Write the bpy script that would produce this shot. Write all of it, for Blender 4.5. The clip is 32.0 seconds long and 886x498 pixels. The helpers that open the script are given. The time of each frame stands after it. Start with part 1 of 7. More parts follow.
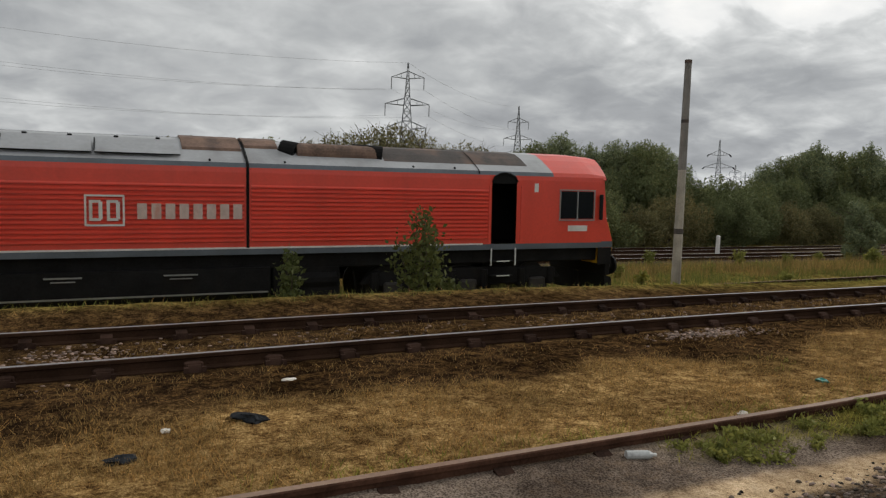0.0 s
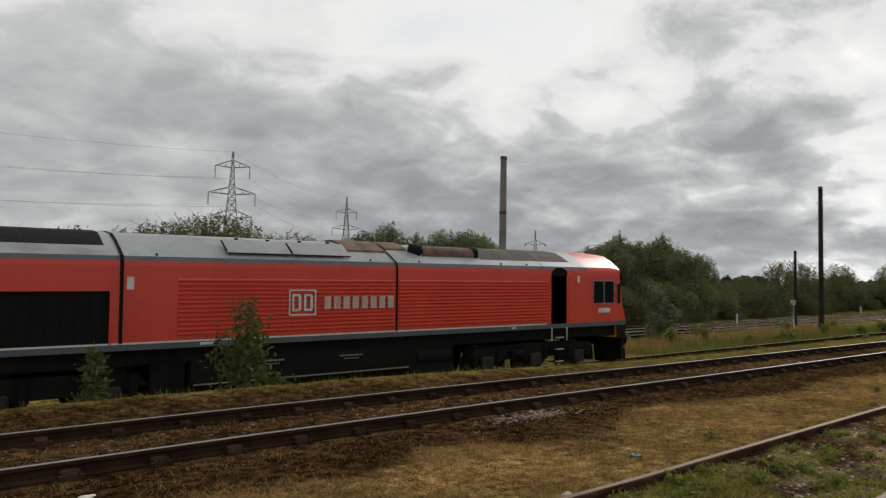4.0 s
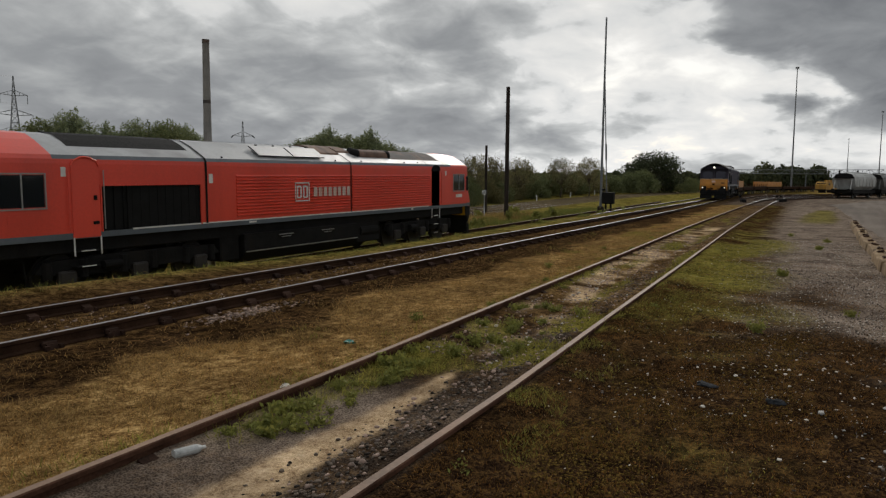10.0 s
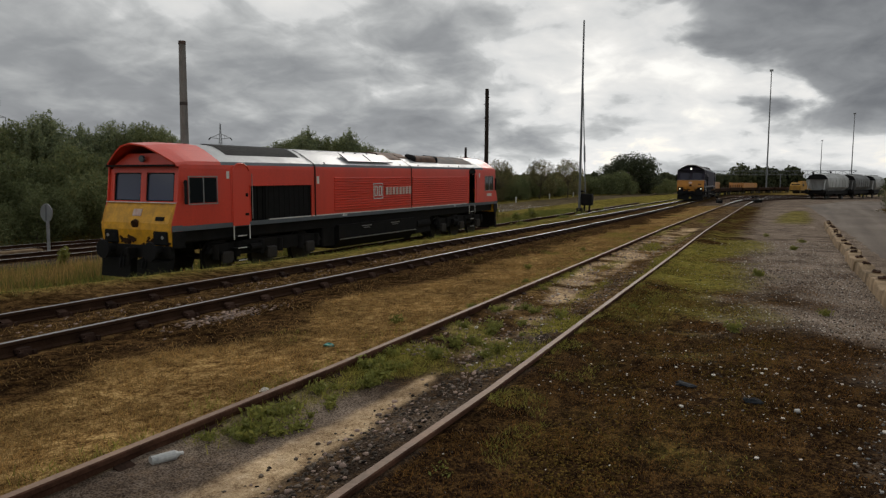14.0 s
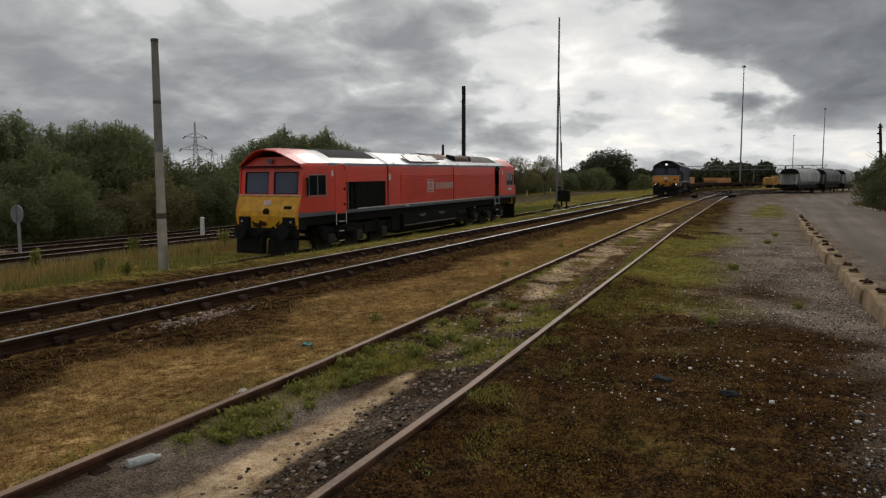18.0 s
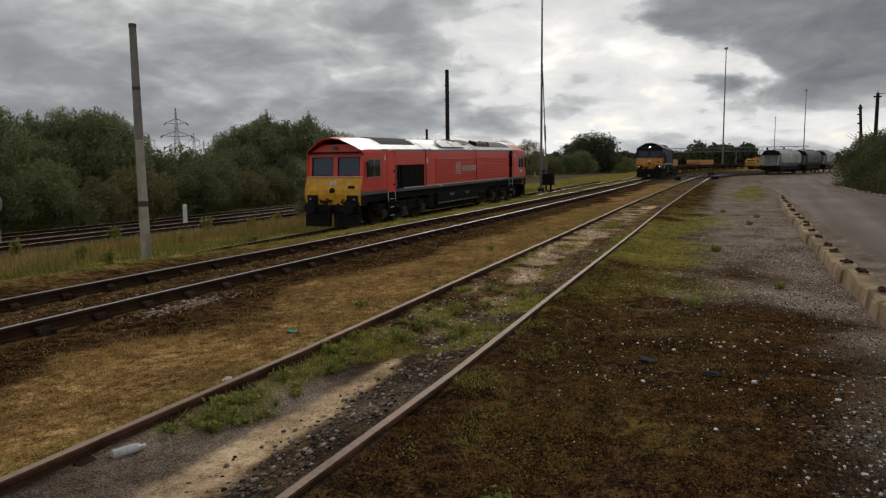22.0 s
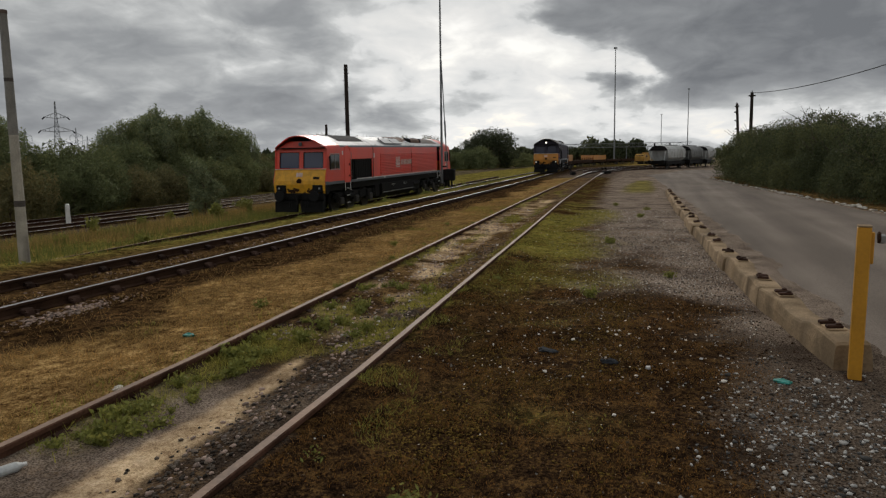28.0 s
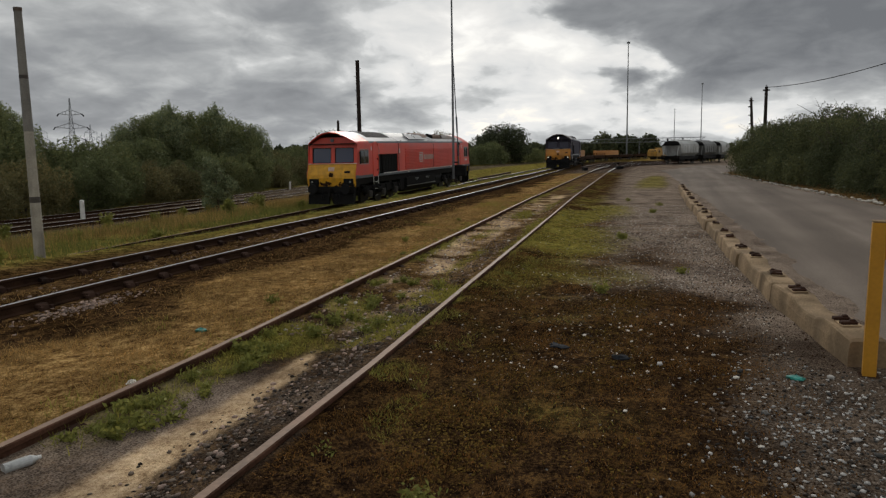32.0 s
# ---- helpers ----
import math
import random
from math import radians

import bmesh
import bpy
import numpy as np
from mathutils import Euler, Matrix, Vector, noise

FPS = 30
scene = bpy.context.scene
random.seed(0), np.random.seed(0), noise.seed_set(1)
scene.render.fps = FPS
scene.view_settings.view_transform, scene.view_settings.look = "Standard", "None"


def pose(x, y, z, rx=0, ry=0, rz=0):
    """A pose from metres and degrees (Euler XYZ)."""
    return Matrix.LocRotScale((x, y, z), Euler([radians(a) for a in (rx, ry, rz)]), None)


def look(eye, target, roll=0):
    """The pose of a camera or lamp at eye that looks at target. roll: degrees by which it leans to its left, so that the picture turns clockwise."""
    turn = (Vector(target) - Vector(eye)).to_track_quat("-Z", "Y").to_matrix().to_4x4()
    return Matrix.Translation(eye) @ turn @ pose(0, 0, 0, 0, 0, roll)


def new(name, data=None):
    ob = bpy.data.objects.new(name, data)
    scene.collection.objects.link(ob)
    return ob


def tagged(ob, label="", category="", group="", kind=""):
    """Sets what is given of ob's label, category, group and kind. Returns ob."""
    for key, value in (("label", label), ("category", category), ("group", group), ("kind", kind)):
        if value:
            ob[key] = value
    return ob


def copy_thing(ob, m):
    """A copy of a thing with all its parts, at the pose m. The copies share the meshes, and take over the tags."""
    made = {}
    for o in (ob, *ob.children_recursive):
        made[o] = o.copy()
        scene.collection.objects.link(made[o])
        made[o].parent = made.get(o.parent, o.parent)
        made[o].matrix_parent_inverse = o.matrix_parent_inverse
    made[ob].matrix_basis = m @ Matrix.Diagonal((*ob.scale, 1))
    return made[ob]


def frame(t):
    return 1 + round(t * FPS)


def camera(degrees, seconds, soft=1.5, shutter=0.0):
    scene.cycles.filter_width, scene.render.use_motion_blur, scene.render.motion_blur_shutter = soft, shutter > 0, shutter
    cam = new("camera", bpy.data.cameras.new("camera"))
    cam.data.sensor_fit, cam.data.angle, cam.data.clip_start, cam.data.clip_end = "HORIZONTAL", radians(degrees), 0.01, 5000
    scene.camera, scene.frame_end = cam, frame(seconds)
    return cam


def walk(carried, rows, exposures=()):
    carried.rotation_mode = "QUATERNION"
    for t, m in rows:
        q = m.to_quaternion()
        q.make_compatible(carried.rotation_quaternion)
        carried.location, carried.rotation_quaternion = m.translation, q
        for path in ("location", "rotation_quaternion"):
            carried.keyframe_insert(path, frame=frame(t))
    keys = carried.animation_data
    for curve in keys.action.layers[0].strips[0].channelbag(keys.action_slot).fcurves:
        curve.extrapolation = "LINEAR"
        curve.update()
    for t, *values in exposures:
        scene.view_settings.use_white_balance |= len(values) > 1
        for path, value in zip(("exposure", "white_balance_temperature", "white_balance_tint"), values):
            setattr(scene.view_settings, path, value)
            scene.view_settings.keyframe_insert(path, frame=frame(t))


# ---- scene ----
cam = camera(63.54, 32.0, soft=1.3, shutter=0.3)
PATH = [
    (0.0, pose(-0.090, -0.080, 1.704, 85.308, -1.810, -24.092)),
    (0.5, pose(-0.048, -0.031, 1.709, 85.464, -1.545, -24.861)),
    (1.0, pose(-0.040, -0.029, 1.704, 85.799, -1.367, -25.683)),
    (1.5, pose(-0.038, -0.031, 1.703, 86.302, -1.199, -26.006)),
    (2.0, pose(-0.034, -0.036, 1.705, 86.569, -1.514, -27.720)),
    (2.5, pose(-0.015, -0.028, 1.716, 86.730, -1.689, -28.830)),
    (3.0, pose(-0.023, -0.031, 1.705, 90.877, -1.586, -31.239)),
    (3.5, pose(-0.018, -0.023, 1.706, 90.349, -1.583, -33.638)),
    (4.0, pose(-0.039, -0.049, 1.708, 92.771, -1.034, -37.677)),
    (4.5, pose(-0.079, -0.062, 1.703, 89.406, -1.329, -41.114)),
    (6.5, pose(-0.029, -0.062, 1.727, 84.281, -1.080, -49.314)),
    (7.0, pose(-0.017, -0.041, 1.721, 85.478, -0.867, -52.801)),
    (7.5, pose(-0.015, -0.045, 1.721, 84.690, -0.251, -54.906)),
    (8.0, pose(-0.018, -0.020, 1.726, 84.730, -0.593, -57.774)),
    (8.5, pose(-0.009, -0.008, 1.736, 84.842, -0.700, -58.647)),
    (9.0, pose(-0.018, -0.000, 1.731, 84.600, -0.697, -59.193)),
    (9.5, pose(-0.006, 0.006, 1.722, 84.683, -0.364, -60.051)),
    (10.0, pose(-0.010, 0.010, 1.721, 84.545, -0.514, -60.488)),
    (10.5, pose(-0.000, 0.017, 1.724, 84.449, -0.352, -60.887)),
    (11.0, pose(-0.011, 0.013, 1.723, 84.628, -0.499, -61.107)),
    (11.5, pose(-0.014, 0.018, 1.721, 84.807, -0.509, -61.482)),
    (12.0, pose(-0.009, 0.010, 1.717, 84.790, -0.644, -61.647)),
    (12.5, pose(0.003, 0.014, 1.716, 84.497, -0.557, -61.804)),
    (13.0, pose(-0.003, 0.018, 1.725, 84.528, -0.488, -61.721)),
    (13.5, pose(-0.001, 0.016, 1.724, 84.536, -0.500, -61.975)),
    (14.0, pose(-0.004, 0.012, 1.723, 84.710, -0.350, -62.120)),
    (14.5, pose(-0.004, 0.011, 1.719, 84.830, -0.146, -62.400)),
    (16.5, pose(0.003, 0.007, 1.720, 84.647, 0.315, -63.291)),
    (17.0, pose(-0.002, 0.015, 1.722, 84.509, -0.016, -63.573)),
    (17.5, pose(-0.002, 0.013, 1.725, 84.612, 0.050, -63.735)),
    (18.0, pose(0.000, 0.011, 1.723, 84.506, 0.118, -63.905)),
    (18.5, pose(0.006, 0.012, 1.721, 84.394, 0.198, -64.134)),
    (19.0, pose(0.011, 0.009, 1.717, 84.268, 0.148, -64.258)),
    (19.5, pose(-0.005, 0.016, 1.723, 84.296, 0.079, -64.379)),
    (20.0, pose(0.003, 0.014, 1.726, 84.102, 0.049, -64.425)),
    (20.5, pose(0.002, 0.015, 1.722, 83.855, 0.150, -64.488)),
    (21.0, pose(0.011, 0.011, 1.724, 83.542, 0.549, -64.601)),
    (21.5, pose(0.016, 0.008, 1.724, 83.393, 0.491, -64.742)),
    (22.0, pose(0.011, 0.009, 1.727, 83.269, 0.656, -65.151)),
    (22.5, pose(0.013, 0.013, 1.724, 83.326, 0.466, -65.324)),
    (23.0, pose(0.015, 0.016, 1.728, 83.259, 0.196, -65.608)),
    (23.5, pose(0.019, 0.012, 1.729, 83.194, 0.025, -66.796)),
    (24.0, pose(0.030, 0.008, 1.716, 83.358, -0.144, -68.876)),
    (24.5, pose(0.040, 0.025, 1.720, 83.664, -0.601, -70.592)),
    (25.0, pose(0.029, 0.020, 1.719, 83.153, -0.341, -71.117)),
    (25.5, pose(0.023, 0.025, 1.721, 82.854, 0.436, -71.175)),
    (26.0, pose(0.038, 0.021, 1.723, 82.785, 0.314, -71.868)),
    (26.5, pose(0.041, 0.024, 1.726, 82.859, 0.442, -72.349)),
    (28.5, pose(0.042, 0.020, 1.724, 82.756, 0.816, -73.219)),
    (29.0, pose(0.049, 0.019, 1.719, 82.784, 0.684, -73.534)),
    (29.5, pose(0.033, 0.021, 1.717, 83.196, 0.720, -73.624)),
    (30.0, pose(0.035, 0.023, 1.724, 82.694, 0.957, -73.569)),
    (30.5, pose(0.039, 0.019, 1.721, 82.575, 0.809, -73.555)),
    (31.0, pose(0.041, 0.017, 1.725, 82.263, 1.176, -73.690)),
    (31.5, pose(0.035, 0.020, 1.721, 82.859, 0.708, -72.743)),
    (32.0, pose(0.046, 0.014, 1.723, 82.511, 0.956, -72.074)),
]
EXPOSURES = [(0.0, 0.52), (2.0, 0.5), (2.4, 0.48), (3.0, 0.42), (4.0, 0.36), (4.5, 0.3), (6.5, 0.17), (8.0, 0.16), (32.0, 0.17)]
CLOUD_OFFSET = (0.4, 0.9, 0.0)
walk(cam, PATH, EXPOSURES)

# ---- world and light ----
SUN_AZ, SUN_EL = 17.0, 30.0      # degrees from +x towards +y, and above the horizon


def ramp(nt, src, stops):
    r = nt.nodes.new("ShaderNodeValToRGB")
    while len(r.color_ramp.elements) < len(stops):
        r.color_ramp.elements.new(0.5)
    for e, (p, c) in zip(r.color_ramp.elements, stops):
        e.position = p
        e.color = (c[0], c[1], c[2], 1)
    nt.links.new(src, r.inputs[0])
    return r.outputs[0]


def mth(nt, op, a, b=None, c=None):
    n = nt.nodes.new("ShaderNodeMath")
    n.operation = op
    for i, v in enumerate((a, b, c)):
        if v is None:
            continue
        if isinstance(v, (int, float)):
            n.inputs[i].default_value = v
        else:
            nt.links.new(v, n.inputs[i])
    return n.outputs[0]


# banks (+) and gaps (-) of the deck: azimuth, elevation, their spreads, strength
SKY_LOBES = ((17, 8.2, 10, 4.0, -0.10), (8, 3.6, 20, 2.2, -0.04), (24, 3.0, 8, 2.0, 0.045), (-4, 5.5, 6, 2.5, 0.06), (-8, 2.2, 16, 1.6, -0.06), (24, 10.5, 5, 1.6, -0.05), (52, 18.0, 26, 6.0, -0.06),
             (50, 7.0, 15, 5.0, 0.035), (88, 13.0, 13, 8.0, 0.03), (38, 16.0, 14, 5.0, -0.05), (6, 5.5, 6, 1.7, -0.06), (13, 7.8, 8, 3.0, -0.08), (45, 3.5, 17, 3.0, 0.085), (60, 30, 50, 10, -0.05))


def build_world():
    w = bpy.data.worlds.new("overcast_sky")
    scene.world = w
    w.use_nodes = True
    nt = w.node_tree
    nt.nodes.clear()
    out = nt.nodes.new("ShaderNodeOutputWorld")
    bg = nt.nodes.new("ShaderNodeBackground")
    tc = nt.nodes.new("ShaderNodeTexCoord")
    sep = nt.nodes.new("ShaderNodeSeparateXYZ")
    nt.links.new(tc.outputs["Generated"], sep.inputs[0])
    X, Y, Z = sep.outputs
    zz = mth(nt, "MAXIMUM", Z, 0.0)
    # a flat deck of cloud: its lumps crowd together towards the horizon
    far = mth(nt, "ADD", zz, 0.30)
    cmb = nt.nodes.new("ShaderNodeCombineXYZ")
    nt.links.new(mth(nt, "DIVIDE", X, far), cmb.inputs[0])
    nt.links.new(mth(nt, "DIVIDE", Y, far), cmb.inputs[1])

    def nz(scale, detail, rough, offs, dist=0.0):
        mp = nt.nodes.new("ShaderNodeMapping")
        nt.links.new(cmb.outputs[0], mp.inputs[0])
        mp.inputs["Location"].default_value = offs
        n = nt.nodes.new("ShaderNodeTexNoise")
        n.inputs["Scale"].default_value = scale
        n.inputs["Detail"].default_value = detail
        n.inputs["Roughness"].default_value = rough
        n.inputs["Distortion"].default_value = dist
        nt.links.new(mp.outputs[0], n.inputs["Vector"])
        return n.outputs[0]

    def lobe(az, el, sa, se):
        """A soft-edged bank or gap of the deck round a direction."""
        a = mth(nt, "ARCTAN2", Y, X)
        da = mth(nt, "POWER", mth(nt, "ABSOLUTE", mth(nt, "DIVIDE", mth(nt, "SUBTRACT", a, radians(az)), radians(sa))), 2.0)
        de = mth(nt, "POWER", mth(nt, "ABSOLUTE", mth(nt, "DIVIDE", mth(nt, "SUBTRACT", Z, math.sin(radians(el))), math.sin(radians(se)))), 2.0)
        return mth(nt, "POWER", 2.718, mth(nt, "MULTIPLY", mth(nt, "ADD", da, de), -1.0))
    big = nz(0.85, 3, 0.5, CLOUD_OFFSET)
    mid = nz(2.5, 5, 0.50, (1.3, 4.1, 0.0), 0.3)
    fine = nz(6.5, 6, 0.55, (7.3, 2.2, 0.0), 0.4)
    th = mth(nt, "ADD", mth(nt, "MULTIPLY", big, 0.34), mth(nt, "MULTIPLY", mid, 0.42))
    th = mth(nt, "ADD", th, mth(nt, "MULTIPLY", fine, 0.24))
    # the deck is closed and even over the pylons
    even = mth(nt, "MULTIPLY", lobe(80, 10, 30, 16), 0.55)
    th = mth(nt, "ADD", mth(nt, "MULTIPLY", th, mth(nt, "SUBTRACT", 1.0, even)), mth(nt, "MULTIPLY", even, 0.515))
    for az, el, sa, se, k in SKY_LOBES:
        th = mth(nt, "ADD", th, mth(nt, "MULTIPLY", lobe(az, el, sa, se), k))
    # dark bank with a ragged edge that climbs away from the sun
    az_ = mth(nt, "ARCTAN2", Y, X)
    edge = mth(nt, "SUBTRACT", mth(nt, "MULTIPLY", mth(nt, "SUBTRACT", Z, 0.087), 57.3), mth(nt, "MULTIPLY", mth(nt, "ADD", az_, -0.045), 50.0))
    edge = mth(nt, "ADD", edge, mth(nt, "MULTIPLY", mth(nt, "SUBTRACT", mid, 0.5), 19.0))
    bank = mth(nt, "MULTIPLY", mth(nt, "MINIMUM", mth(nt, "MAXIMUM", mth(nt, "DIVIDE", edge, 2.2), 0.0), 1.0), mth(nt, "MINIMUM", mth(nt, "MAXIMUM", mth(nt, "MULTIPLY", mth(nt, "SUBTRACT", Z, 0.058), 25.0), 0.0), 1.0))
    bank = mth(nt, "MULTIPLY", bank, mth(nt, "MINIMUM", mth(nt, "MAXIMUM", mth(nt, "MULTIPLY", mth(nt, "SUBTRACT", 0.62, Z), 4.0), 0.0), 1.0))
    bank = mth(nt, "MULTIPLY", bank, lobe(-10, 14, 30, 22))
    th = mth(nt, "ADD", th, mth(nt, "MULTIPLY", bank, 0.21))
    th2 = mth(nt, "ADD", mth(nt, "MULTIPLY", mth(nt, "SUBTRACT", th, 0.5), 1.30), 0.487)
    sx, sy = math.cos(radians(SUN_AZ)), math.sin(radians(SUN_AZ))
    dot = mth(nt, "ADD", mth(nt, "MULTIPLY", X, sx), mth(nt, "MULTIPLY", Y, sy))
    glow = mth(nt, "POWER", mth(nt, "MAXIMUM", dot, 0.0), 5.0)
    low = mth(nt, "POWER", mth(nt, "SUBTRACT", 1.0, mth(nt, "MINIMUM", mth(nt, "MULTIPLY", zz, 2.0), 1.0)), 2.0)
    cloud = ramp(nt, th2, [(0.34, (0.70, 0.694, 0.676)), (0.415, (0.61, 0.615, 0.61)), (0.455, (0.465, 0.475, 0.475)), (0.51, (0.355, 0.365, 0.37)), (0.57, (0.272, 0.282, 0.292)), (0.76, (0.150, 0.158, 0.170))])
    sky = nt.nodes.new("ShaderNodeTexSky")
    sky.sky_type = "NISHITA"
    sky.sun_disc = False
    sky.sun_elevation = radians(SUN_EL)
    sky.sun_rotation = radians(90 - SUN_AZ)
    skyd = nt.nodes.new("ShaderNodeVectorMath")
    skyd.operation = "SCALE"
    nt.links.new(sky.outputs[0], skyd.inputs[0])
    skyd.inputs["Scale"].default_value = 0.10
    mix = nt.nodes.new("ShaderNodeMix")
    mix.data_type = "RGBA"
    cover = ramp(nt, th2, [(0.26, (0.8, 0.8, 0.8)), (0.34, (1, 1, 1))])
    nt.links.new(cover, mix.inputs["Factor"])
    nt.links.new(skyd.outputs[0], mix.inputs["A"])
    nt.links.new(cloud, mix.inputs["B"])
    # brighter below the sun
    gain = mth(nt, "ADD", 0.95, mth(nt, "MULTIPLY", glow, mth(nt, "MULTIPLY", low, 0.22)))
    nt.links.new(mix.outputs["Result"], bg.inputs["Color"])
    nt.links.new(gain, bg.inputs["Strength"])
    nt.links.new(bg.outputs[0], out.inputs[0])


build_world()
sun_data = bpy.data.lights.new("sun", "SUN")
sun_data.energy, sun_data.angle, sun_data.color = 1.0, radians(14), (1.0, 0.95, 0.88)
sun = new("sun", sun_data)
sun.matrix_basis = look((60 * math.cos(radians(SUN_AZ)), 60 * math.sin(radians(SUN_AZ)), 60 * math.tan(radians(SUN_EL))), (0, 0, 0))

# ---- materials ----
def mat(name, col, rough=0.6, metal=0.0, var=0.15, scale=3.0, fine=40.0, bump=0.15, dirt=None, dirt_amt=0.0, rnd=0.0, spec=0.5, streak=False, island=0.0):
    """Two-scale colour variation, fine relief and optional dirt with a shape of its own."""
    m = bpy.data.materials.new(name)
    m.use_nodes = True
    nt = m.node_tree
    b = nt.nodes["Principled BSDF"]
    b.inputs["Roughness"].default_value = rough
    b.inputs["Metallic"].default_value = metal
    b.inputs["Specular IOR Level"].default_value = spec
    tc = nt.nodes.new("ShaderNodeTexCoord")

    def nz(s, det, stretch=None):
        n = nt.nodes.new("ShaderNodeTexNoise")
        n.inputs["Scale"].default_value = s
        n.inputs["Detail"].default_value = det
        if stretch:
            mp = nt.nodes.new("ShaderNodeMapping")
            mp.inputs["Scale"].default_value = stretch
            nt.links.new(tc.outputs["Object"], mp.inputs[0])
            nt.links.new(mp.outputs[0], n.inputs["Vector"])
        else:
            nt.links.new(tc.outputs["Object"], n.inputs["Vector"])
        return n.outputs[0]
    a = nz(scale, 5, (1, 1, 0.15) if streak else None)
    f = nz(fine, 3)
    mixv = mth(nt, "ADD", mth(nt, "MULTIPLY", a, 0.65), mth(nt, "MULTIPLY", f, 0.35))
    if rnd:
        oi = nt.nodes.new("ShaderNodeObjectInfo")
        mixv = mth(nt, "ADD", mixv, mth(nt, "MULTIPLY", mth(nt, "SUBTRACT", oi.outputs["Random"], 0.5), rnd))
    if island:
        gi = nt.nodes.new("ShaderNodeNewGeometry")
        mixv = mth(nt, "ADD", mixv, mth(nt, "MULTIPLY", mth(nt, "SUBTRACT", gi.outputs["Random Per Island"], 0.5), island))
    lo = [max(c * (1 - var * 1.6), 0) for c in col]
    hi = [min(c * (1 + var * 1.6), 1) for c in col]
    colr = ramp(nt, mixv, [(0.3, lo), (0.5, col), (0.7, hi)])
    if dirt:
        d = nz(scale * 0.6 + 0.2, 6, (1, 1, 0.25))
        k = ramp(nt, d, [(0.62 - dirt_amt * 0.3, (0, 0, 0)), (0.72, (1, 1, 1))])
        k = mth(nt, "MULTIPLY", k, min(1.0, dirt_amt * 2))
        mx = nt.nodes.new("ShaderNodeMix")
        mx.data_type = "RGBA"
        nt.links.new(k, mx.inputs["Factor"])
        nt.links.new(colr, mx.inputs["A"])
        mx.inputs["B"].default_value = (*dirt, 1)
        colr = mx.outputs["Result"]
    nt.links.new(colr, b.inputs["Base Color"])
    rr = mth(nt, "ADD", mth(nt, "MULTIPLY", a, 0.25), rough - 0.125)
    nt.links.new(rr, b.inputs["Roughness"])
    if bump:
        bp = nt.nodes.new("ShaderNodeBump")
        bp.inputs["Strength"].default_value = bump
        bp.inputs["Distance"].default_value = 0.02
        nt.links.new(mixv, bp.inputs["Height"])
        nt.links.new(bp.outputs[0], b.inputs["Normal"])
    return m


def leaf_mat(name, col, var=0.35):
    m = bpy.data.materials.new(name)
    m.use_nodes = True
    nt = m.node_tree
    b = nt.nodes["Principled BSDF"]
    b.inputs["Roughness"].default_value = 0.6
    b.inputs["Specular IOR Level"].default_value = 0.06
    g = nt.nodes.new("ShaderNodeNewGeometry")
    tc = nt.nodes.new("ShaderNodeTexCoord")
    n = nt.nodes.new("ShaderNodeTexNoise")
    n.inputs["Scale"].default_value = 0.7
    nt.links.new(tc.outputs["Object"], n.inputs["Vector"])
    v = mth(nt, "ADD", mth(nt, "MULTIPLY", g.outputs["Random Per Island"], 0.55), mth(nt, "MULTIPLY", n.outputs[0], 0.5))
    oi = nt.nodes.new("ShaderNodeObjectInfo")
    v = mth(nt, "ADD", v, mth(nt, "MULTIPLY", mth(nt, "SUBTRACT", oi.outputs["Random"], 0.5), 0.25))
    c = ramp(nt, v, [(0.15, [k * (1 - var) for k in col]), (0.5, col), (0.85, [col[0] * (1 + var * 1.5), col[1] * (1 + var), col[2] * (1 + var * 0.6)])])
    nt.links.new(c, b.inputs["Base Color"])
    tr = nt.nodes.new("ShaderNodeBsdfTranslucent")
    nt.links.new(c, tr.inputs["Color"])
    mx = nt.nodes.new("ShaderNodeMixShader")
    mx.inputs[0].default_value = 0.25
    nt.links.new(b.outputs[0], mx.inputs[1])
    nt.links.new(tr.outputs[0], mx.inputs[2])
    nt.links.new(mx.outputs[0], nt.nodes["Material Output"].inputs[0])
    return m


def glow_mat(name, col, strength):
    m = bpy.data.materials.new(name)
    m.use_nodes = True
    b = m.node_tree.nodes["Principled BSDF"]
    b.inputs["Base Color"].default_value = (*col, 1)
    b.inputs["Emission Color"].default_value = (*col, 1)
    b.inputs["Emission Strength"].default_value = strength
    return m


M_RED = mat("red_paint", (0.68, 0.060, 0.032), 0.36, 0, 0.08, 1.2, 18, 0.04, (0.30, 0.026, 0.014), 0.14, spec=0.6, streak=True)
M_ROOF = mat("grey_roof_paint_and_glint", (0.36, 0.37, 0.38), 0.46, 0, 0.12, 1.0, 14, 0.06, (0.13, 0.12, 0.11), 0.30)
M_BAND = mat("dark_grey_band", (0.095, 0.112, 0.13), 0.5, 0, 0.15, 1.5, 20, 0.05, (0.05, 0.045, 0.04), 0.2)
M_RUSTROOF = mat("rusty_exhaust_steel", (0.17, 0.105, 0.075), 0.8, 0, 0.4, 2.5, 22, 0.2, (0.07, 0.05, 0.042), 0.4)
M_MESH = mat("black_mesh", (0.020, 0.020, 0.020), 0.8, 0, 0.5, 20, 90, 0.5, spec=0.1)
M_CHIP = mat("rust_brown_chipped_metal", (0.035, 0.018, 0.010), 0.9, 0, 0.4, 8, 50, 0.2, spec=0.1)
M_SOOT = mat("sooty_roof", (0.06, 0.05, 0.045), 0.8, 0, 0.35, 2.0, 22, 0.2, (0.17, 0.10, 0.07), 0.45)
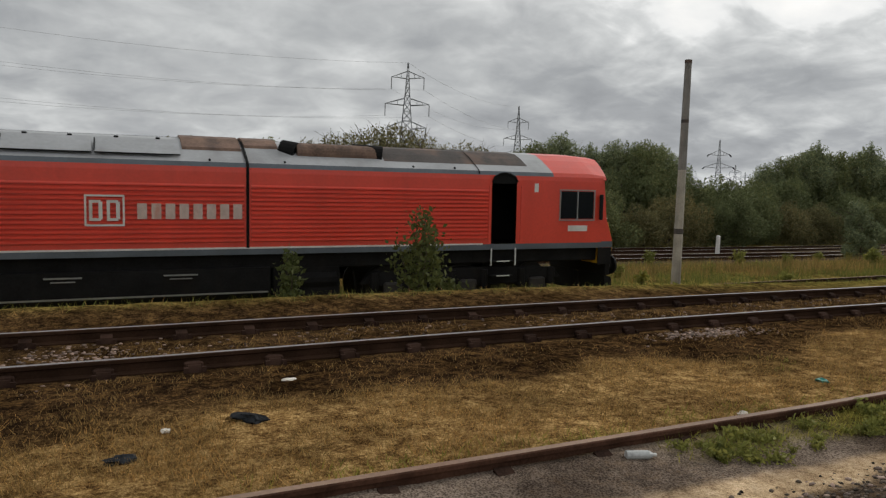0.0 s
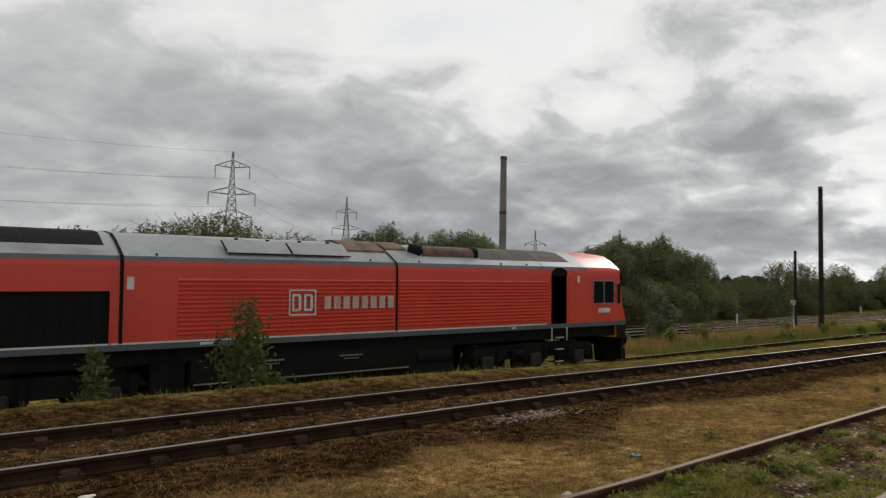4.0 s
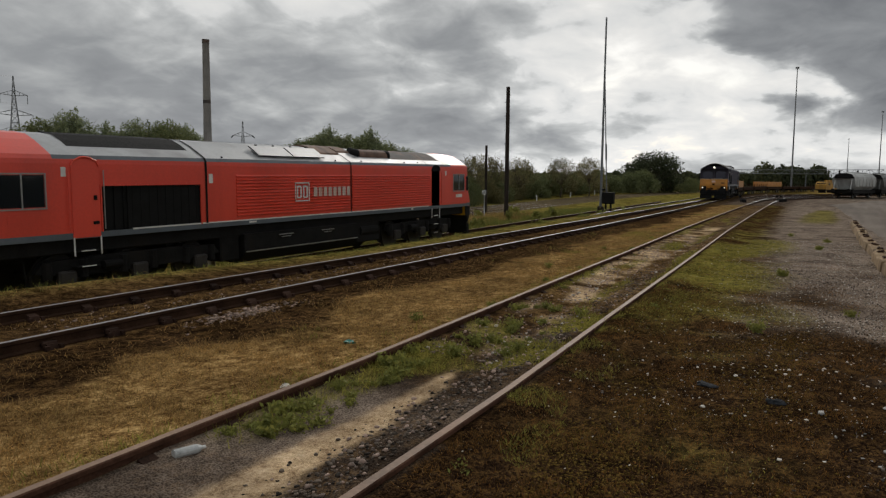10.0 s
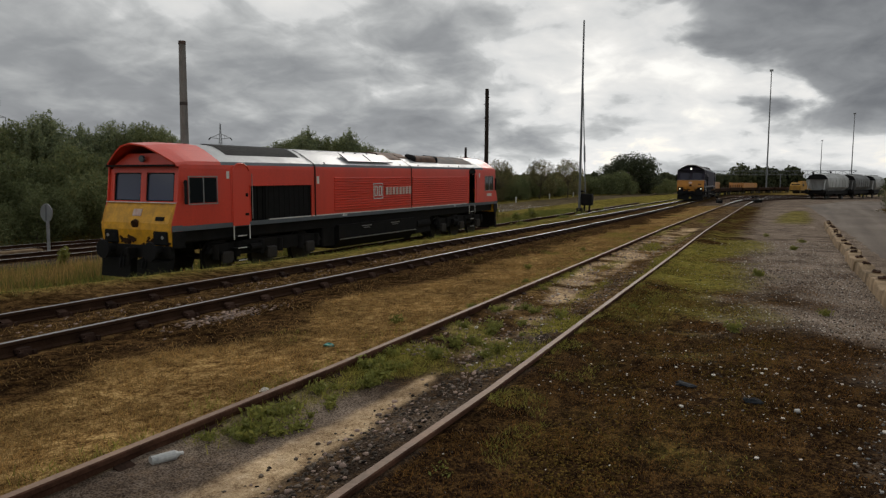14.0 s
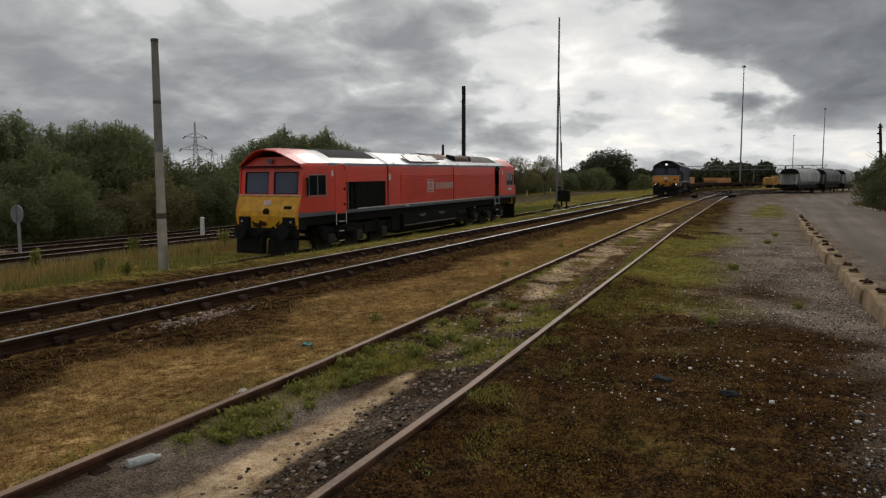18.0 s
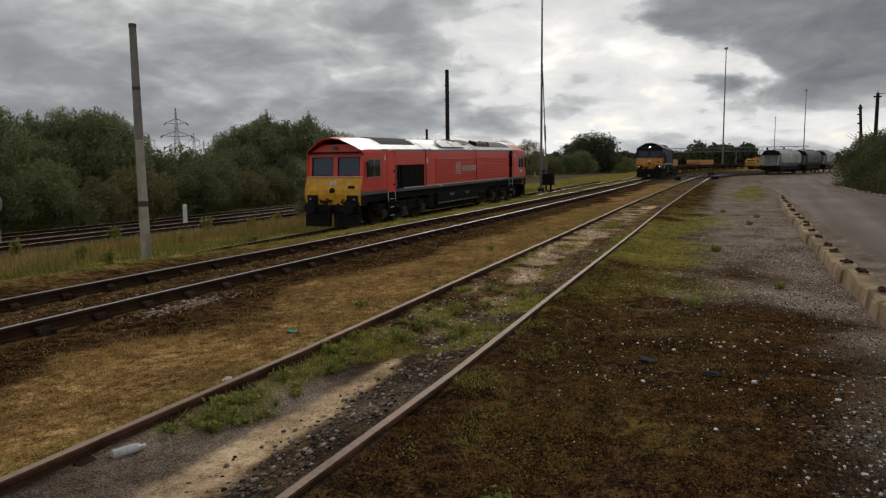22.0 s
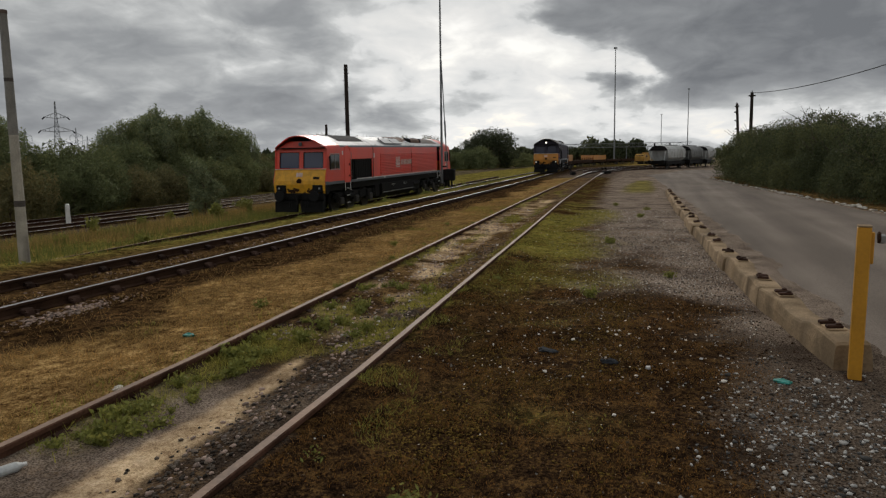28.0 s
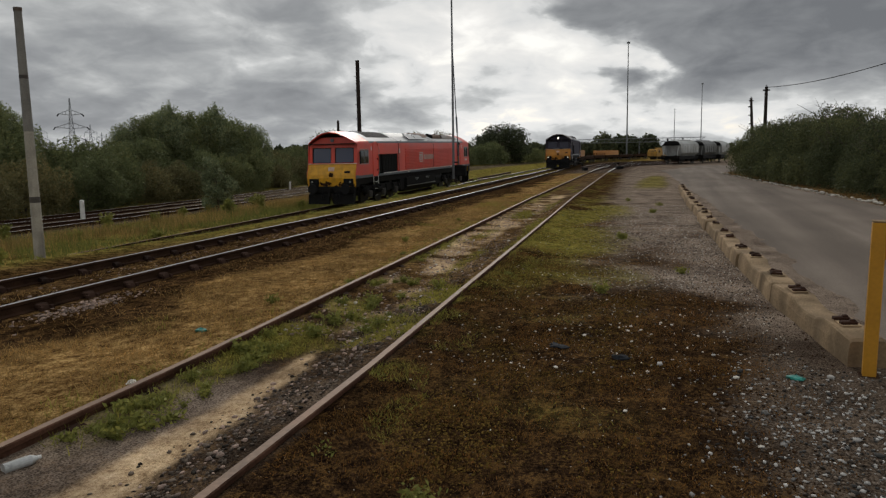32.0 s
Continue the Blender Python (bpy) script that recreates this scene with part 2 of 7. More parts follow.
M_YELLOW = mat("yellow_warning_paint", (0.62, 0.31, 0.014), 0.5, 0, 0.18, 5.0, 25, 0.05, (0.22, 0.11, 0.02), 0.25)
M_LOGO = mat("worn_logo_paint", (0.55, 0.42, 0.37), 0.5, 0, 0.12, 9, 40, 0.04, (0.5, 0.16, 0.1), 0.3)
M_WHITE = mat("white_paint", (0.66, 0.65, 0.62), 0.5, 0, 0.10, 4, 40, 0.04, (0.3, 0.2, 0.15), 0.15)
M_BLACK = mat("black_underframe", (0.0095, 0.0090, 0.0090), 0.75, 0, 0.4, 3, 30, 0.25, (0.018, 0.014, 0.011), 0.25, spec=0.15)
M_DARK = mat("dark_grille_and_shade", (0.009, 0.009, 0.009), 0.8, 0.0, 0.3, 3, 50, 0.1, spec=0.15)
M_STEEL = mat("dull_steel", (0.33, 0.33, 0.32), 0.4, 0.7, 0.15, 4, 40, 0.08)
M_RUBBER = mat("black_rubber", (0.010, 0.010, 0.011), 0.8, 0, 0.2, 6, 40, 0.1, spec=0.2)
M_WHEEL = mat("oily_wheel_steel", (0.03, 0.026, 0.023), 0.65, 0.3, 0.3, 4, 40, 0.15)
M_BLUE = mat("dark_blue_paint", (0.020, 0.014, 0.032), 0.7, 0, 0.15, 1.0, 18, 0.05, (0.03, 0.025, 0.03), 0.2)
M_ORANGE = mat("weathered_orange_yellow_paint", (0.46, 0.185, 0.012), 0.5, 0, 0.15, 1.5, 20, 0.06, (0.2, 0.1, 0.03), 0.25)
M_RAIL = mat("rusty_rail_side", (0.044, 0.024, 0.015), 0.95, 0, 0.35, 3, 45, 0.4, (0.03, 0.017, 0.011), 0.4, spec=0.05)
M_RAILSIDE_R = mat("red_brown_rail_side", (0.085, 0.043, 0.028), 0.95, 0, 0.4, 3, 45, 0.4, (0.035, 0.018, 0.012), 0.4, spec=0.05)
M_RAILTOP_S = mat("shiny_rail_head", (0.27, 0.26, 0.26), 0.48, 0.6, 0.12, 0.8, 30, 0.05)
M_RAILTOP_R = mat("rusty_rail_head", (0.25, 0.165, 0.115), 0.65, 0.05, 0.25, 1.2, 35, 0.2, (0.17, 0.08, 0.05), 0.35, spec=0.25)
# pale colour stands in for sky gleam on the worn far heads
M_RAILTOP_F = mat("worn_rail_head_sky_gleam", (0.60, 0.57, 0.54), 0.5, 0.0, 0.15, 0.8, 30, 0.05)
M_HOPPER = mat("silver_grey_hopper_paint", (0.42, 0.43, 0.42), 0.55, 0, 0.15, 0.8, 12, 0.05, (0.16, 0.15, 0.13), 0.35)
M_HOPDARK = mat("grimy_hopper_paint", (0.15, 0.155, 0.15), 0.6, 0, 0.2, 0.8, 12, 0.05, (0.06, 0.055, 0.05), 0.35)
M_DULLYEL = mat("dull_yellow_paint", (0.36, 0.19, 0.02), 0.6, 0, 0.2, 1.0, 15, 0.06, (0.12, 0.07, 0.03), 0.4)
M_CHAIR = mat("cast_iron_chair", (0.038, 0.022, 0.016), 0.95, 0.0, 0.35, 6, 60, 0.4, rnd=0.3, spec=0.04)
M_SLEEPER = mat("old_timber_sleeper", (0.042, 0.029, 0.021), 0.9, 0, 0.35, 2, 30, 0.6, rnd=0.3, spec=0.05)
M_CONC = mat("weathered_concrete", (0.31, 0.222, 0.135), 0.9, 0, 0.28, 3.2, 45, 0.5, (0.12, 0.085, 0.052), 0.45, rnd=0.2, spec=0.08)
M_CLIP = mat("rusty_iron_clip", (0.045, 0.022, 0.014), 0.85, 0, 0.3, 8, 60, 0.3, rnd=0.3, spec=0.1)
M_CONCPOLE = mat("concrete_pole", (0.35, 0.32, 0.27), 0.85, 0, 0.22, 2.2, 30, 0.25, (0.10, 0.085, 0.07), 0.5)
M_WOODPOLE = mat("creosoted_pole", (0.030, 0.023, 0.019), 0.9, 0, 0.3, 2, 25, 0.4, spec=0.2)
M_GALV = mat("galvanised_steel", (0.30, 0.31, 0.32), 0.5, 0.5, 0.12, 3, 20, 0.05)
M_GALVDARK = mat("weathered_lattice_steel", (0.16, 0.17, 0.18), 0.6, 0.3, 0.15, 3, 20, 0.05)
M_BOLLARD = mat("yellow_bollard_paint", (0.50, 0.235, 0.014), 0.5, 0, 0.12, 3.0, 40, 0.08, (0.22, 0.12, 0.03), 0.25)


def asphalt_mat():
    """Worn asphalt: stretched wheel tracks, patches, fine grit."""
    m = bpy.data.materials.new("worn_asphalt")
    m.use_nodes = True
    nt = m.node_tree
    b = nt.nodes["Principled BSDF"]
    b.inputs["Roughness"].default_value = 0.9
    b.inputs["Specular IOR Level"].default_value = 0.08
    tc = nt.nodes.new("ShaderNodeTexCoord")

    def nz(scale, det, st):
        mp = nt.nodes.new("ShaderNodeMapping")
        mp.inputs["Scale"].default_value = st
        nt.links.new(tc.outputs["Object"], mp.inputs[0])
        n = nt.nodes.new("ShaderNodeTexNoise")
        n.inputs["Scale"].default_value = scale
        n.inputs["Detail"].default_value = det
        nt.links.new(mp.outputs[0], n.inputs["Vector"])
        return n.outputs[0]
    tr = nz(1.0, 3, (0.04, 1.1, 1))
    pa = nz(0.5, 5, (0.5, 1, 1))
    gr = nz(55.0, 3, (1, 1, 1))
    v = mth(nt, "ADD", mth(nt, "ADD", mth(nt, "MULTIPLY", tr, 0.45), mth(nt, "MULTIPLY", pa, 0.25)), mth(nt, "MULTIPLY", gr, 0.30))
    c = ramp(nt, v, [(0.36, (0.092, 0.074, 0.060)), (0.5, (0.150, 0.122, 0.100)), (0.62, (0.225, 0.186, 0.154))])
    nt.links.new(c, b.inputs["Base Color"])
    bp = nt.nodes.new("ShaderNodeBump")
    bp.inputs["Strength"].default_value = 0.4
    bp.inputs["Distance"].default_value = 0.01
    nt.links.new(gr, bp.inputs["Height"])
    nt.links.new(bp.outputs[0], b.inputs["Normal"])
    return m


M_ASPHALT = asphalt_mat()
M_STONE = mat("ballast_stone", (0.098, 0.077, 0.060), 0.85, 0, 0.5, 9, 60, 0.4, island=0.45, spec=0.12)
M_GREYSTONE = mat("grey_stone", (0.27, 0.26, 0.245), 0.85, 0, 0.5, 9, 60, 0.4, island=0.7, spec=0.15)
M_STAIN = mat("stained_concrete", (0.20, 0.19, 0.175), 0.9, 0, 0.25, 1.5, 30, 0.2, (0.075, 0.066, 0.058), 0.4)
M_FLECK = mat("stone_fleck", (0.38, 0.35, 0.31), 0.85, 0, 0.6, 9, 60, 0.3, island=0.6, spec=0.12)
M_WHITESTONE = mat("pale_stone", (0.44, 0.41, 0.36), 0.8, 0, 0.35, 9, 60, 0.3, island=0.4)
M_PINKSTONE = mat("pale_pink_granite", (0.27, 0.19, 0.15), 0.85, 0, 0.4, 9, 60, 0.3, island=0.4)
M_BARK = mat("bark", (0.085, 0.068, 0.050), 0.95, 0, 0.3, 4, 30, 0.6)
M_LEAF = leaf_mat("hedge_leaf", (0.142, 0.165, 0.076))
M_LEAF2 = leaf_mat("willow_leaf", (0.190, 0.225, 0.125))
M_BRAMBLE = leaf_mat("bramble_leaf", (0.080, 0.095, 0.046), 0.5)
M_LEAFD = leaf_mat("dark_leaf", (0.072, 0.086, 0.047))
M_LEAFO = leaf_mat("dusty_olive_leaf", (0.158, 0.148, 0.070))
M_WEED = leaf_mat("weed_leaf", (0.215, 0.225, 0.062))
M_SAPLING = leaf_mat("sapling_leaf", (0.088, 0.104, 0.036))
M_GRASSD = leaf_mat("dry_grass_blade", (0.34, 0.225, 0.085), 0.6)
M_GRASSG = leaf_mat("green_grass_blade", (0.27, 0.255, 0.060), 0.4)
M_GRASSV = leaf_mat("rank_green_blade", (0.155, 0.172, 0.048), 0.45)
M_SEED = leaf_mat("seeding_grass_blade", (0.33, 0.235, 0.088), 0.5)
M_STRAW = leaf_mat("dead_straw", (0.42, 0.36, 0.26), 0.5)
M_GRASSM = leaf_mat("moss_blade", (0.155, 0.085, 0.026), 0.65)


def glass_mat(name, col, rough=0.05):
    m = bpy.data.materials.new(name)
    m.use_nodes = True
    b = m.node_tree.nodes["Principled BSDF"]
    b.inputs["Base Color"].default_value = (*col, 1)
    b.inputs["Roughness"].default_value = rough
    b.inputs["IOR"].default_value = 1.5
    b.inputs["Specular IOR Level"].default_value = 0.5
    return m


M_GLASS = glass_mat("dark_cab_glass", (0.012, 0.014, 0.017))
# the blue of the reflected sky is put into this glass colour
M_SCREEN = glass_mat("windscreen_glass", (0.048, 0.056, 0.098))
M_DARKSCREEN = glass_mat("dark_windscreen_glass", (0.016, 0.015, 0.034), 0.25)
M_LENS = mat("dull_lamp_lens", (0.30, 0.30, 0.29), 0.25, 0, 0.15, 8, 40, 0.05)
M_LAMP = glow_mat("lit_headlight", (1.0, 0.93, 0.75), 1.4)

# ---- helpers for meshes ----
def mesh_ob(name, verts, faces, mats, parent=None, idx=None, smooth=False, label=""):
    me = bpy.data.meshes.new(name)
    me.from_pydata(verts, [], faces)
    for m in (mats if isinstance(mats, (list, tuple)) else [mats]):
        me.materials.append(m)
    if idx is not None:
        me.polygons.foreach_set("material_index", idx)
    if smooth:
        me.polygons.foreach_set("use_smooth", [True] * len(me.polygons))
    me.update()
    ob = new(name, me)
    if parent is not None:
        ob.parent = parent
    if label:
        ob["label"] = label
    return ob


def part(name, bm, material, parent=None, label="", smooth=False, at=None):
    me = bpy.data.meshes.new(name)
    bmesh.ops.recalc_face_normals(bm, faces=bm.faces[:])
    bm.to_mesh(me)
    bm.free()
    for m in (material if isinstance(material, (list, tuple)) else [material]):
        me.materials.append(m)
    if smooth:
        me.polygons.foreach_set("use_smooth", [True] * len(me.polygons))
    ob = new(name, me)
    if parent is not None:
        ob.parent = parent
    if at is not None:
        ob.matrix_basis = at
    if label:
        ob["label"] = label
    return ob


def B(*items):
    """A bmesh of boxes: (cx, cy, cz, sx, sy, sz[, bevel])."""
    bm = bmesh.new()
    for it in items:
        add_box(bm, *it)
    return bm


def add_box(bm, cx, cy, cz, sx, sy, sz, bev=0.0, rot=None):
    m = Matrix.Translation((cx, cy, cz))
    if rot is not None:
        m = m @ rot
    r = bmesh.ops.create_cube(bm, size=1.0, matrix=m @ Matrix.Diagonal((sx, sy, sz, 1)))
    if bev:
        es = {e for v in r["verts"] for e in v.link_edges}
        bmesh.ops.bevel(bm, geom=list(es), offset=bev, segments=1, affect="EDGES")


def add_cyl(bm, p0, p1, r0, r1=None, seg=12, caps=True):
    p0, p1 = Vector(p0), Vector(p1)
    d = p1 - p0
    q = d.to_track_quat("Z", "Y").to_matrix().to_4x4()
    bmesh.ops.create_cone(bm, cap_ends=caps, segments=seg, radius1=r0, radius2=r0 if r1 is None else r1, depth=d.length,
                          matrix=Matrix.Translation((p0 + p1) / 2) @ q)


def C(*items):
    bm = bmesh.new()
    for it in items:
        add_cyl(bm, *it)
    return bm


def add_tube(bm, pts, r, seg=6):
    for a, b in zip(pts, pts[1:]):
        add_cyl(bm, a, b, r, r, seg)


def add_prism(bm, prof, axis, a, b):
    """A closed 2D profile pushed along an axis from a to b. axis x: profile is (y, z); y: (x, z); z: (x, y)."""
    def pt(p, s):
        return {"x": (s, p[0], p[1]), "y": (p[0], s, p[1]), "z": (p[0], p[1], s)}[axis]
    va = [bm.verts.new(pt(p, a)) for p in prof]
    vb = [bm.verts.new(pt(p, b)) for p in prof]
    n = len(prof)
    bm.faces.new(va)
    bm.faces.new(vb[::-1])
    for i in range(n):
        bm.faces.new((va[i], vb[i], vb[(i + 1) % n], va[(i + 1) % n]))


def P(prof, axis, a, b):
    bm = bmesh.new()
    add_prism(bm, prof, axis, a, b)
    return bm


def empty(name, m=None):
    e = new(name)
    e.empty_display_size = 0.3
    if m is not None:
        e.matrix_basis = m
    return e


# ---- the plan: lines of the tracks and levels of the ground ----
def y_siding(x):
    return float(np.interp(x, [-30, -5, 0, 3, 5, 8.5, 11, 16, 26.7, 38, 54, 60, 68, 76, 84, 92, 99, 106, 112, 118, 128], [2.85, 2.80, 2.80, 2.93, 3.01, 3.23, 3.38, 3.68, 4.36, 4.95, 5.76, 6.06, 6.4, 6.66, 6.80, 6.62, 6.15, 5.2, 3.4, 1.0, -4.2]))


def y_main(x):
    return float(np.interp(x, [-60, -30, -6, 0, 3, 6.5, 9, 12, 17, 27, 40, 57, 75, 87, 110], [4.6, 6.2, 7.22, 7.55, 7.78, 7.98, 8.08, 8.18, 8.40, 8.85, 9.52, 10.55, 11.8, 12.7, 14.6]))


def z_main(x):
    return float(np.interp(x, [0, 12, 30, 60], [0.12, 0.12, 0.115, 0.11]))


def road_left(x):
    return float(np.interp(x, [-10, 4, 5.5, 7.1, 9.6, 14.3, 27, 33.4, 53, 62, 68, 75, 100], [-1.9, -1.62, -1.60, -1.72, -1.62, -1.42, -0.80, -0.46, 0.50, 0.95, 1.8, 0.2, -3.0]))


def road_right(x):
    return float(np.interp(x, [-10, 15, 23, 27, 34.5, 45, 57, 62, 80, 140], [-7.0, -6.5, -6.08, -5.75, -5.0, -4.15, -3.30, -3.9, -10.3, -60]))


LOCO_C, LOCO_M = 15.64, 0.013


def z_loco(x):
    return min(-0.9 + 0.0115 * (x - 20), 0.0)


def sstep(a, b, v):
    t = min(max((v - a) / (b - a), 0.0), 1.0)
    return t * t * (3 - 2 * t)


def z_ground(x, y):
    ym = y_main(x)
    low = min(z_loco(max(x, -12.0)) - 0.16, 0.0)
    k = sstep(ym + 2.1, ym + 4.6, y)
    z = low * k
    if y > 20:
        z -= 0.12 * sstep(18, 24, y) * (1 - sstep(50, 90, x))
    z += (z_main(x) - 0.150) * math.exp(-((y - ym) / 1.35) ** 4)
    z += 0.010 * noise.noise((x * 0.9, y * 0.9, 0)) + 0.012 * noise.noise((x * 3.1, y * 3.1, 4))
    z += 0.15 * math.exp(-((y - ym - 2.35) / 0.75) ** 2) * (1 - sstep(4, 16, x))
    yr = y_siding(x) if x < 62 else 1e3
    z += 0.062 * math.exp(-((y - yr + 0.80) / 0.42) ** 4) + 0.025 * math.exp(-((y - yr - 0.9) / 0.5) ** 4)
    far = sstep(90, 400, math.hypot(x, y))
    return z * (1 - far)


def band(v, a, b, soft):
    return sstep(a - soft, a + soft, v) * (1 - sstep(b - soft, b + soft, v))


# the drift of spilt sand between the siding rails: along, off the middle, half width
SAND_X = [1.5, 2.4, 3.0, 3.8, 4.4, 5.0, 5.5]
SAND_D = [-0.05, -0.05, -0.07, -0.08, -0.06, -0.03, 0.0]
SAND_W = [0.30, 0.24, 0.19, 0.15, 0.11, 0.09, 0.07]


def zones(x, y):
    """Weights of the soils: dry grass, green grass, brown moss, sand, gravel, dark ballast."""
    ys, ym = y_siding(x), y_main(x)
    n1 = noise.noise((x * 0.55, y * 0.9, 11.0))
    n2 = noise.noise((x * 0.23, y * 0.5, 31.0))
    n3 = noise.noise((x * 1.7, y * 1.7, 51.0))
    dry = green = moss = sand = grav = ball = 0.0
    if y > ym + 0.85:
        d = y - ym
        green = band(d, 2.2, 60, 0.8) * (0.85 + n1 * 0.5)
        dry = 0.26 + 0.4 * max(n2, 0) + 0.55 * band(d, 4.6, 60, 0.8) * max(0.0, n1 + 0.35)
        moss = 0.9 * (1 - sstep(1.4, 2.9, d + n3 * 0.4)) * (1 - 0.6 * sstep(5, 16, x))
        green += 0.5 * sstep(5, 16, x) * band(d, 1.3, 4, 0.4)
        yf = 24.9 + 0.012 * x
        ball = 3.0 * band(y, yf - 1.6, yf + 5.0, 0.4)
    elif y > ym - 0.95:
        moss, ball, dry = 0.9, 0.12 + 0.3 * max(n3, 0), 0.3 + 0.5 * max(n2, 0)
    elif y > ys + 0.8:
        f = (y - ys - 0.8) / max(ym - 0.95 - ys - 0.8, 0.3)
        moss = sstep(0.42, 0.74, f + n1 * 0.28 + n3 * 0.10)
        moss = max(moss, 1.2 * max(0.0, n1 * 0.9 + n3 * 0.5 - 0.12))
        dry = 1.0 - min(moss, 1) * 0.85
        green = 0.40 * sstep(0.25, 0.02, f) * (0.7 + n3) + max(0.0, n2 + n1 * 0.8 + n3 * 0.5) * 0.9 * (1 - sstep(0.45, 0.65, f)) + 0.35 * band(x, 13, 26, 3) * max(n3 + 0.3, 0)
    elif y > ys - 0.8:
        d = y - ys
        s0 = float(np.interp(x, SAND_X, SAND_D)) - 0.05 * n3 + 0.04 * noise.noise((x * 5.0, y * 5.0, 71.0))
        hw = float(np.interp(x, SAND_X, SAND_W))
        sand = 1.7 * band(d, s0 - hw, s0 + hw, 0.06) * (1 - sstep(5.2, 5.8, x + n3 * 0.3)) if x > 1.0 else 0.6
        ns = noise.noise((x * 0.38, d * 2.6, 91.0))
        ng = noise.noise((x * 0.33, d * 2.2, 97.0))
        sand += 1.35 * band(x, 6.2, 30, 0.7) * max(0.0, 0.26 + ns * 0.8 + n3 * 1.0) * band(d, -0.25, 0.75, 0.25)
        green = 1.9 * band(x + 0.9 * d, 5.6, 8.2, 0.35) * max(0, 0.45 + 1.5 * n3) + 1.0 * band(x, 3.3, 6.2, 0.4) * sstep(0.22, 0.45, d - n3 * 0.10) + 1.3 * band(x, 9, 40, 2) * max(0, ng * 1.3 + n3 * 0.3 + 0.02)
        grav = (0.75 if d > s0 else 0.15) * (1 - sstep(4.2, 5.5, x)) + 0.12 * (1 - 0.5 * sstep(7, 9, x))
        ball = 0.42 * (1 - sstep(s0 - 0.3, s0 + 0.1, d)) * (1 - 0.6 * sstep(6, 9, x)) + 0.18 * sstep(20, 28, x)
        moss = (0.5 + 0.4 * n1) * (1 - 0.4 * sstep(8, 10, x))
        dry = 0.25 * sstep(6.5, 9, x)
    else:
        d = ys - y
        edge = 2.85 + 0.04 * x
        k = sstep(edge, edge + 0.9, d + n1 * 0.7 + n3 * 0.25)
        ball = 0.9 * k * (1 - sstep(5.5, 9, x))
        ball += 0.35 * k * sstep(5.0, 9, x)
        grav = 0.6 * k * sstep(5.0, 9, x) + 0.75 * sstep(6.0, 12.0, x + n1 * 2.2 + n3 * 1.6) * (0.75 + n1 * 0.5 + n3 * 0.3) * sstep(1.3, 2.7, d + n3 * 0.5)
        moss = (1.0 - 0.8 * min(grav + ball, 1)) * (1 - 0.55 * sstep(10, 15, x))
        grav += 0.45 * sstep(11, 17, x) * sstep(1.8, 3.2, d)
        green = 0.75 * sstep(3.8, 5.0, x) * band(d, 0.6, 2.4 + n1, 0.5) * max(0.0, n3 * 0.7 + n1 * 0.8 + 0.18) + 0.45 * band(x, 4.0, 6.4, 0.5) * band(d, 0.6, 1.35, 0.25) * max(0.0, 0.35 + n3) + 1.5 * band(x, 8.5, 24, 1.5) * band(d, 0.7, 2.7, 0.6) * max(0, 0.5 + n2 + 0.5 * n1)
        dry = 0.12
        if y < road_right(x):
            moss, green, dry, grav, ball = 0.7, 0.25, 0.5, 0.1, 0.2
        green += 2.2 * band(x + n1, 36, 53, 3) * band(y + n3 * 0.3, 0.35 + 0.03 * (x - 36), 1.9, 0.4)
    if math.hypot(x, y) > 60:
        k = sstep(56, 64, x) * (1 - sstep(120, 140, x)) * band(y, -9, y_main(x) - 1.2, 1.0)
        green = green * (1 - k) + 0.6 * (1 - k)
        ball += 0.8 * k
        grav += 0.12 * k
        dry *= 1 - 0.8 * k
    w = [max(v, 0.0) for v in (dry, green, moss, sand, grav, ball)]
    s = sum(w) or 1.0
    return [v / s for v in w]


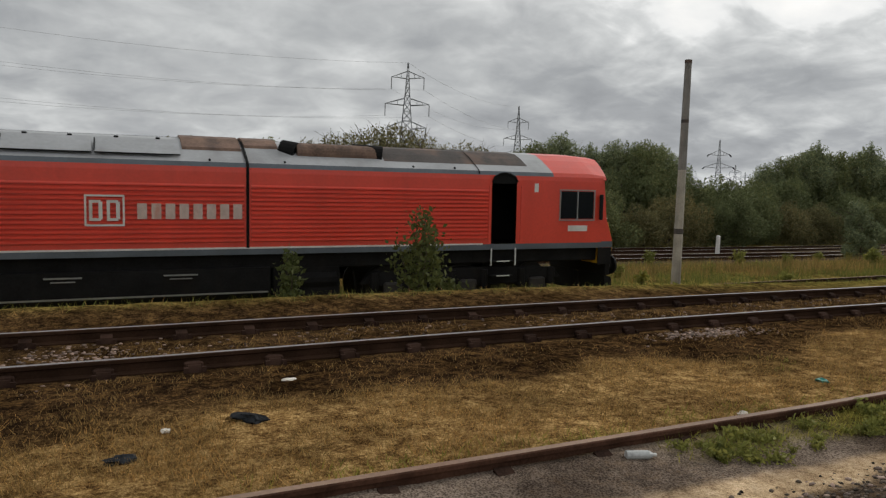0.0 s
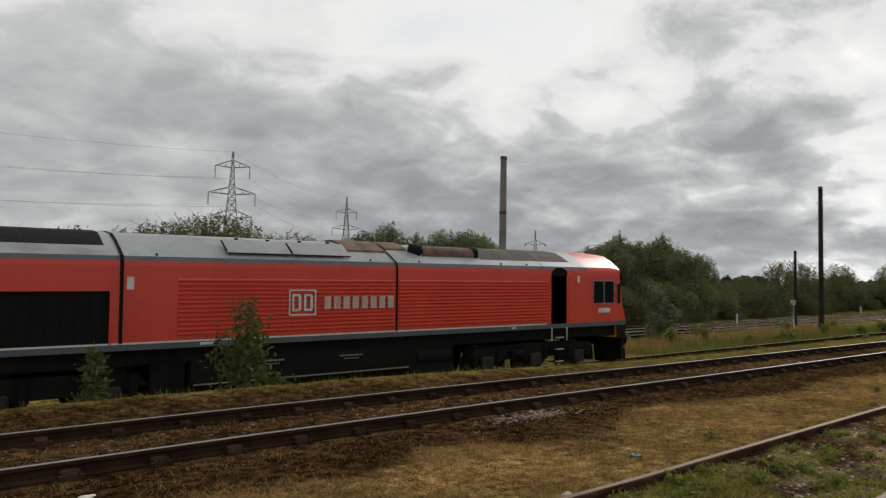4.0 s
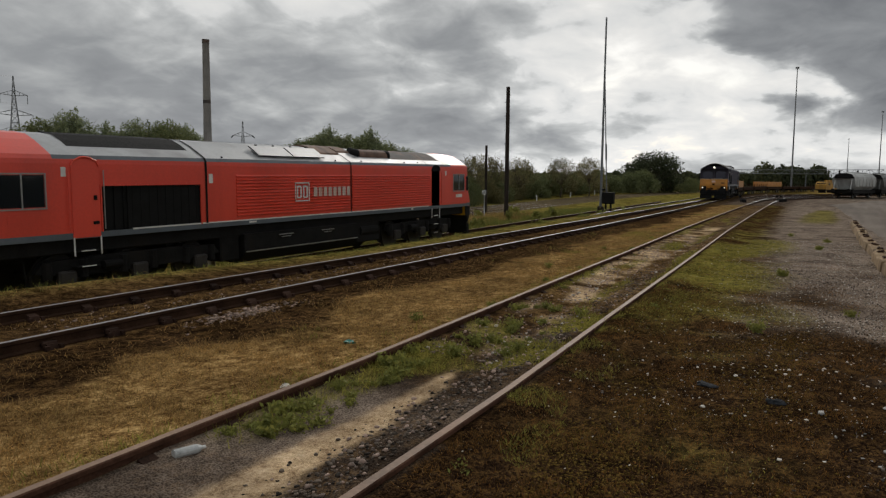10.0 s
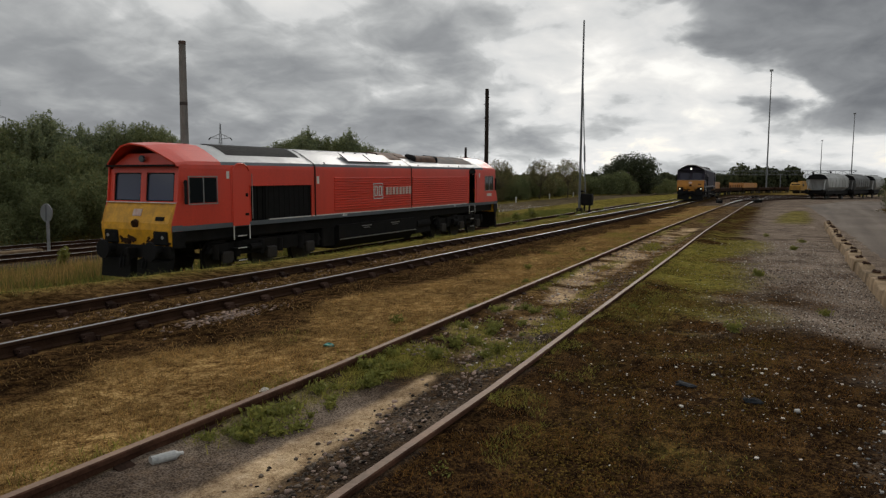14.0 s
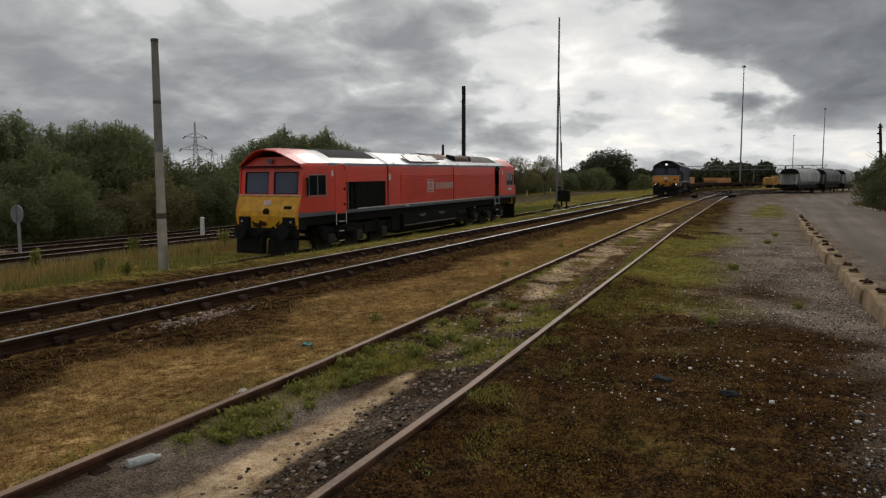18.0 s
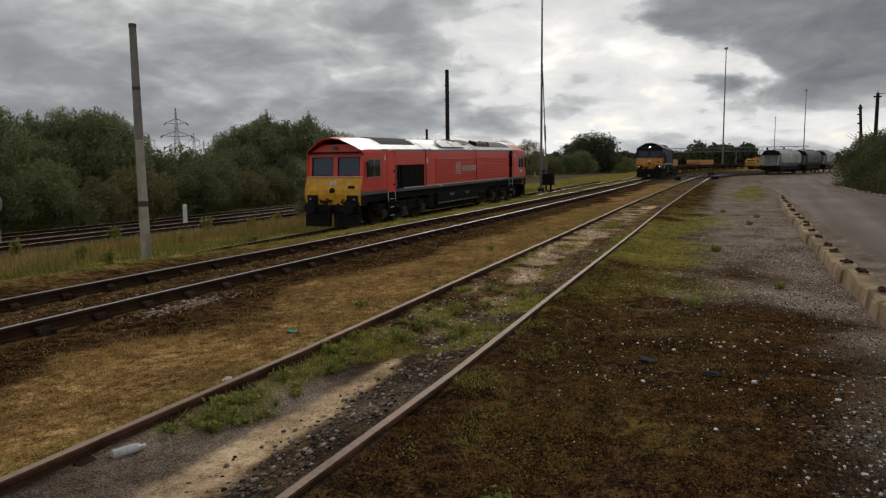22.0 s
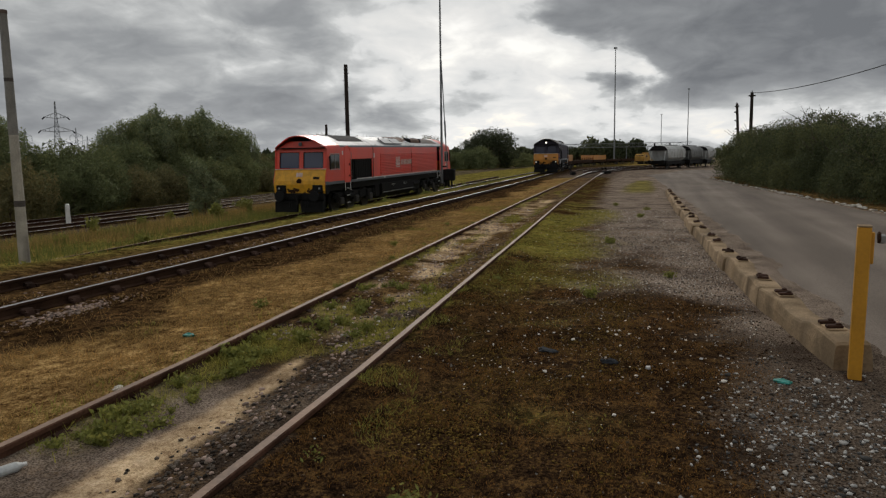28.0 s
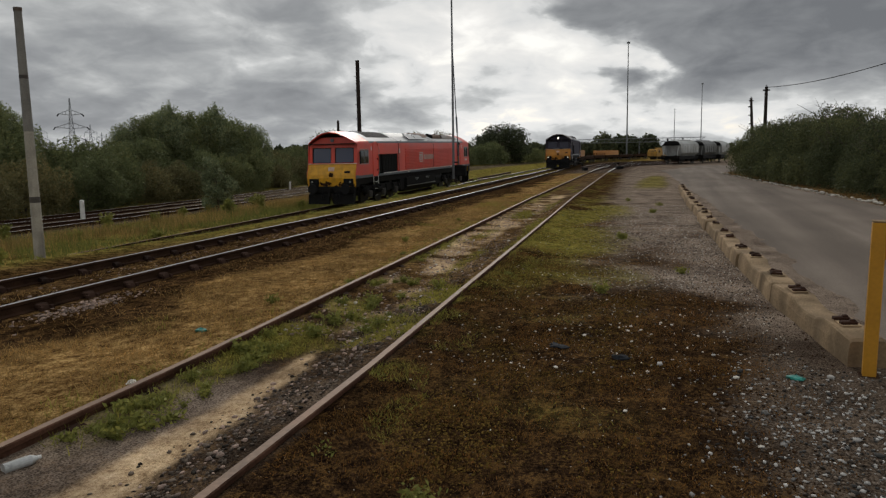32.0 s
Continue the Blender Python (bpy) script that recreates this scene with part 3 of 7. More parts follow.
def soil_mat():
    m = bpy.data.materials.new("yard_soil")
    m.use_nodes = True
    nt = m.node_tree
    b = nt.nodes["Principled BSDF"]
    b.inputs["Roughness"].default_value = 1.0
    b.inputs["Specular IOR Level"].default_value = 0.0
    tc = nt.nodes.new("ShaderNodeTexCoord")

    def nz(s, det=6, rough=0.6):
        n = nt.nodes.new("ShaderNodeTexNoise")
        n.inputs["Scale"].default_value = s
        n.inputs["Detail"].default_value = det
        n.inputs["Roughness"].default_value = rough
        nt.links.new(tc.outputs["Object"], n.inputs["Vector"])
        return n.outputs[0]
    n_a, n_b, n_c = nz(1.1), nz(7.0), nz(34.0, 4)
    vor = nt.nodes.new("ShaderNodeTexVoronoi")
    vor.inputs["Scale"].default_value = 70.0
    nt.links.new(tc.outputs["Object"], vor.inputs["Vector"])
    n_d = nz(120.0, 3)
    mixn = mth(nt, "ADD", mth(nt, "ADD", mth(nt, "MULTIPLY", n_b, 0.38), mth(nt, "MULTIPLY", n_c, 0.34)), mth(nt, "MULTIPLY", n_d, 0.28))
    dry = ramp(nt, mixn, [(0.41, (0.046, 0.024, 0.010)), (0.5, (0.215, 0.128, 0.048)), (0.59, (0.48, 0.33, 0.145))])
    green = ramp(nt, mixn, [(0.41, (0.036, 0.032, 0.009)), (0.5, (0.160, 0.142, 0.034)), (0.59, (0.34, 0.29, 0.075))])
    moss = ramp(nt, mixn, [(0.42, (0.0085, 0.0056, 0.0040)), (0.5, (0.034, 0.0195, 0.0108)), (0.575, (0.125, 0.072, 0.027))])
    sand = ramp(nt, mixn, [(0.40, (0.25, 0.165, 0.095)), (0.5, (0.56, 0.41, 0.25)), (0.60, (0.72, 0.57, 0.39))])
    grav = ramp(nt, mth(nt, "ADD", mth(nt, "MULTIPLY", vor.outputs["Distance"], 0.6), mth(nt, "MULTIPLY", mixn, 0.6)), [(0.3, (0.046, 0.036, 0.028)), (0.5, (0.138, 0.108, 0.087)), (0.72, (0.31, 0.255, 0.21))])
    ball = ramp(nt, mth(nt, "ADD", mth(nt, "MULTIPLY", vor.outputs["Distance"], 0.6), mth(nt, "MULTIPLY", n_c, 0.6)), [(0.3, (0.018, 0.013, 0.010)), (0.52, (0.062, 0.046, 0.035)), (0.75, (0.15, 0.122, 0.098))])
    wa = nt.nodes.new("ShaderNodeAttribute")
    wa.attribute_name = "soil_a"
    wb = nt.nodes.new("ShaderNodeAttribute")
    wb.attribute_name = "soil_b"
    sa = nt.nodes.new("ShaderNodeSeparateXYZ")
    sb = nt.nodes.new("ShaderNodeSeparateXYZ")
    nt.links.new(wa.outputs["Vector"], sa.inputs[0])
    nt.links.new(wb.outputs["Vector"], sb.inputs[0])
    # the borders of the patches are ragged
    ws = []
    for i, o in enumerate([*sa.outputs, *sb.outputs]):
        k = nz(2.3 + i * 1.7, 5)
        ws.append(mth(nt, "POWER", mth(nt, "MULTIPLY", o, mth(nt, "ADD", 0.35, mth(nt, "MULTIPLY", k, 1.3))), 2.2))
    tot = ws[0]
    for w in ws[1:]:
        tot = mth(nt, "ADD", tot, w)
    acc = None
    for w, c in zip(ws, (dry, green, moss, sand, grav, ball)):
        v = nt.nodes.new("ShaderNodeVectorMath")
        v.operation = "SCALE"
        nt.links.new(c, v.inputs[0])
        nt.links.new(mth(nt, "DIVIDE", w, mth(nt, "ADD", tot, 1e-6)), v.inputs["Scale"])
        if acc is None:
            acc = v.outputs[0]
        else:
            a = nt.nodes.new("ShaderNodeVectorMath")
            a.operation = "ADD"
            nt.links.new(acc, a.inputs[0])
            nt.links.new(v.outputs[0], a.inputs[1])
            acc = a.outputs[0]
    big = ramp(nt, n_a, [(0.34, (0.55, 0.52, 0.50)), (0.66, (1.35, 1.32, 1.28))])
    mul = nt.nodes.new("ShaderNodeVectorMath")
    mul.operation = "MULTIPLY"
    nt.links.new(acc, mul.inputs[0])
    nt.links.new(big, mul.inputs[1])
    nt.links.new(mul.outputs[0], b.inputs["Base Color"])
    bp = nt.nodes.new("ShaderNodeBump")
    bp.inputs["Strength"].default_value = 0.8
    bp.inputs["Distance"].default_value = 0.03
    nt.links.new(mth(nt, "ADD", mixn, mth(nt, "MULTIPLY", vor.outputs["Distance"], 0.35)), bp.inputs["Height"])
    nt.links.new(bp.outputs[0], b.inputs["Normal"])
    return m


def axis_steps(lo, hi, a, b, fine, grow):
    mid = list(np.arange(a, b + 1e-6, fine))
    up, st, v = [], fine, b
    while v < hi:
        st *= grow
        v += st
        up.append(v)
    dn, st, v = [], fine, a
    while v > lo:
        st *= grow
        v -= st
        dn.append(v)
    return dn[::-1] + mid + up


def build_ground():
    xs = axis_steps(-2500, 3500, -3, 30, 0.15, 1.05)
    ys = axis_steps(-2500, 3500, -3.0, 10.5, 0.12, 1.06)
    nx, ny = len(xs), len(ys)
    verts, wa, wb = [], [], []
    for x in xs:
        for y in ys:
            verts.append((x, y, z_ground(x, y)))
            w = zones(x, y)
            wa.append(w[:3])
            wb.append(w[3:])
    faces = [(i * ny + j, (i + 1) * ny + j, (i + 1) * ny + j + 1, i * ny + j + 1) for i in range(nx - 1) for j in range(ny - 1)]
    ob = mesh_ob("ground", verts, faces, soil_mat(), smooth=True)
    for nm, d in (("soil_a", wa), ("soil_b", wb)):
        at = ob.data.attributes.new(nm, "FLOAT_VECTOR", "POINT")
        at.data.foreach_set("vector", np.array(d, dtype=np.float32).ravel())
    tagged(ob, "yard ground of dry grass, brown moss, sand and gravel", "ground", kind="structure")


build_ground()


# ---- tracks ----
RAIL_PROF = [(-0.068, 0.0), (0.068, 0.0), (0.068, 0.014), (0.013, 0.03), (0.013, 0.095), (0.035, 0.108), (0.036, 0.135), (0.028, 0.143), (-0.028, 0.143), (-0.036, 0.135), (-0.035, 0.108), (-0.013, 0.095), (-0.013, 0.03), (-0.068, 0.014)]


def sweep_rail(name, pts, parent, mats, label=""):
    """Rail profile along 3D points of its foot line; the head has its own worn surface."""
    verts, faces, idx = [], [], []
    n = len(RAIL_PROF)
    for i, p in enumerate(pts):
        a, b = pts[max(i - 1, 0)], pts[min(i + 1, len(pts) - 1)]
        dx, dy = b[0] - a[0], b[1] - a[1]
        l = math.hypot(dx, dy)
        nxv, nyv = -dy / l, dx / l
        for u, z in RAIL_PROF:
            verts.append((p[0] + nxv * u, p[1] + nyv * u, p[2] + z))
    for i in range(len(pts) - 1):
        for k in range(n):
            k2 = (k + 1) % n
            faces.append((i * n + k, i * n + k2, (i + 1) * n + k2, (i + 1) * n + k))
            idx.append(1 if k == 7 else 0)
    faces.append(tuple(range(n))[::-1])
    faces.append(tuple((len(pts) - 1) * n + k for k in range(n)))
    idx += [0, 0]
    return mesh_ob(name, verts, faces, mats, parent, idx, label=label)


def chair_mesh():
    bm = bmesh.new()
    add_box(bm, 0, 0, 0.0, 0.18, 0.30, 0.05, 0.01)
    for s in (-1, 1):
        add_prism(bm, [(s * 0.035, 0.03), (s * 0.15, 0.02), (s * 0.12, 0.085), (s * 0.045, 0.112)], "x", -0.06, 0.06)
    add_box(bm, 0, 0.075, 0.075, 0.17, 0.06, 0.06, 0.01)
    for sx in (-0.08, 0.08):
        for sy in (-0.15, 0.15):
            add_box(bm, sx, sy, 0.05, 0.04, 0.04, 0.05)
    me = bpy.data.meshes.new("chair")
    bmesh.ops.recalc_face_normals(bm, faces=bm.faces[:])
    bm.to_mesh(me)
    bm.free()
    me.materials.append(M_CHAIR)
    return me


CHAIR = chair_mesh()


def sleeper_mesh(w=0.25, l=2.55, h=0.10):
    bm = bmesh.new()
    add_box(bm, 0, 0, 0, w, l, h, 0.015)
    me = bpy.data.meshes.new("sleeper")
    bm.to_mesh(me)
    bm.free()
    me.materials.append(M_SLEEPER)
    return me


SLEEPER = sleeper_mesh()


def track(name, label, ycf, zf, x0, x1, head, chairs=None, sleepers=None, step=0.75, side=None):
    t = empty(name)
    tagged(t, label, "railway track", kind="structure")
    xs = list(np.arange(x0, min(x1, 40), 0.5)) + list(np.arange(max(x0, 40), x1 + 0.1, 2.0))
    for s in (-1, 1):
        pts = []
        for x in xs:
            d = (ycf(x + 0.5) - ycf(x - 0.5))
            l = math.hypot(1, d)
            pts.append((x - s * 0.755 * d / l, ycf(x) + s * 0.755 / l, zf(x) - 0.143))
        sweep_rail("rail", pts, t, [side or M_RAIL, head])
    rr = random.Random(5)
    if sleepers:
        a, b, sink = sleepers
        x = a
        while x < b:
            o = new("sleeper", SLEEPER)
            o.parent = t
            o.matrix_basis = pose(x, ycf(x) + rr.uniform(-.05, .05), zf(x) - 0.143 - 0.05 - sink + rr.uniform(-.015, .01), rr.uniform(-.6, .6), rr.uniform(-1, 1), math.degrees(math.atan(ycf(x + .5) - ycf(x - .5))) + rr.uniform(-1.5, 1.5))
            x += step
    if chairs:
        a, b = chairs
        x = a
        while x < b:
            ang = math.degrees(math.atan(ycf(x + .5) - ycf(x - .5)))
            for s in ((-1, 1) if zf(x) > 0.108 else (1,)):
                o = new("chair", CHAIR)
                o.parent = t
                o.matrix_basis = pose(x, ycf(x) + s * 0.755, zf(x) - 0.143 - 0.028, 0, 0, ang + (0 if s > 0 else 180) + rr.uniform(-2, 2))
            x += step
    return t


track("railway_track", "running track with shiny rail heads in chairs on half-buried sleepers", y_main, z_main, -45, 108, M_RAILTOP_S, (-7, 45), (-7, 40, 0.045))
track("railway_track", "rusty siding track sunk in sand and weeds", y_siding, lambda x: 0.105, -6, 60, M_RAILTOP_R, (-1.0, 26), (5, 26, 0.125), side=M_RAILSIDE_R)
track("railway_track", "low track on which the red locomotive runs", lambda x: LOCO_C + LOCO_M * x, lambda x: z_loco(max(x, -60)), -45, 78, M_RAILTOP_R, None, (-4, 60, 0.02), 0.9)

# ---- locomotives ----
HL = 10.4      # half the length over the sole
BL = 10.22     # where the plain side ends and the cab cheek begins
# half section of the body: (y, z) from sole to ridge
SEC = [(1.32, 1.42), (1.32, 1.55), (1.32, 3.03), (1.31, 3.13), (1.26, 3.22), (1.02, 3.365), (0.72, 3.535), (0.42, 3.67), (0.0, 3.73)]


def add_strip(bm, a, b, x0, x1, sides=(-1, 1), out=0.0):
    """Skin between two points of the section, on both sides."""
    for s in sides:
        vs = [bm.verts.new((x, s * (p[0] + out), p[1])) for x, p in ((x0, a), (x1, a), (x1, b), (x0, b))]
        bm.faces.new(vs)


def locomotive(name, label, m, c_side, c_roof, c_cabroof, c_nose, ribs=True, lit=False, screen=None):
    e = empty(name, m)
    tagged(e, label, "locomotive")
    # inner core closes the body against light
    core = [(s * (y - 0.03), z) for s, seq in ((-1, SEC), (1, SEC[::-1])) for y, z in seq]
    part("body_core", P(core, "x", -7.0, 7.0), M_DARK, e)
    for k in (-1, 1):
        # dark blocks stand in for the shade inside the cabs
        part("cab_interior", B((k * 8.5, 0.35, 2.3, 3.0, 0.9, 1.5)), M_DARK, e)
        part("cab_floor", B((k * 8.7, 0, 1.45, 3.4, 2.5, 0.06)), M_DARK, e)
        part("cab_ceiling", B((k * 8.7, 0, 3.10, 3.4, 2.5, 0.05)), M_DARK, e)
    # lower band and sides
    bm = bmesh.new()
    add_strip(bm, SEC[0], SEC[1], -BL, BL)
    part("sole_band", bm, M_BAND, e)
    DOOR = 0.33
    dx, dl = 7.44, -8.07          # centres of the two cab doors
    gx0, gx1 = -7.71, -4.83       # radiator opening
    bm = bmesh.new()
    for sgn in (-1, 1):
        # stretches of the side between openings, near side (-y) as seen, far side plain
        cuts = [(-BL, dl - DOOR), (gx1, dx - DOOR), (dx + DOOR, BL)] if sgn < 0 else [(-BL, BL)]
        for a, b in cuts:
            add_strip(bm, SEC[1], SEC[2], a, b, (sgn,))
        if sgn < 0:
            add_strip(bm, (1.32, 2.56), SEC[2], dl + DOOR, gx1, (sgn,))
            add_strip(bm, SEC[1], (1.32, 2.56), dl + DOOR, gx0, (sgn,))
            add_strip(bm, (1.32, 3.0), SEC[2], dl - DOOR, dl + DOOR, (sgn,))
            add_strip(bm, (1.32, 3.0), SEC[2], dx - DOOR, dx + DOOR, (sgn,))
    add_strip(bm, SEC[2], SEC[3], -BL, BL)
    part("body_side", bm, c_side, e)
    # roof: dark lower stripe, pale upper curve, coloured over the cabs
    bm = bmesh.new()
    add_strip(bm, SEC[3], SEC[4], -8.78, 8.78)
    part("roof_stripe", bm, M_BAND if c_roof is M_ROOF else c_roof, e)
    bm = bmesh.new()
    for a, b in zip(SEC[4:], SEC[5:]):
        add_strip(bm, a, b, -8.78, 8.78)
    part("roof", bm, c_roof, e, smooth=True)
    for s in (-1, 1):
        # cab roof: curves down to the visor over the windscreens
        rows = [(8.78, 0.0), (9.75, 0.0), (10.0, 0.12), (10.3, 0.55), (10.66, 1.0)]
        bm = bmesh.new()
        prof = SEC[3:]
        full = [(-y, z) for y, z in prof] + [(y, z) for y, z in prof[::-1][1:]]
        grid = [[bm.verts.new((s * (x - d * 0.34 * (abs(y) / 1.31) ** 1.3), y, z - d * 0.05)) for y, z in full] for x, d in rows]
        for r0, r1 in zip(grid, grid[1:]):
            for i in range(len(full) - 1):
                bm.faces.new((r0[i], r0[i + 1], r1[i + 1], r1[i]))
        ob = part("cab_roof", bm, c_cabroof, e)
        so = ob.modifiers.new("thick", "SOLIDIFY")
        so.thickness = 0.04
        # cab sides run forward to the sloping face
        for y in (-1, 1):
            ck = [(s * x, z) for x, z in ((BL - 0.02, 1.42), (10.55, 1.42), (10.55, 1.62), (10.36, 2.14), (10.26, 3.06), (BL - 0.02, 3.10))]
            part("cab_cheek", P(ck, "y", y * 1.29, y * 1.319), c_side, e)
            part("cheek_band", B((s * 10.385, y * 1.322, 1.50, 0.34, 0.012, 0.15)), M_BAND, e)
            part("lower_cheek", B((s * 10.34, y * 1.306, 1.21, 0.40, 0.03, 0.42)), M_BLACK, e)
        # face: pillar panel round two windscreens
        bm = bmesh.new()
        face = [((-1.30, 2.14), (-1.12, 2.14), (-1.12, 3.02), (-1.28, 3.02)), ((-0.10, 2.14), (0.10, 2.14), (0.10, 3.02), (-0.10, 3.02)), ((1.12, 2.14), (1.30, 2.14), (1.28, 3.02), (1.12, 3.02)),
                ((-1.28, 2.92), (1.28, 2.92), (1.12, 3.16), (-1.12, 3.16)), ((-1.12, 3.16), (1.12, 3.16), (0.62, 3.42), (-0.62, 3.42)), ((-1.3, 2.10), (1.3, 2.10), (1.3, 2.18), (-1.3, 2.18))]
        for q in face:
            fs = [bm.verts.new((s * (10.300 - 0.10 * (z - 2.1)), y, z)) for y, z in q]
            bk = [bm.verts.new((s * (10.230 - 0.10 * (z - 2.1)), y, z)) for y, z in q]
            bm.faces.new(fs)
            bm.faces.new(bk[::-1])
            for i in range(4):
                bm.faces.new((fs[i], bk[i], bk[(i + 1) % 4], fs[(i + 1) % 4]))
        part("cab_face", bm, c_side, e)
        for y in (-1, 1):
            bm = bmesh.new()
            q = [(y * 0.12, 2.19), (y * 1.10, 2.19), (y * 1.09, 2.86), (y * 1.02, 2.91), (y * 0.20, 2.91), (y * 0.12, 2.86)]
            fs = [bm.verts.new((s * (10.255 - 0.10 * (z - 2.1)), yy, z)) for yy, z in q]
            bk = [bm.verts.new((s * (10.245 - 0.10 * (z - 2.1)), yy, z)) for yy, z in q]
            bm.faces.new(fs)
            bm.faces.new(bk[::-1])
            for i in range(6):
                bm.faces.new((fs[i], bk[i], bk[(i + 1) % 6], fs[(i + 1) % 6]))
            ws = part("windscreen", bm, screen or M_SCREEN, e, "bluish windscreen in a black seal")
            bm = bmesh.new()
            loop = [(s * (10.275 - 0.10 * (z - 2.1)), yy, z) for yy, z in q]
            add_tube(bm, loop + loop[:1], 0.018, 5)
            part("window_seal", bm, M_RUBBER, ws)
        # nose
        nose = [(10.200, 2.13), (10.360, 2.13), (10.560, 1.62), (10.580, 1.45), (10.520, 1.02), (10.200, 1.02)]
        bm = bmesh.new()
        add_prism(bm, [(s * x, z) for x, z in nose], "y", -1.295, 1.295)
        part("nose", bm, c_nose, e, "yellow warning panel with chipped dark patches")
        part("nose_ledge", B((s * 10.360, 0, 2.145, 0.10, 2.60, 0.022, 0.006)), M_WHITE, e)
        for y in (-1, 1):
            hl = part("headlight_box", B((s * 10.565, y * 0.92, 1.25, 0.07, 0.52, 0.36, 0.03)), M_DARK, e)
            part("headlight", C(((s * 10.580, y * 1.02, 1.27), (s * 10.615, y * 1.02, 1.27), 0.045, 0.045, 14)), M_LAMP if lit and s < 0 else M_LENS, hl, "round headlight")
            part("marker_light", C(((s * 10.580, y * 0.80, 1.27), (s * 10.610, y * 0.80, 1.27), 0.06, 0.06, 12)), M_RUBBER, hl)
            part("nose_handrail", C(((s * 10.620, y * 1.24, 1.55), (s * 10.440, y * 1.26, 2.05), 0.012, 0.012, 6)), c_nose, e)
            bf = part("buffer", C(((s * 10.550, y * 0.87, 0.93), (s * 10.850, y * 0.87, 0.93), 0.13, 0.11, 14)), M_BLACK, e)
            part("buffer_head", C(((s * 10.850, y * 0.87, 0.93), (s * 10.910, y * 0.87, 0.93), 0.25, 0.24, 18)), M_RUBBER, bf)
            for k in range(2):
                part("brake_hose", C(((s * 10.620, y * (0.35 + 0.12 * k), 0.85), (s * 10.720, y * (0.35 + 0.12 * k), 0.45), 0.022, 0.022, 6)), M_RUBBER, e)
        # chipped patches, lower middle of the nose and crest
        rr = random.Random(3)
        for k in range(22):
            bm = bmesh.new()
            y0 = rr.uniform(-1.15, 1.15)
            z0 = rr.uniform(1.03, 1.14 + 0.16 * rr.random())
            add_box(bm, s * (10.528 + 0.135 * (z0 - 1.02)), y0, z0, 0.03, rr.uniform(0.08, 0.30), rr.uniform(0.03, 0.11), 0.01, pose(0, 0, 0, rr.uniform(-35, 35)))
            part("chipped_patch", bm, M_CHIP, e, "dark chipped patch on the yellow nose")
        part("coupling_socket", C(((s * 10.52, 0.0, 1.60), (s * 10.60, 0.0, 1.57), 0.13, 0.12, 12)), M_CHIP, e, "rust-brown round socket in the nose")
        part("nose_emblem", B((s * 10.462, 0.02, 1.885, 0.03, 0.32, 0.20, 0.01, pose(0, 0, 0, 0, s * -21.4, 0))), M_LOGO, e, "small pale emblem shape")
        part("number_bar", B((s * 10.522, -0.86, 1.74, 0.03, 0.30, 0.10, 0.0, pose(0, 0, 0, 0, s * -21.4, 0))), M_BLACK, e)
        part("visor_light", C(((s * 10.250, 0, 3.28), (s * 10.300, 0, 3.28), 0.09, 0.09, 12)), M_LAMP if lit and s < 0 else M_BAND, e)
        # buffer beam, coupling, plough
        part("buffer_beam", B((s * 10.500, 0, 0.88, 0.16, 2.5, 0.34, 0.02)), M_BLACK, e)
        part("coupling", B((s * 10.700, 0, 0.90, 0.36, 0.14, 0.2, 0.03), (s * 10.820, 0, 0.72, 0.08, 0.1, 0.36, 0.02)), M_BLACK, e)
        bm = bmesh.new()
        add_prism(bm, [(s * 10.420, 0.72), (s * 10.650, 0.66), (s * 10.700, 0.18), (s * 10.500, 0.18)], "y", -1.22, -0.12)
        add_prism(bm, [(s * 10.420, 0.72), (s * 10.650, 0.66), (s * 10.700, 0.18), (s * 10.500, 0.18)], "y", 0.12, 1.22)
        part("snow_plough", bm, M_DARK, e)
        # side windows, mirrors and doors
        for y in (-1, 1):
            wx = 9.47
            w = part("side_window", B((s * wx, y * 1.30, 2.46, 0.98, 0.06, 0.68, 0.02)), M_GLASS, e, "dark sliding cab window in a steel frame")
            part("window_frame", B((s * wx, y * 1.325, 2.82, 1.04, 0.03, 0.03), (s * wx, y * 1.325, 2.10, 1.04, 0.03, 0.03), (s * wx - 0.5, y * 1.325, 2.46, 0.03, 0.03, 0.7), (s * wx + 0.5, y * 1.325, 2.46, 0.03, 0.03, 0.7), (s * wx, y * 1.33, 2.46, 0.03, 0.03, 0.7)), M_STEEL, w)
            part("mirror", B((s * 10.13, y * 1.40, 2.42, 0.10, 0.06, 0.62, 0.02)), M_RUBBER, e)
            part("mirror_arm", C(((s * 10.13, y * 1.31, 2.66), (s * 10.13, y * 1.4, 2.66), 0.015, 0.015, 5)), M_RUBBER, e)
            part("number_bar", B((s * 9.5, y * 1.325, 1.90, 0.56, 0.008, 0.14)), M_WHITE if s > 0 else M_RED, e, "white bar in place of the running number")
            dc = dx if s > 0 else dl
            bmd = bmesh.new()
            arch = [(-DOOR, 1.44), (DOOR, 1.44), (DOOR, 2.98)] + [(DOOR * math.cos(a), 2.98 + 0.2 * math.sin(a)) for a in (0.6, 1.2, 1.57, 1.94, 2.54)] + [(-DOOR, 2.98)]
            openx = s > 0 and y < 0
            # the open doorway gets a set-back black sheet as its inner shade
            add_prism(bmd, [(dc + u, z) for u, z in arch], "y", y * (0.20 if openx else 1.20), y * (0.24 if openx else 1.335))
            d = part("cab_door", bmd, M_DARK if openx else c_side, e, "open doorway with a black sheet for the shade inside" if openx else "arched cab door")
            bmd = bmesh.new()
            outl = [(dc + u, y * 1.345, z) for u, z in arch[2:]]
            add_tube(bmd, outl, 0.022, 5)
            part("door_hood", bmd, M_DARK if openx else c_side, d)
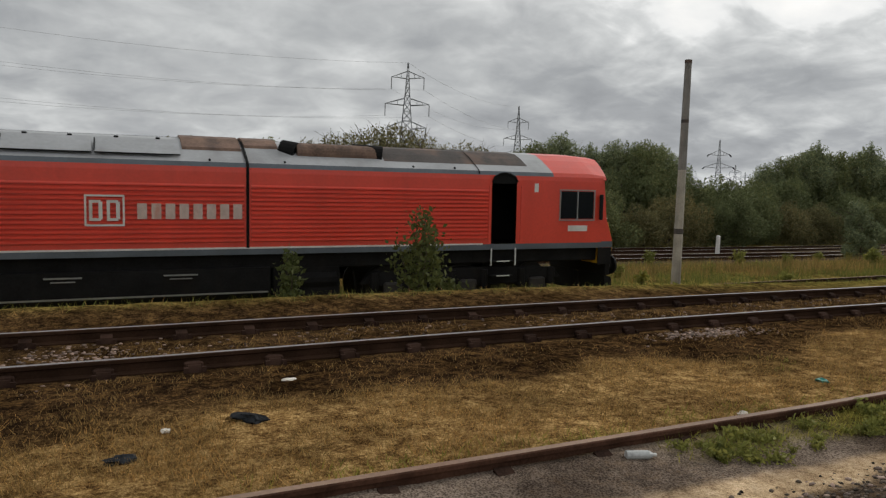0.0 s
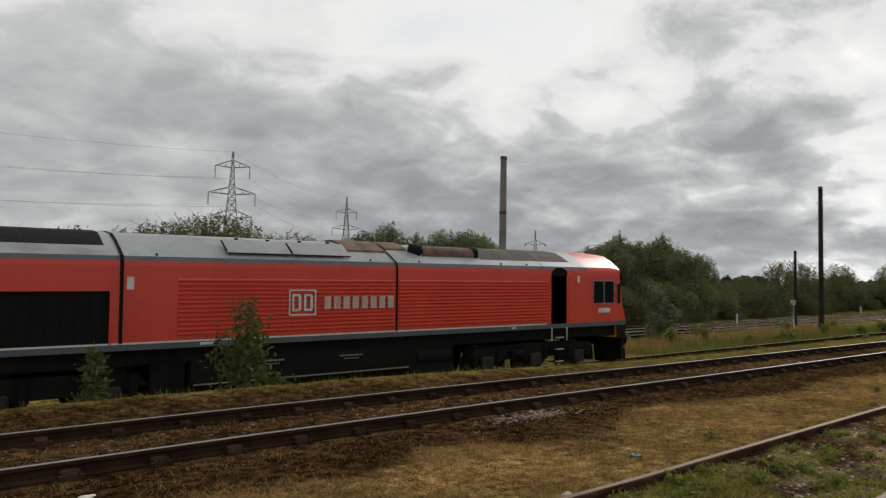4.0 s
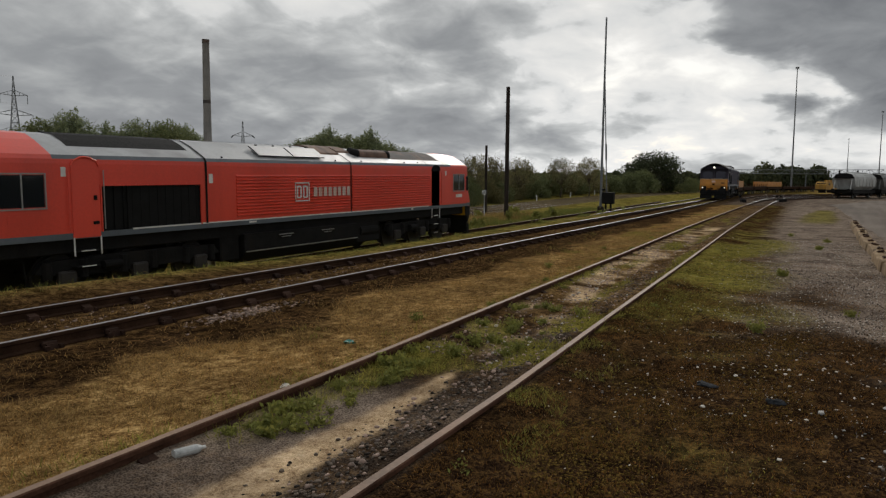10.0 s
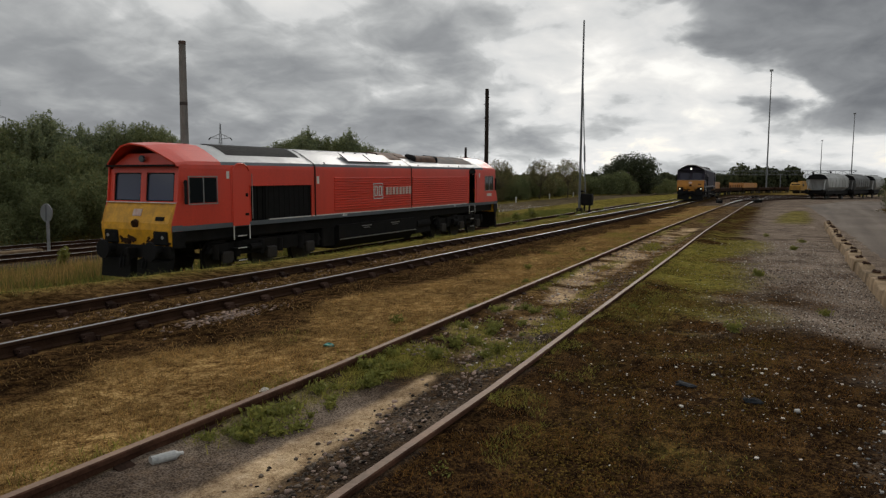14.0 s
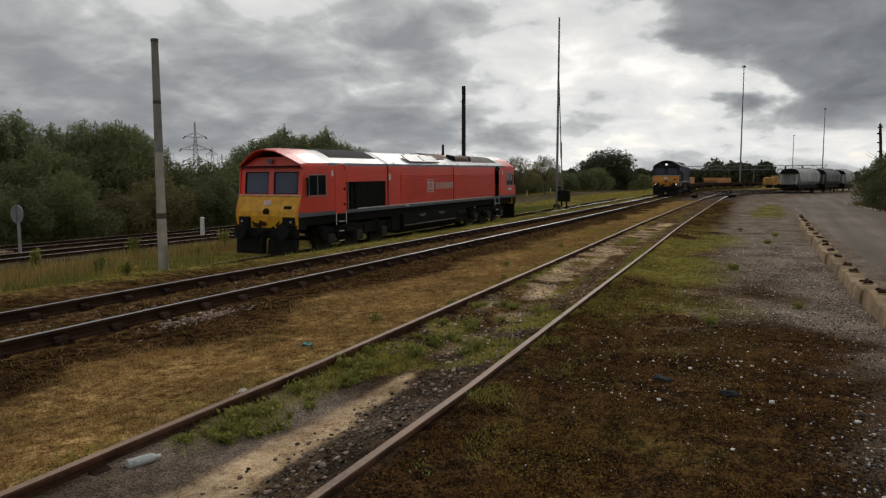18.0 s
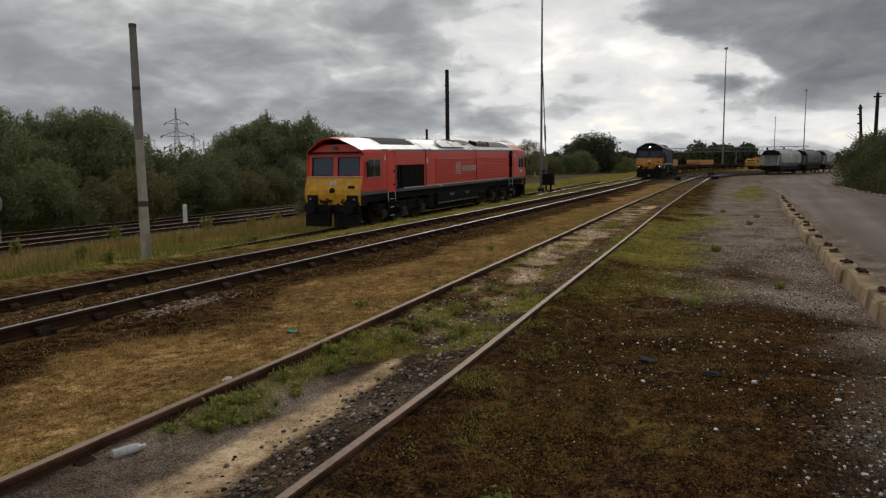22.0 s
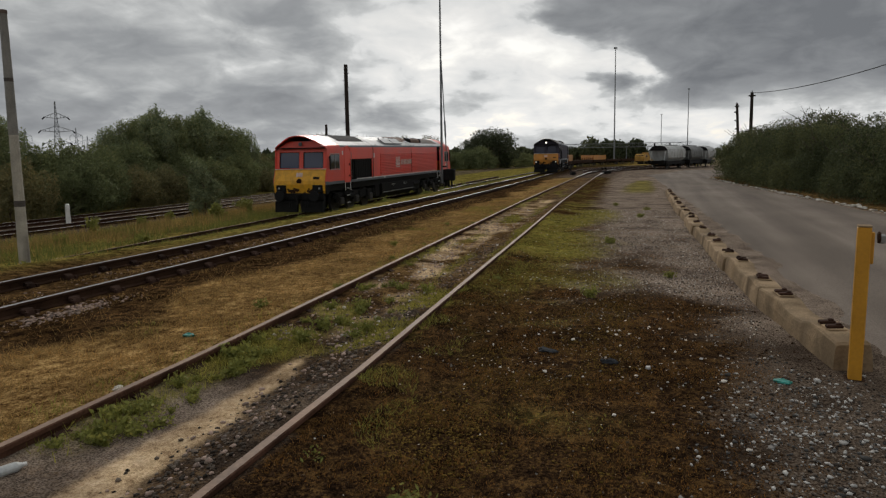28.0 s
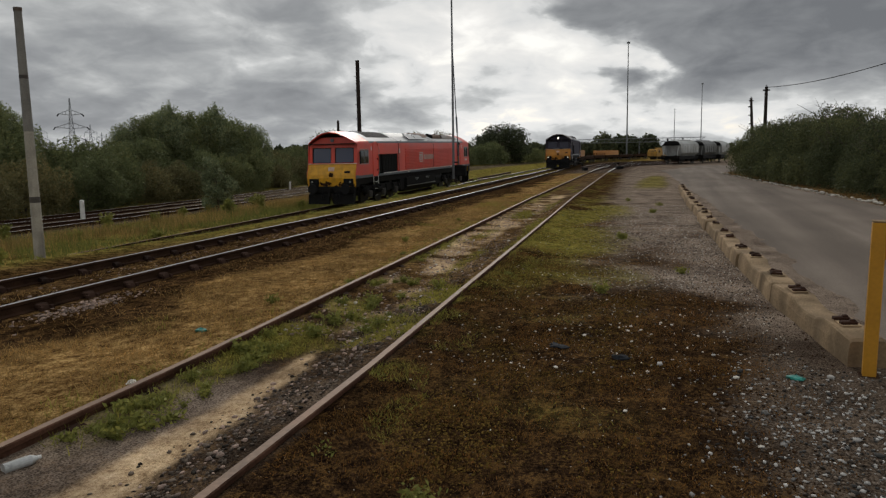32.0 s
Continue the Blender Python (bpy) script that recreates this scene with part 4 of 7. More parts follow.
            for k in (-1, 1):
                part("door_handrail", C(((dc + k * 0.42, y * 1.37, 1.6), (dc + k * 0.42, y * 1.37, 2.9), 0.012, 0.012, 6)), c_side if openx or k < 0 else M_STEEL, d)
            if not openx:
                part("door_handle", B((dc + 0.22, y * 1.35, 1.75, 0.14, 0.03, 0.07, 0.01)), M_DARK, d)
                part("door_lock", B((dc + 0.22, y * 1.35, 2.3, 0.08, 0.03, 0.1, 0.01)), M_DARK, d)
            if openx:
                # black plate over the side carries the doorway's shade up into the arch
                hood = [(dc + u * 0.96, z) for u, z in [(DOOR, 2.94), *arch[2:8], (-DOOR, 2.94)]]
                part("doorway_arch", P(hood, "y", y * 1.30, y * 1.337), M_DARK, e, "black plate for the shaded arched head of the open doorway")
            for z in (0.45, 0.80, 1.14):
                st = part("step", B((dc, y * 1.24, z, 0.56, 0.2, 0.03)), M_BLACK, e)
                part("step_edge", B((dc, y * 1.345, z + 0.01, 0.34, 0.012, 0.025)), M_WHITE, st)
            for k in (-0.32, 0.32):
                part("step_rail", C(((dc + k, y * 1.34, 1.05), (dc + k, y * 1.34, 1.45), 0.016, 0.016, 6)), M_WHITE, e)
            part("warning_sign", B((8.30 if s > 0 else -8.56, y * 1.325, 2.86, 0.11, 0.008, 0.2)), M_WHITE, e, "small pale warning notice")
        part("warning_sign", B((-4.5, s * 1.326, 2.70, 0.13, 0.008, 0.24)), M_WHITE, e, "small pale warning notice")
    # white line over the sole
    bm = bmesh.new()
    for y in (-1, 1):
        add_box(bm, 0, y * 1.325, 1.553, 13.8, 0.012, 0.035)
    part("white_line", bm, M_WHITE, e)
    # radiator opening with slats
    g = part("radiator_grille", B((-6.27, -1.24, 2.06, 2.86, 0.04, 1.0)), M_DARK, e, "black radiator opening")
    for k in range(12):
        part("grille_bar", B((-7.58 + k * 0.237, -1.275, 2.05, 0.014, 0.05, 1.0)), M_DARK, g)
    part("grille_rim", B((-6.275, -1.33, 2.565, 2.9, 0.03, 0.03), (-7.70, -1.33, 2.05, 0.03, 0.03, 1.03), (-4.85, -1.33, 2.05, 0.03, 0.03, 1.03)), c_side, g)
    # ribbed panels
    if ribs:
        for a, b in ((-3.60, 1.58), (1.72, 7.0)):
            for y in (-1, 1):
                pn = part("ribbed_panel", B(((a + b) / 2, y * 1.3185, 2.23, b - a, 0.006, 1.18)), c_side, e, "red side panel of fine horizontal ribs")
                for k in range(13):
                    z = 1.652 + k * 0.0885
                    part("rib", P([(y * 1.319, z + 0.012), (y * 1.319, z + 0.084), (y * 1.356, z + 0.052), (y * 1.356, z + 0.030)], "x", a, b), c_side, pn)
    # joints across body and roof
    for x, w in ((-4.66, 0.07), (1.65, 0.06), (6.78, 0.03)):
        bm = bmesh.new()
        for sgn in (-1, 1):
            z0 = 0 if x < 6 else 2
            seq = SEC[1 + z0:]
            for (y0, za), (y1, zb) in zip(seq, seq[1:]):
                o = 0.012
                vs = [bm.verts.new((xx, sgn * (y + (o if y > 0.5 else 0)), z + (o if z > 3.1 else 0))) for xx, y, z in ((x - w / 2, y0, za), (x + w / 2, y0, za), (x + w / 2, y1, zb), (x - w / 2, y1, zb))]
                bm.faces.new(vs)
        part("joint_strip", bm, M_DARK, e)
    for x, w in ((-3.0, 0.28), (5.6, 0.16)):
        part("tread_plate", B((x, -1.328, 1.49, w, 0.006, 0.05)), M_WHITE, e)
    # roof furniture
    bm = bmesh.new()
    for a, b in zip(SEC[5:], SEC[6:]):
        add_strip(bm, (a[0] * 0.96, a[1] + 0.022), (b[0] * 0.96, b[1] + 0.022), -8.2, -4.9)
    part("cooler_mesh", bm, M_MESH, e, "black mesh over the cooling fans")
    for a, b in ((-2.55, -1.10), (-1.05, 0.42)):
        for s in (1, -1):
            h = part("roof_hatch", P([(s * 1.17, 3.33), (s * 0.76, 3.605), (s * 0.76, 3.635), (s * 1.19, 3.35)], "x", a, b), c_roof, e)
        part("hatch_edge", B(((a + b) / 2, -1.175, 3.335, b - a, 0.02, 0.025), (a, -0.97, 3.49, 0.025, 0.42, 0.025, 0, pose(0, 0, 0, 34))), M_DARK, h)
        for k in (0.25, 0.75):
            part("hatch_catch", B((a + (b - a) * k, -0.72, 3.645, 0.08, 0.05, 0.06, 0.01)), M_DARK, h)
    for a, b, y0 in ((0.48, 1.60, 0.86), (1.68, 2.36, 0.72)):
        z0 = 3.535 - (y0 - 0.72) * 0.567
        part("exhaust_cover", P([(-y0, z0), (-y0 + 0.03, z0 + 0.06), (-0.42, 3.715), (-0.1, 3.775), (0.1, 3.775), (0.42, 3.715), (y0 - 0.03, z0 + 0.06), (y0, z0)], "x", a, b), M_RUSTROOF, e, "rust and soot stained cover")
    bm = bmesh.new()
    add_cyl(bm, (2.72, -0.74, 3.47), (4.45, -0.74, 3.47), 0.215, 0.215, 20)
    part("silencer", bm, M_RUSTROOF, e, "long rusty silencer drum sunk in the roof")
    for x0, x1, dz in ((2.46, 2.74, 0.02), (3.98, 4.62, 0.0)):
        bm = bmesh.new()
        add_cyl(bm, (x0, -0.60, 3.53 + dz), (x1, -0.78, 3.47), 0.20, 0.222, 16)
        part("silencer_end", bm, M_DARK, e, "soot-black end of the silencer")
    bm = bmesh.new()
    for a, b in zip(SEC[5:], SEC[6:]):
        add_strip(bm, a, b, 4.6, 8.2, (-1, 1), 0.004)
    part("soot_panel", bm, M_SOOT, e, "soot-blackened roof panel")
    for k, x in enumerate((-4.0, 0.95, 2.4, 5.2, 6.2)):
        part("roof_bolt", C(((x, -1.2, 3.27), (x, -1.235, 3.25), 0.022, 0.022, 8)), M_DARK, e)
    # white logo shapes: a framed square and a row of short bars
    if ribs:
        bm = bmesh.new()
        for z in (2.01, 2.55):
            add_box(bm, -0.895, -1.362, z, 0.66, 0.008, 0.035)
        for x in (-1.21, -0.58):
            add_box(bm, x, -1.362, 2.28, 0.035, 0.008, 0.54)
        part("logo_frame", bm, M_WHITE, e, "white framed rectangle on the red side")
        for x in (-1.04, -0.75):
            part("logo_block", B((x - 0.085, -1.362, 2.28, 0.055, 0.008, 0.38), (x + 0.075, -1.362, 2.28, 0.065, 0.008, 0.32), (x, -1.362, 2.445, 0.16, 0.008, 0.05), (x, -1.362, 2.115, 0.16, 0.008, 0.05)), M_WHITE, e)
        for k in range(8):
            x = -0.270 + k * 0.246
            part("logo_bar", B((x, -1.362, 2.27, 0.170, 0.008, 0.29)), M_LOGO, e)
    # underframe, tank and bogies
    part("underframe", B((0, 0, 1.26, 20.6, 2.3, 0.34, 0.03)), M_BLACK, e)
    for a, b in ((-4.05, -3.35), (2.15, 3.6)):
        part("equipment_box", B(((a + b) / 2, 0, 0.80, b - a, 2.3, 0.7, 0.04)), M_BLACK, e)
    tank = [(-1.28, 1.15), (1.28, 1.15), (1.28, 0.62), (1.0, 0.34), (-1.0, 0.34), (-1.28, 0.62)]
    ft = part("fuel_tank", P(tank, "x", -3.3, 2.1), M_BLACK, e)
    part("tank_edge", B((-0.6, -1.29, 0.66, 5.3, 0.02, 0.03)), M_STEEL, ft)
    for x in (-1.6, 0.4):
        part("tank_grab", B((x, -1.31, 1.05, 0.62, 0.02, 0.028), (x, -1.31, 0.98, 0.40, 0.02, 0.02)), M_STEEL, ft)
    part("air_tank", C(((2.4, -1.0, 0.85), (3.5, -1.0, 0.85), 0.22, 0.22, 14)), M_BLACK, e)
    wheels = []
    for s in (-1, 1):
        bx = s * 6.63
        bm = bmesh.new()
        for y in (-1.05, 1.05):
            add_prism(bm, [(bx - 2.55, 0.72), (bx - 2.35, 0.95), (bx - 0.9, 1.0), (bx + 0.9, 1.0), (bx + 2.35, 0.95), (bx + 2.55, 0.72), (bx + 1.6, 0.60), (bx - 1.6, 0.60)], "y", y - 0.07, y + 0.07)
        bg = part("bogie", bm, M_BLACK, e)
        for k in (-1.85, 0.0, 1.85):
            for y in (-1, 1):
                part("axlebox", B((bx + k, y * 1.15, 0.55, 0.42, 0.16, 0.36, 0.04)), M_WHEEL, bg)
                for q in (-0.42, 0.42):
                    part("spring", C(((bx + k + q, y * 1.1, 0.55), (bx + k + q, y * 1.1, 0.95), 0.11, 0.11, 10)), M_BLACK, bg)
            bm = bmesh.new()
            for y in (-0.755, 0.755):
                add_cyl(bm, (0, y - 0.065, 0), (0, y + 0.065, 0), 0.53, 0.53, 28)
                add_cyl(bm, (0, y * 0.93 - 0.015, 0), (0, y * 0.93 + 0.015, 0), 0.57, 0.57, 28)
                for q in range(6):
                    a = q * math.pi / 3
                    add_cyl(bm, (0.3 * math.cos(a), y * 1.09, 0.3 * math.sin(a)), (0.3 * math.cos(a), y * 1.1, 0.3 * math.sin(a)), 0.05, 0.05, 6)
            add_cyl(bm, (0, -0.9, 0), (0, 0.9, 0), 0.09, 0.09, 10)
            wheels.append(part("wheelset", bm, M_WHEEL, e, at=pose(bx + k, 0, 0.53)))
        part("brake_cylinder", C(((bx - 1.0, -1.2, 0.78), (bx - 0.55, -1.2, 0.78), 0.1, 0.1, 10)), M_BLACK, e)
        part("sand_pipe", C(((bx - 2.7, -1.0, 1.0), (bx - 2.5, -0.8, 0.15), 0.025, 0.025, 6)), M_BLACK, e)
        part("gap_pipe", C(((bx - s * 3.3, -1.0, 0.45), (bx - s * 3.2, -1.0, 1.05), 0.03, 0.03, 6), ((bx - s * 3.05, -1.0, 0.5), (bx - s * 3.2, -1.0, 1.1), 0.025, 0.025, 6)), M_BLACK, e)
    return e, wheels


LOCO_T = [0, 0.5, 1, 1.5, 2, 2.5, 3, 3.5, 4, 4.5, 7, 9, 10, 11, 12, 13, 14, 14.5, 16.5, 17.5, 18.5, 19.5, 20.5, 21.5, 22.5, 23.5, 24.5, 25.5, 26.5, 28.5, 29, 30, 31, 32]
LOCO_S = [10.92, 11.86, 12.82, 13.78, 14.76, 15.72, 16.67, 17.60, 18.48, 19.43, 23.80, 26.85, 28.22, 29.52, 30.87, 32.25, 33.68, 34.42, 37.5, 39.15, 40.7, 42.15, 43.4, 44.45, 45.42, 46.38, 47.3, 48.3, 49.3, 51.15, 51.55, 52.15, 52.55, 52.8]


def loco_s(t):
    """Place of the leading end along its track, smoothed."""
    w = [math.exp(-((k - t) / 0.7) ** 2) for k in np.linspace(t - 1.5, t + 1.5, 13)]
    v = [float(np.interp(k, LOCO_T, LOCO_S)) if 0 <= k <= 32 else (LOCO_S[0] + 1.85 * k if k < 0 else LOCO_S[-1] + 0.1 * (k - 32)) for k in np.linspace(t - 1.5, t + 1.5, 13)]
    return sum(a * b for a, b in zip(w, v)) / sum(w)


def loco_pose(t):
    x = loco_s(t) - HL
    return pose(x, LOCO_C + LOCO_M * x, -0.9 + 0.0115 * (x - 20), 0, -0.66, 0.745)


red_loco, red_wheels = locomotive("locomotive", "red diesel locomotive with grey roof and yellow nose", loco_pose(0), M_RED, M_ROOF, M_RED, M_YELLOW)

# ---- road and kerb ----
def build_road():
    xs = list(np.arange(-14, 70, 0.5)) + list(np.arange(70, 90, 2.0))
    n = 9
    v, f = [], []
    for x in xs:
        a, b = road_left(x), road_right(x)
        for j in range(n):
            y = a + (b - a) * j / (n - 1)
            e = 0.03 if 0 < j < n - 1 else -0.03
            v.append((x, y + (0.03 * noise.noise((x * 1.3, j, 5)) if j in (0, n - 1) else 0), 0.012 + e + 0.008 * noise.noise((x * 0.4, y * 0.4, 9))))
    for i in range(len(xs) - 1):
        for j in range(n - 1):
            f.append((i * n + j, i * n + j + 1, (i + 1) * n + j + 1, (i + 1) * n + j))
    tagged(mesh_ob("road", v, f, M_ASPHALT, smooth=True), "worn grey asphalt service road", "road", kind="structure")


build_road()


def kerb_sleeper(seed):
    """An old concrete sleeper laid end to end as a kerb: thick ends, waist, chipped edges, pairs of iron clips."""
    rg_ = random.Random(seed)
    e = empty("concrete_sleeper")
    tagged(e, "old concrete sleeper laid as kerb with rusty clips on top", "concrete sleeper", group="sleepers laid as kerb")
    top = [(-1.26, 0.205), (-1.23, 0.225), (-1.0, 0.235), (-0.76, 0.24), (-0.55, 0.235), (-0.44, 0.215), (-0.30, 0.185), (-0.12, 0.175), (0.12, 0.175), (0.30, 0.185), (0.44, 0.215), (0.55, 0.235), (0.76, 0.24), (1.0, 0.235), (1.23, 0.225), (1.26, 0.205)]
    chip = rg_.uniform(-1.1, 1.1)
    bm = bmesh.new()
    rows = []
    for x, z in top:
        w = 0.130 if abs(x) > 0.45 else 0.122
        bite = 0.03 if abs(x - chip) < 0.18 else 0.0
        ring = [(-0.150, -0.05), (-w - 0.012, z * 0.55), (-w - 0.002 + rg_.uniform(-0.003, 0.008), z - 0.016 - bite), (-w + 0.014 + bite, z + rg_.uniform(-0.005, 0.003)), (w - 0.014, z + rg_.uniform(-0.005, 0.003)), (w + 0.002 - rg_.uniform(-0.003, 0.012), z - 0.016), (w + 0.012, z * 0.55), (0.150, -0.05)]
        rows.append([bm.verts.new((x + rg_.uniform(-0.010, 0.010), y, zz)) for y, zz in ring])
    for a, b in zip(rows, rows[1:]):
        for k in range(8):
            bm.faces.new((a[k], a[(k + 1) % 8], b[(k + 1) % 8], b[k]))
    bm.faces.new(rows[0][::-1])
    bm.faces.new(rows[-1])
    part("beam", bm, M_CONC, e)
    for x in (-0.76, 0.76):
        c = part("chair", B((x, 0, 0.245, 0.30, 0.15, 0.012, 0.004)), M_CONC, e, "worn rail seat")
        for k in (-0.085, 0.085):
            sk = rg_.uniform(-0.015, 0.015)
            part("clip", B((x + k, sk, 0.262, 0.075, 0.13, 0.030, 0.008), (x + k, sk - 0.03, 0.280, 0.045, 0.045, 0.022, 0.006)), M_CLIP, c, "rusty iron clip")
    return e


kerb_x = [6.25, 8.3, 10.6, 13.7, 17.7, 27.6, 36.0]
kerb_y = [-1.485, -1.20, -1.06, -0.88, -0.72, -0.40, -0.16]
ks = [kerb_sleeper(21), kerb_sleeper(22), kerb_sleeper(23)]
rr = random.Random(8)
kx, laid = 7.53, 0
while kx < 34:
    ky = float(np.interp(kx, kerb_x, kerb_y))
    ang = math.degrees(math.atan((float(np.interp(kx + 1.2, kerb_x, kerb_y)) - float(np.interp(kx - 1.2, kerb_x, kerb_y))) / 2.4))
    m = pose(kx, ky + rr.uniform(-0.03, 0.03), -0.01 + rr.uniform(-0.02, 0.015), rr.uniform(-2.5, 2.5), rr.uniform(-0.6, 0.6), ang + rr.uniform(-1.0, 1.0) + (180 if laid % 2 else 0))
    if laid < 3:
        ks[laid].matrix_basis = m
    else:
        copy_thing(ks[rr.randrange(3)], m)
    laid += 1
    kx += 2.545


def bollard():
    e = empty("bollard", pose(6.06, -1.42, -0.02, 0.4, -1.0, -8))
    tagged(e, "square yellow steel bollard with a chain hook at the road edge", "bollard")
    part("post", B((0, 0, 0.60, 0.092, 0.092, 1.2, 0.008)), M_BOLLARD, e)
    part("cap", B((0, 0, 1.205, 0.096, 0.096, 0.014, 0.004)), M_CONC, e)
    part("hook_plate", B((0.01, -0.058, 1.04, 0.04, 0.025, 0.24, 0.006)), M_BOLLARD, e)
    bm = bmesh.new()
    add_tube(bm, [(0.02 + 0.035 * math.cos(a), -0.10, 1.12 + 0.035 * math.sin(a)) for a in np.linspace(0, 6.28, 11)], 0.011, 6)
    part("ring", bm, M_RAIL, e)
    part("latch", B((0.02, -0.12, 1.11, 0.03, 0.05, 0.07, 0.01)), M_STEEL, e)
    part("foot", B((0, 0, 0.012, 0.15, 0.15, 0.03, 0.01)), M_RAIL, e)
    return e


bollard()


# ---- poles, masts and towers ----
def tapered(name, label, cat, p, h, r0, r1, m, lean=(0, 0), group=""):
    e = empty(name, pose(p[0], p[1], p[2], lean[0], lean[1], 0))
    tagged(e, label, cat, group)
    part("shaft", C(((0, 0, -0.3), (0, 0, h), r0, r1, 14)), m, e)
    return e


e = tapered("concrete_pole", "tall grey concrete pole with a dark stained upper half", "pole", (15.84, 17.35, -0.98), 6.86, 0.150, 0.098, M_CONCPOLE)
part("band", C(((0, 0, 1.55), (0, 0, 1.72), 0.142, 0.140, 14)), M_SOOT, e)
part("stained_top", C(((0, 0, 3.55), (0, 0, 6.82), 0.1265, 0.1015, 14)), M_STAIN, e, "dark stained upper half")
part("band", C(((0, 0, 5.0), (0, 0, 5.1), 0.118, 0.117, 14)), M_SOOT, e)
part("cap", C(((0, 0, 6.82), (0, 0, 6.92), 0.112, 0.11, 14)), M_SOOT, e)

e = tapered("wooden_pole", "black tarred pole with climbing irons", "pole", (44.4, 20.2, -0.95), 8.95, 0.15, 0.125, M_WOODPOLE)
for k in range(16):
    part("climbing_iron", B((0, (-1) ** k * 0.17, 1.5 + k * 0.46, 0.03, 0.14, 0.03)), M_GALVDARK, e)
tapered("wooden_pole", "short black post among the bushes", "pole", (50.0, 24.5, -0.95), 5.4, 0.11, 0.09, M_WOODPOLE)

e = tapered("lamp_mast", "very tall thin dark mast beside the track", "mast", (44.2, 13.6, -0.1), 11.9, 0.085, 0.05, M_GALVDARK, (0.15, -0.1))
part("stay", C(((0.02, -0.36, 1.0), (0.0, -0.04, 8.0), 0.035, 0.03, 8)), M_GALVDARK, e)
part("sleeve", C(((0.02, -0.26, 3.2), (0.02, -0.22, 4.2), 0.06, 0.06, 10)), M_GALVDARK, e)
cab = part("control_box", B((0.1, -0.46, 0.82, 0.40, 0.72, 0.72, 0.04)), M_BLACK, e, "dark control box on a stand")
part("box_leg", B((0.1, -0.30, 0.25, 0.08, 0.10, 0.6), (0.1, -0.62, 0.25, 0.08, 0.10, 0.6)), M_BLACK, cab)
part("bracket", B((0.1, -0.1, 1.35, 0.3, 0.3, 0.08)), M_BLACK, e)
part("footing", B((0, 0, 0.05, 0.34, 0.34, 0.5, 0.04)), M_WOODPOLE, e)


def floodlight(x, y, h, r):
    e = empty("floodlight_tower", pose(x, y, 0))
    tagged(e, "tall grey floodlight mast with a ring of lamps", "floodlight tower", "floodlight masts over the yard")
    part("shaft", C(((0, 0, -0.5), (0, 0, h), r, r * 0.45, 12)), M_GALVDARK, e)
    part("footing", B((0, 0, 0.4, r * 4, r * 4, 0.9, 0.05)), M_CONC, e)
    hd = part("head_ring", C(((0, 0, h - 0.4), (0, 0, h - 0.1), r * 1.5, r * 1.5, 14)), M_GALVDARK, e)
    for k in range(6):
        a = k * math.pi / 3
        part("lamp", B((r * 1.7 * math.cos(a), r * 1.7 * math.sin(a), h - 0.3, r * 0.9, r * 0.9, 0.5, 0.05)), M_GALVDARK, hd)
    return e


floodlight(186.4, 11.9, 28.6, 0.20)
floodlight(327, -9.7, 30.0, 0.24)
floodlight(515, 1.8, 30.0, 0.30)


def utility_pole(x, y, h, lean, arm):
    e = empty("utility_pole", pose(x, y, 0, lean[0], lean[1]))
    tagged(e, "dark wooden utility pole behind the hedge", "utility pole", "poles behind the hedge")
    part("shaft", C(((0, 0, -0.3), (0, 0, h), 0.15, 0.11, 10)), M_WOODPOLE, e)
    part("crossarm", B((0, 0, h - 0.25, 0.1, arm, 0.1)), M_WOODPOLE, e)
    part("insulator", C(((0, 0, h), (0, 0, h + 0.14), 0.05, 0.04, 8)), M_GALV, e)
    return e


utility_pole(59.7, -6.3, 6.4, (0, 0.3), 0.5)
utility_pole(157.8, 34.2, 6.8, (0, 0), 0.8)
u2 = utility_pole(74.7, -7.0, 6.6, (-3.5, 1.5), 0.4)
for k in range(3):
    part("bracket", B((0, 0.12, 4.2 + k * 0.8, 0.08, 0.3, 0.12)), M_WOODPOLE, u2)


def cable(name, label, a, b, sag, r, n=16):
    bm = bmesh.new()
    pts = []
    for i in range(n + 1):
        k = i / n
        pts.append(Vector(a).lerp(Vector(b), k) - Vector((0, 0, sag * 4 * k * (1 - k))))
    add_tube(bm, pts, r, 5)
    return tagged(part(name, bm, M_RUBBER if name == "overhead_cable" else M_GALV), label, "cable")


cable("overhead_cable", "black overhead cable slung from a wooden pole", (59.7, -6.3, 6.35), (16, -12.0, 6.6), 0.9, 0.022)

# marker post, dwarf sign, leaning strut on the low ground
e = empty("marker_post", pose(27.0, 26.75, -1.1))
tagged(e, "stout white marker post beside the far track", "marker post")
part("post", C(((0, 0, -0.2), (0, 0, 0.95), 0.11, 0.10, 10)), M_WHITE, e)
part("cap", C(((0, 0, 0.95), (0, 0, 1.0), 0.11, 0.06, 10)), M_WHITE, e)
e = empty("distance_post", pose(51.3, 29.6, -0.85))
tagged(e, "short white post beside the far track", "marker post", "white posts by the far track")
part("post", C(((0, 0, -0.2), (0, 0, 0.60), 0.075, 0.07, 8)), M_WHITE, e)
part("cap", C(((0, 0, 0.60), (0, 0, 0.65), 0.08, 0.05, 8)), M_WHITE, e)
for x, y in ((75.5, 30.6), (89.0, 31.4), (101.0, 32.0)):
    copy_thing(e, pose(x, y, z_ground(x, y)))
e = empty("signal_post", pose(46.5, 22.9, -0.95))
tagged(e, "thin grey signal post with two small pale lamps and a strut", "signal post")
part("post", C(((0, 0, -0.2), (0, 0, 2.05), 0.045, 0.04, 8)), M_GALV, e)
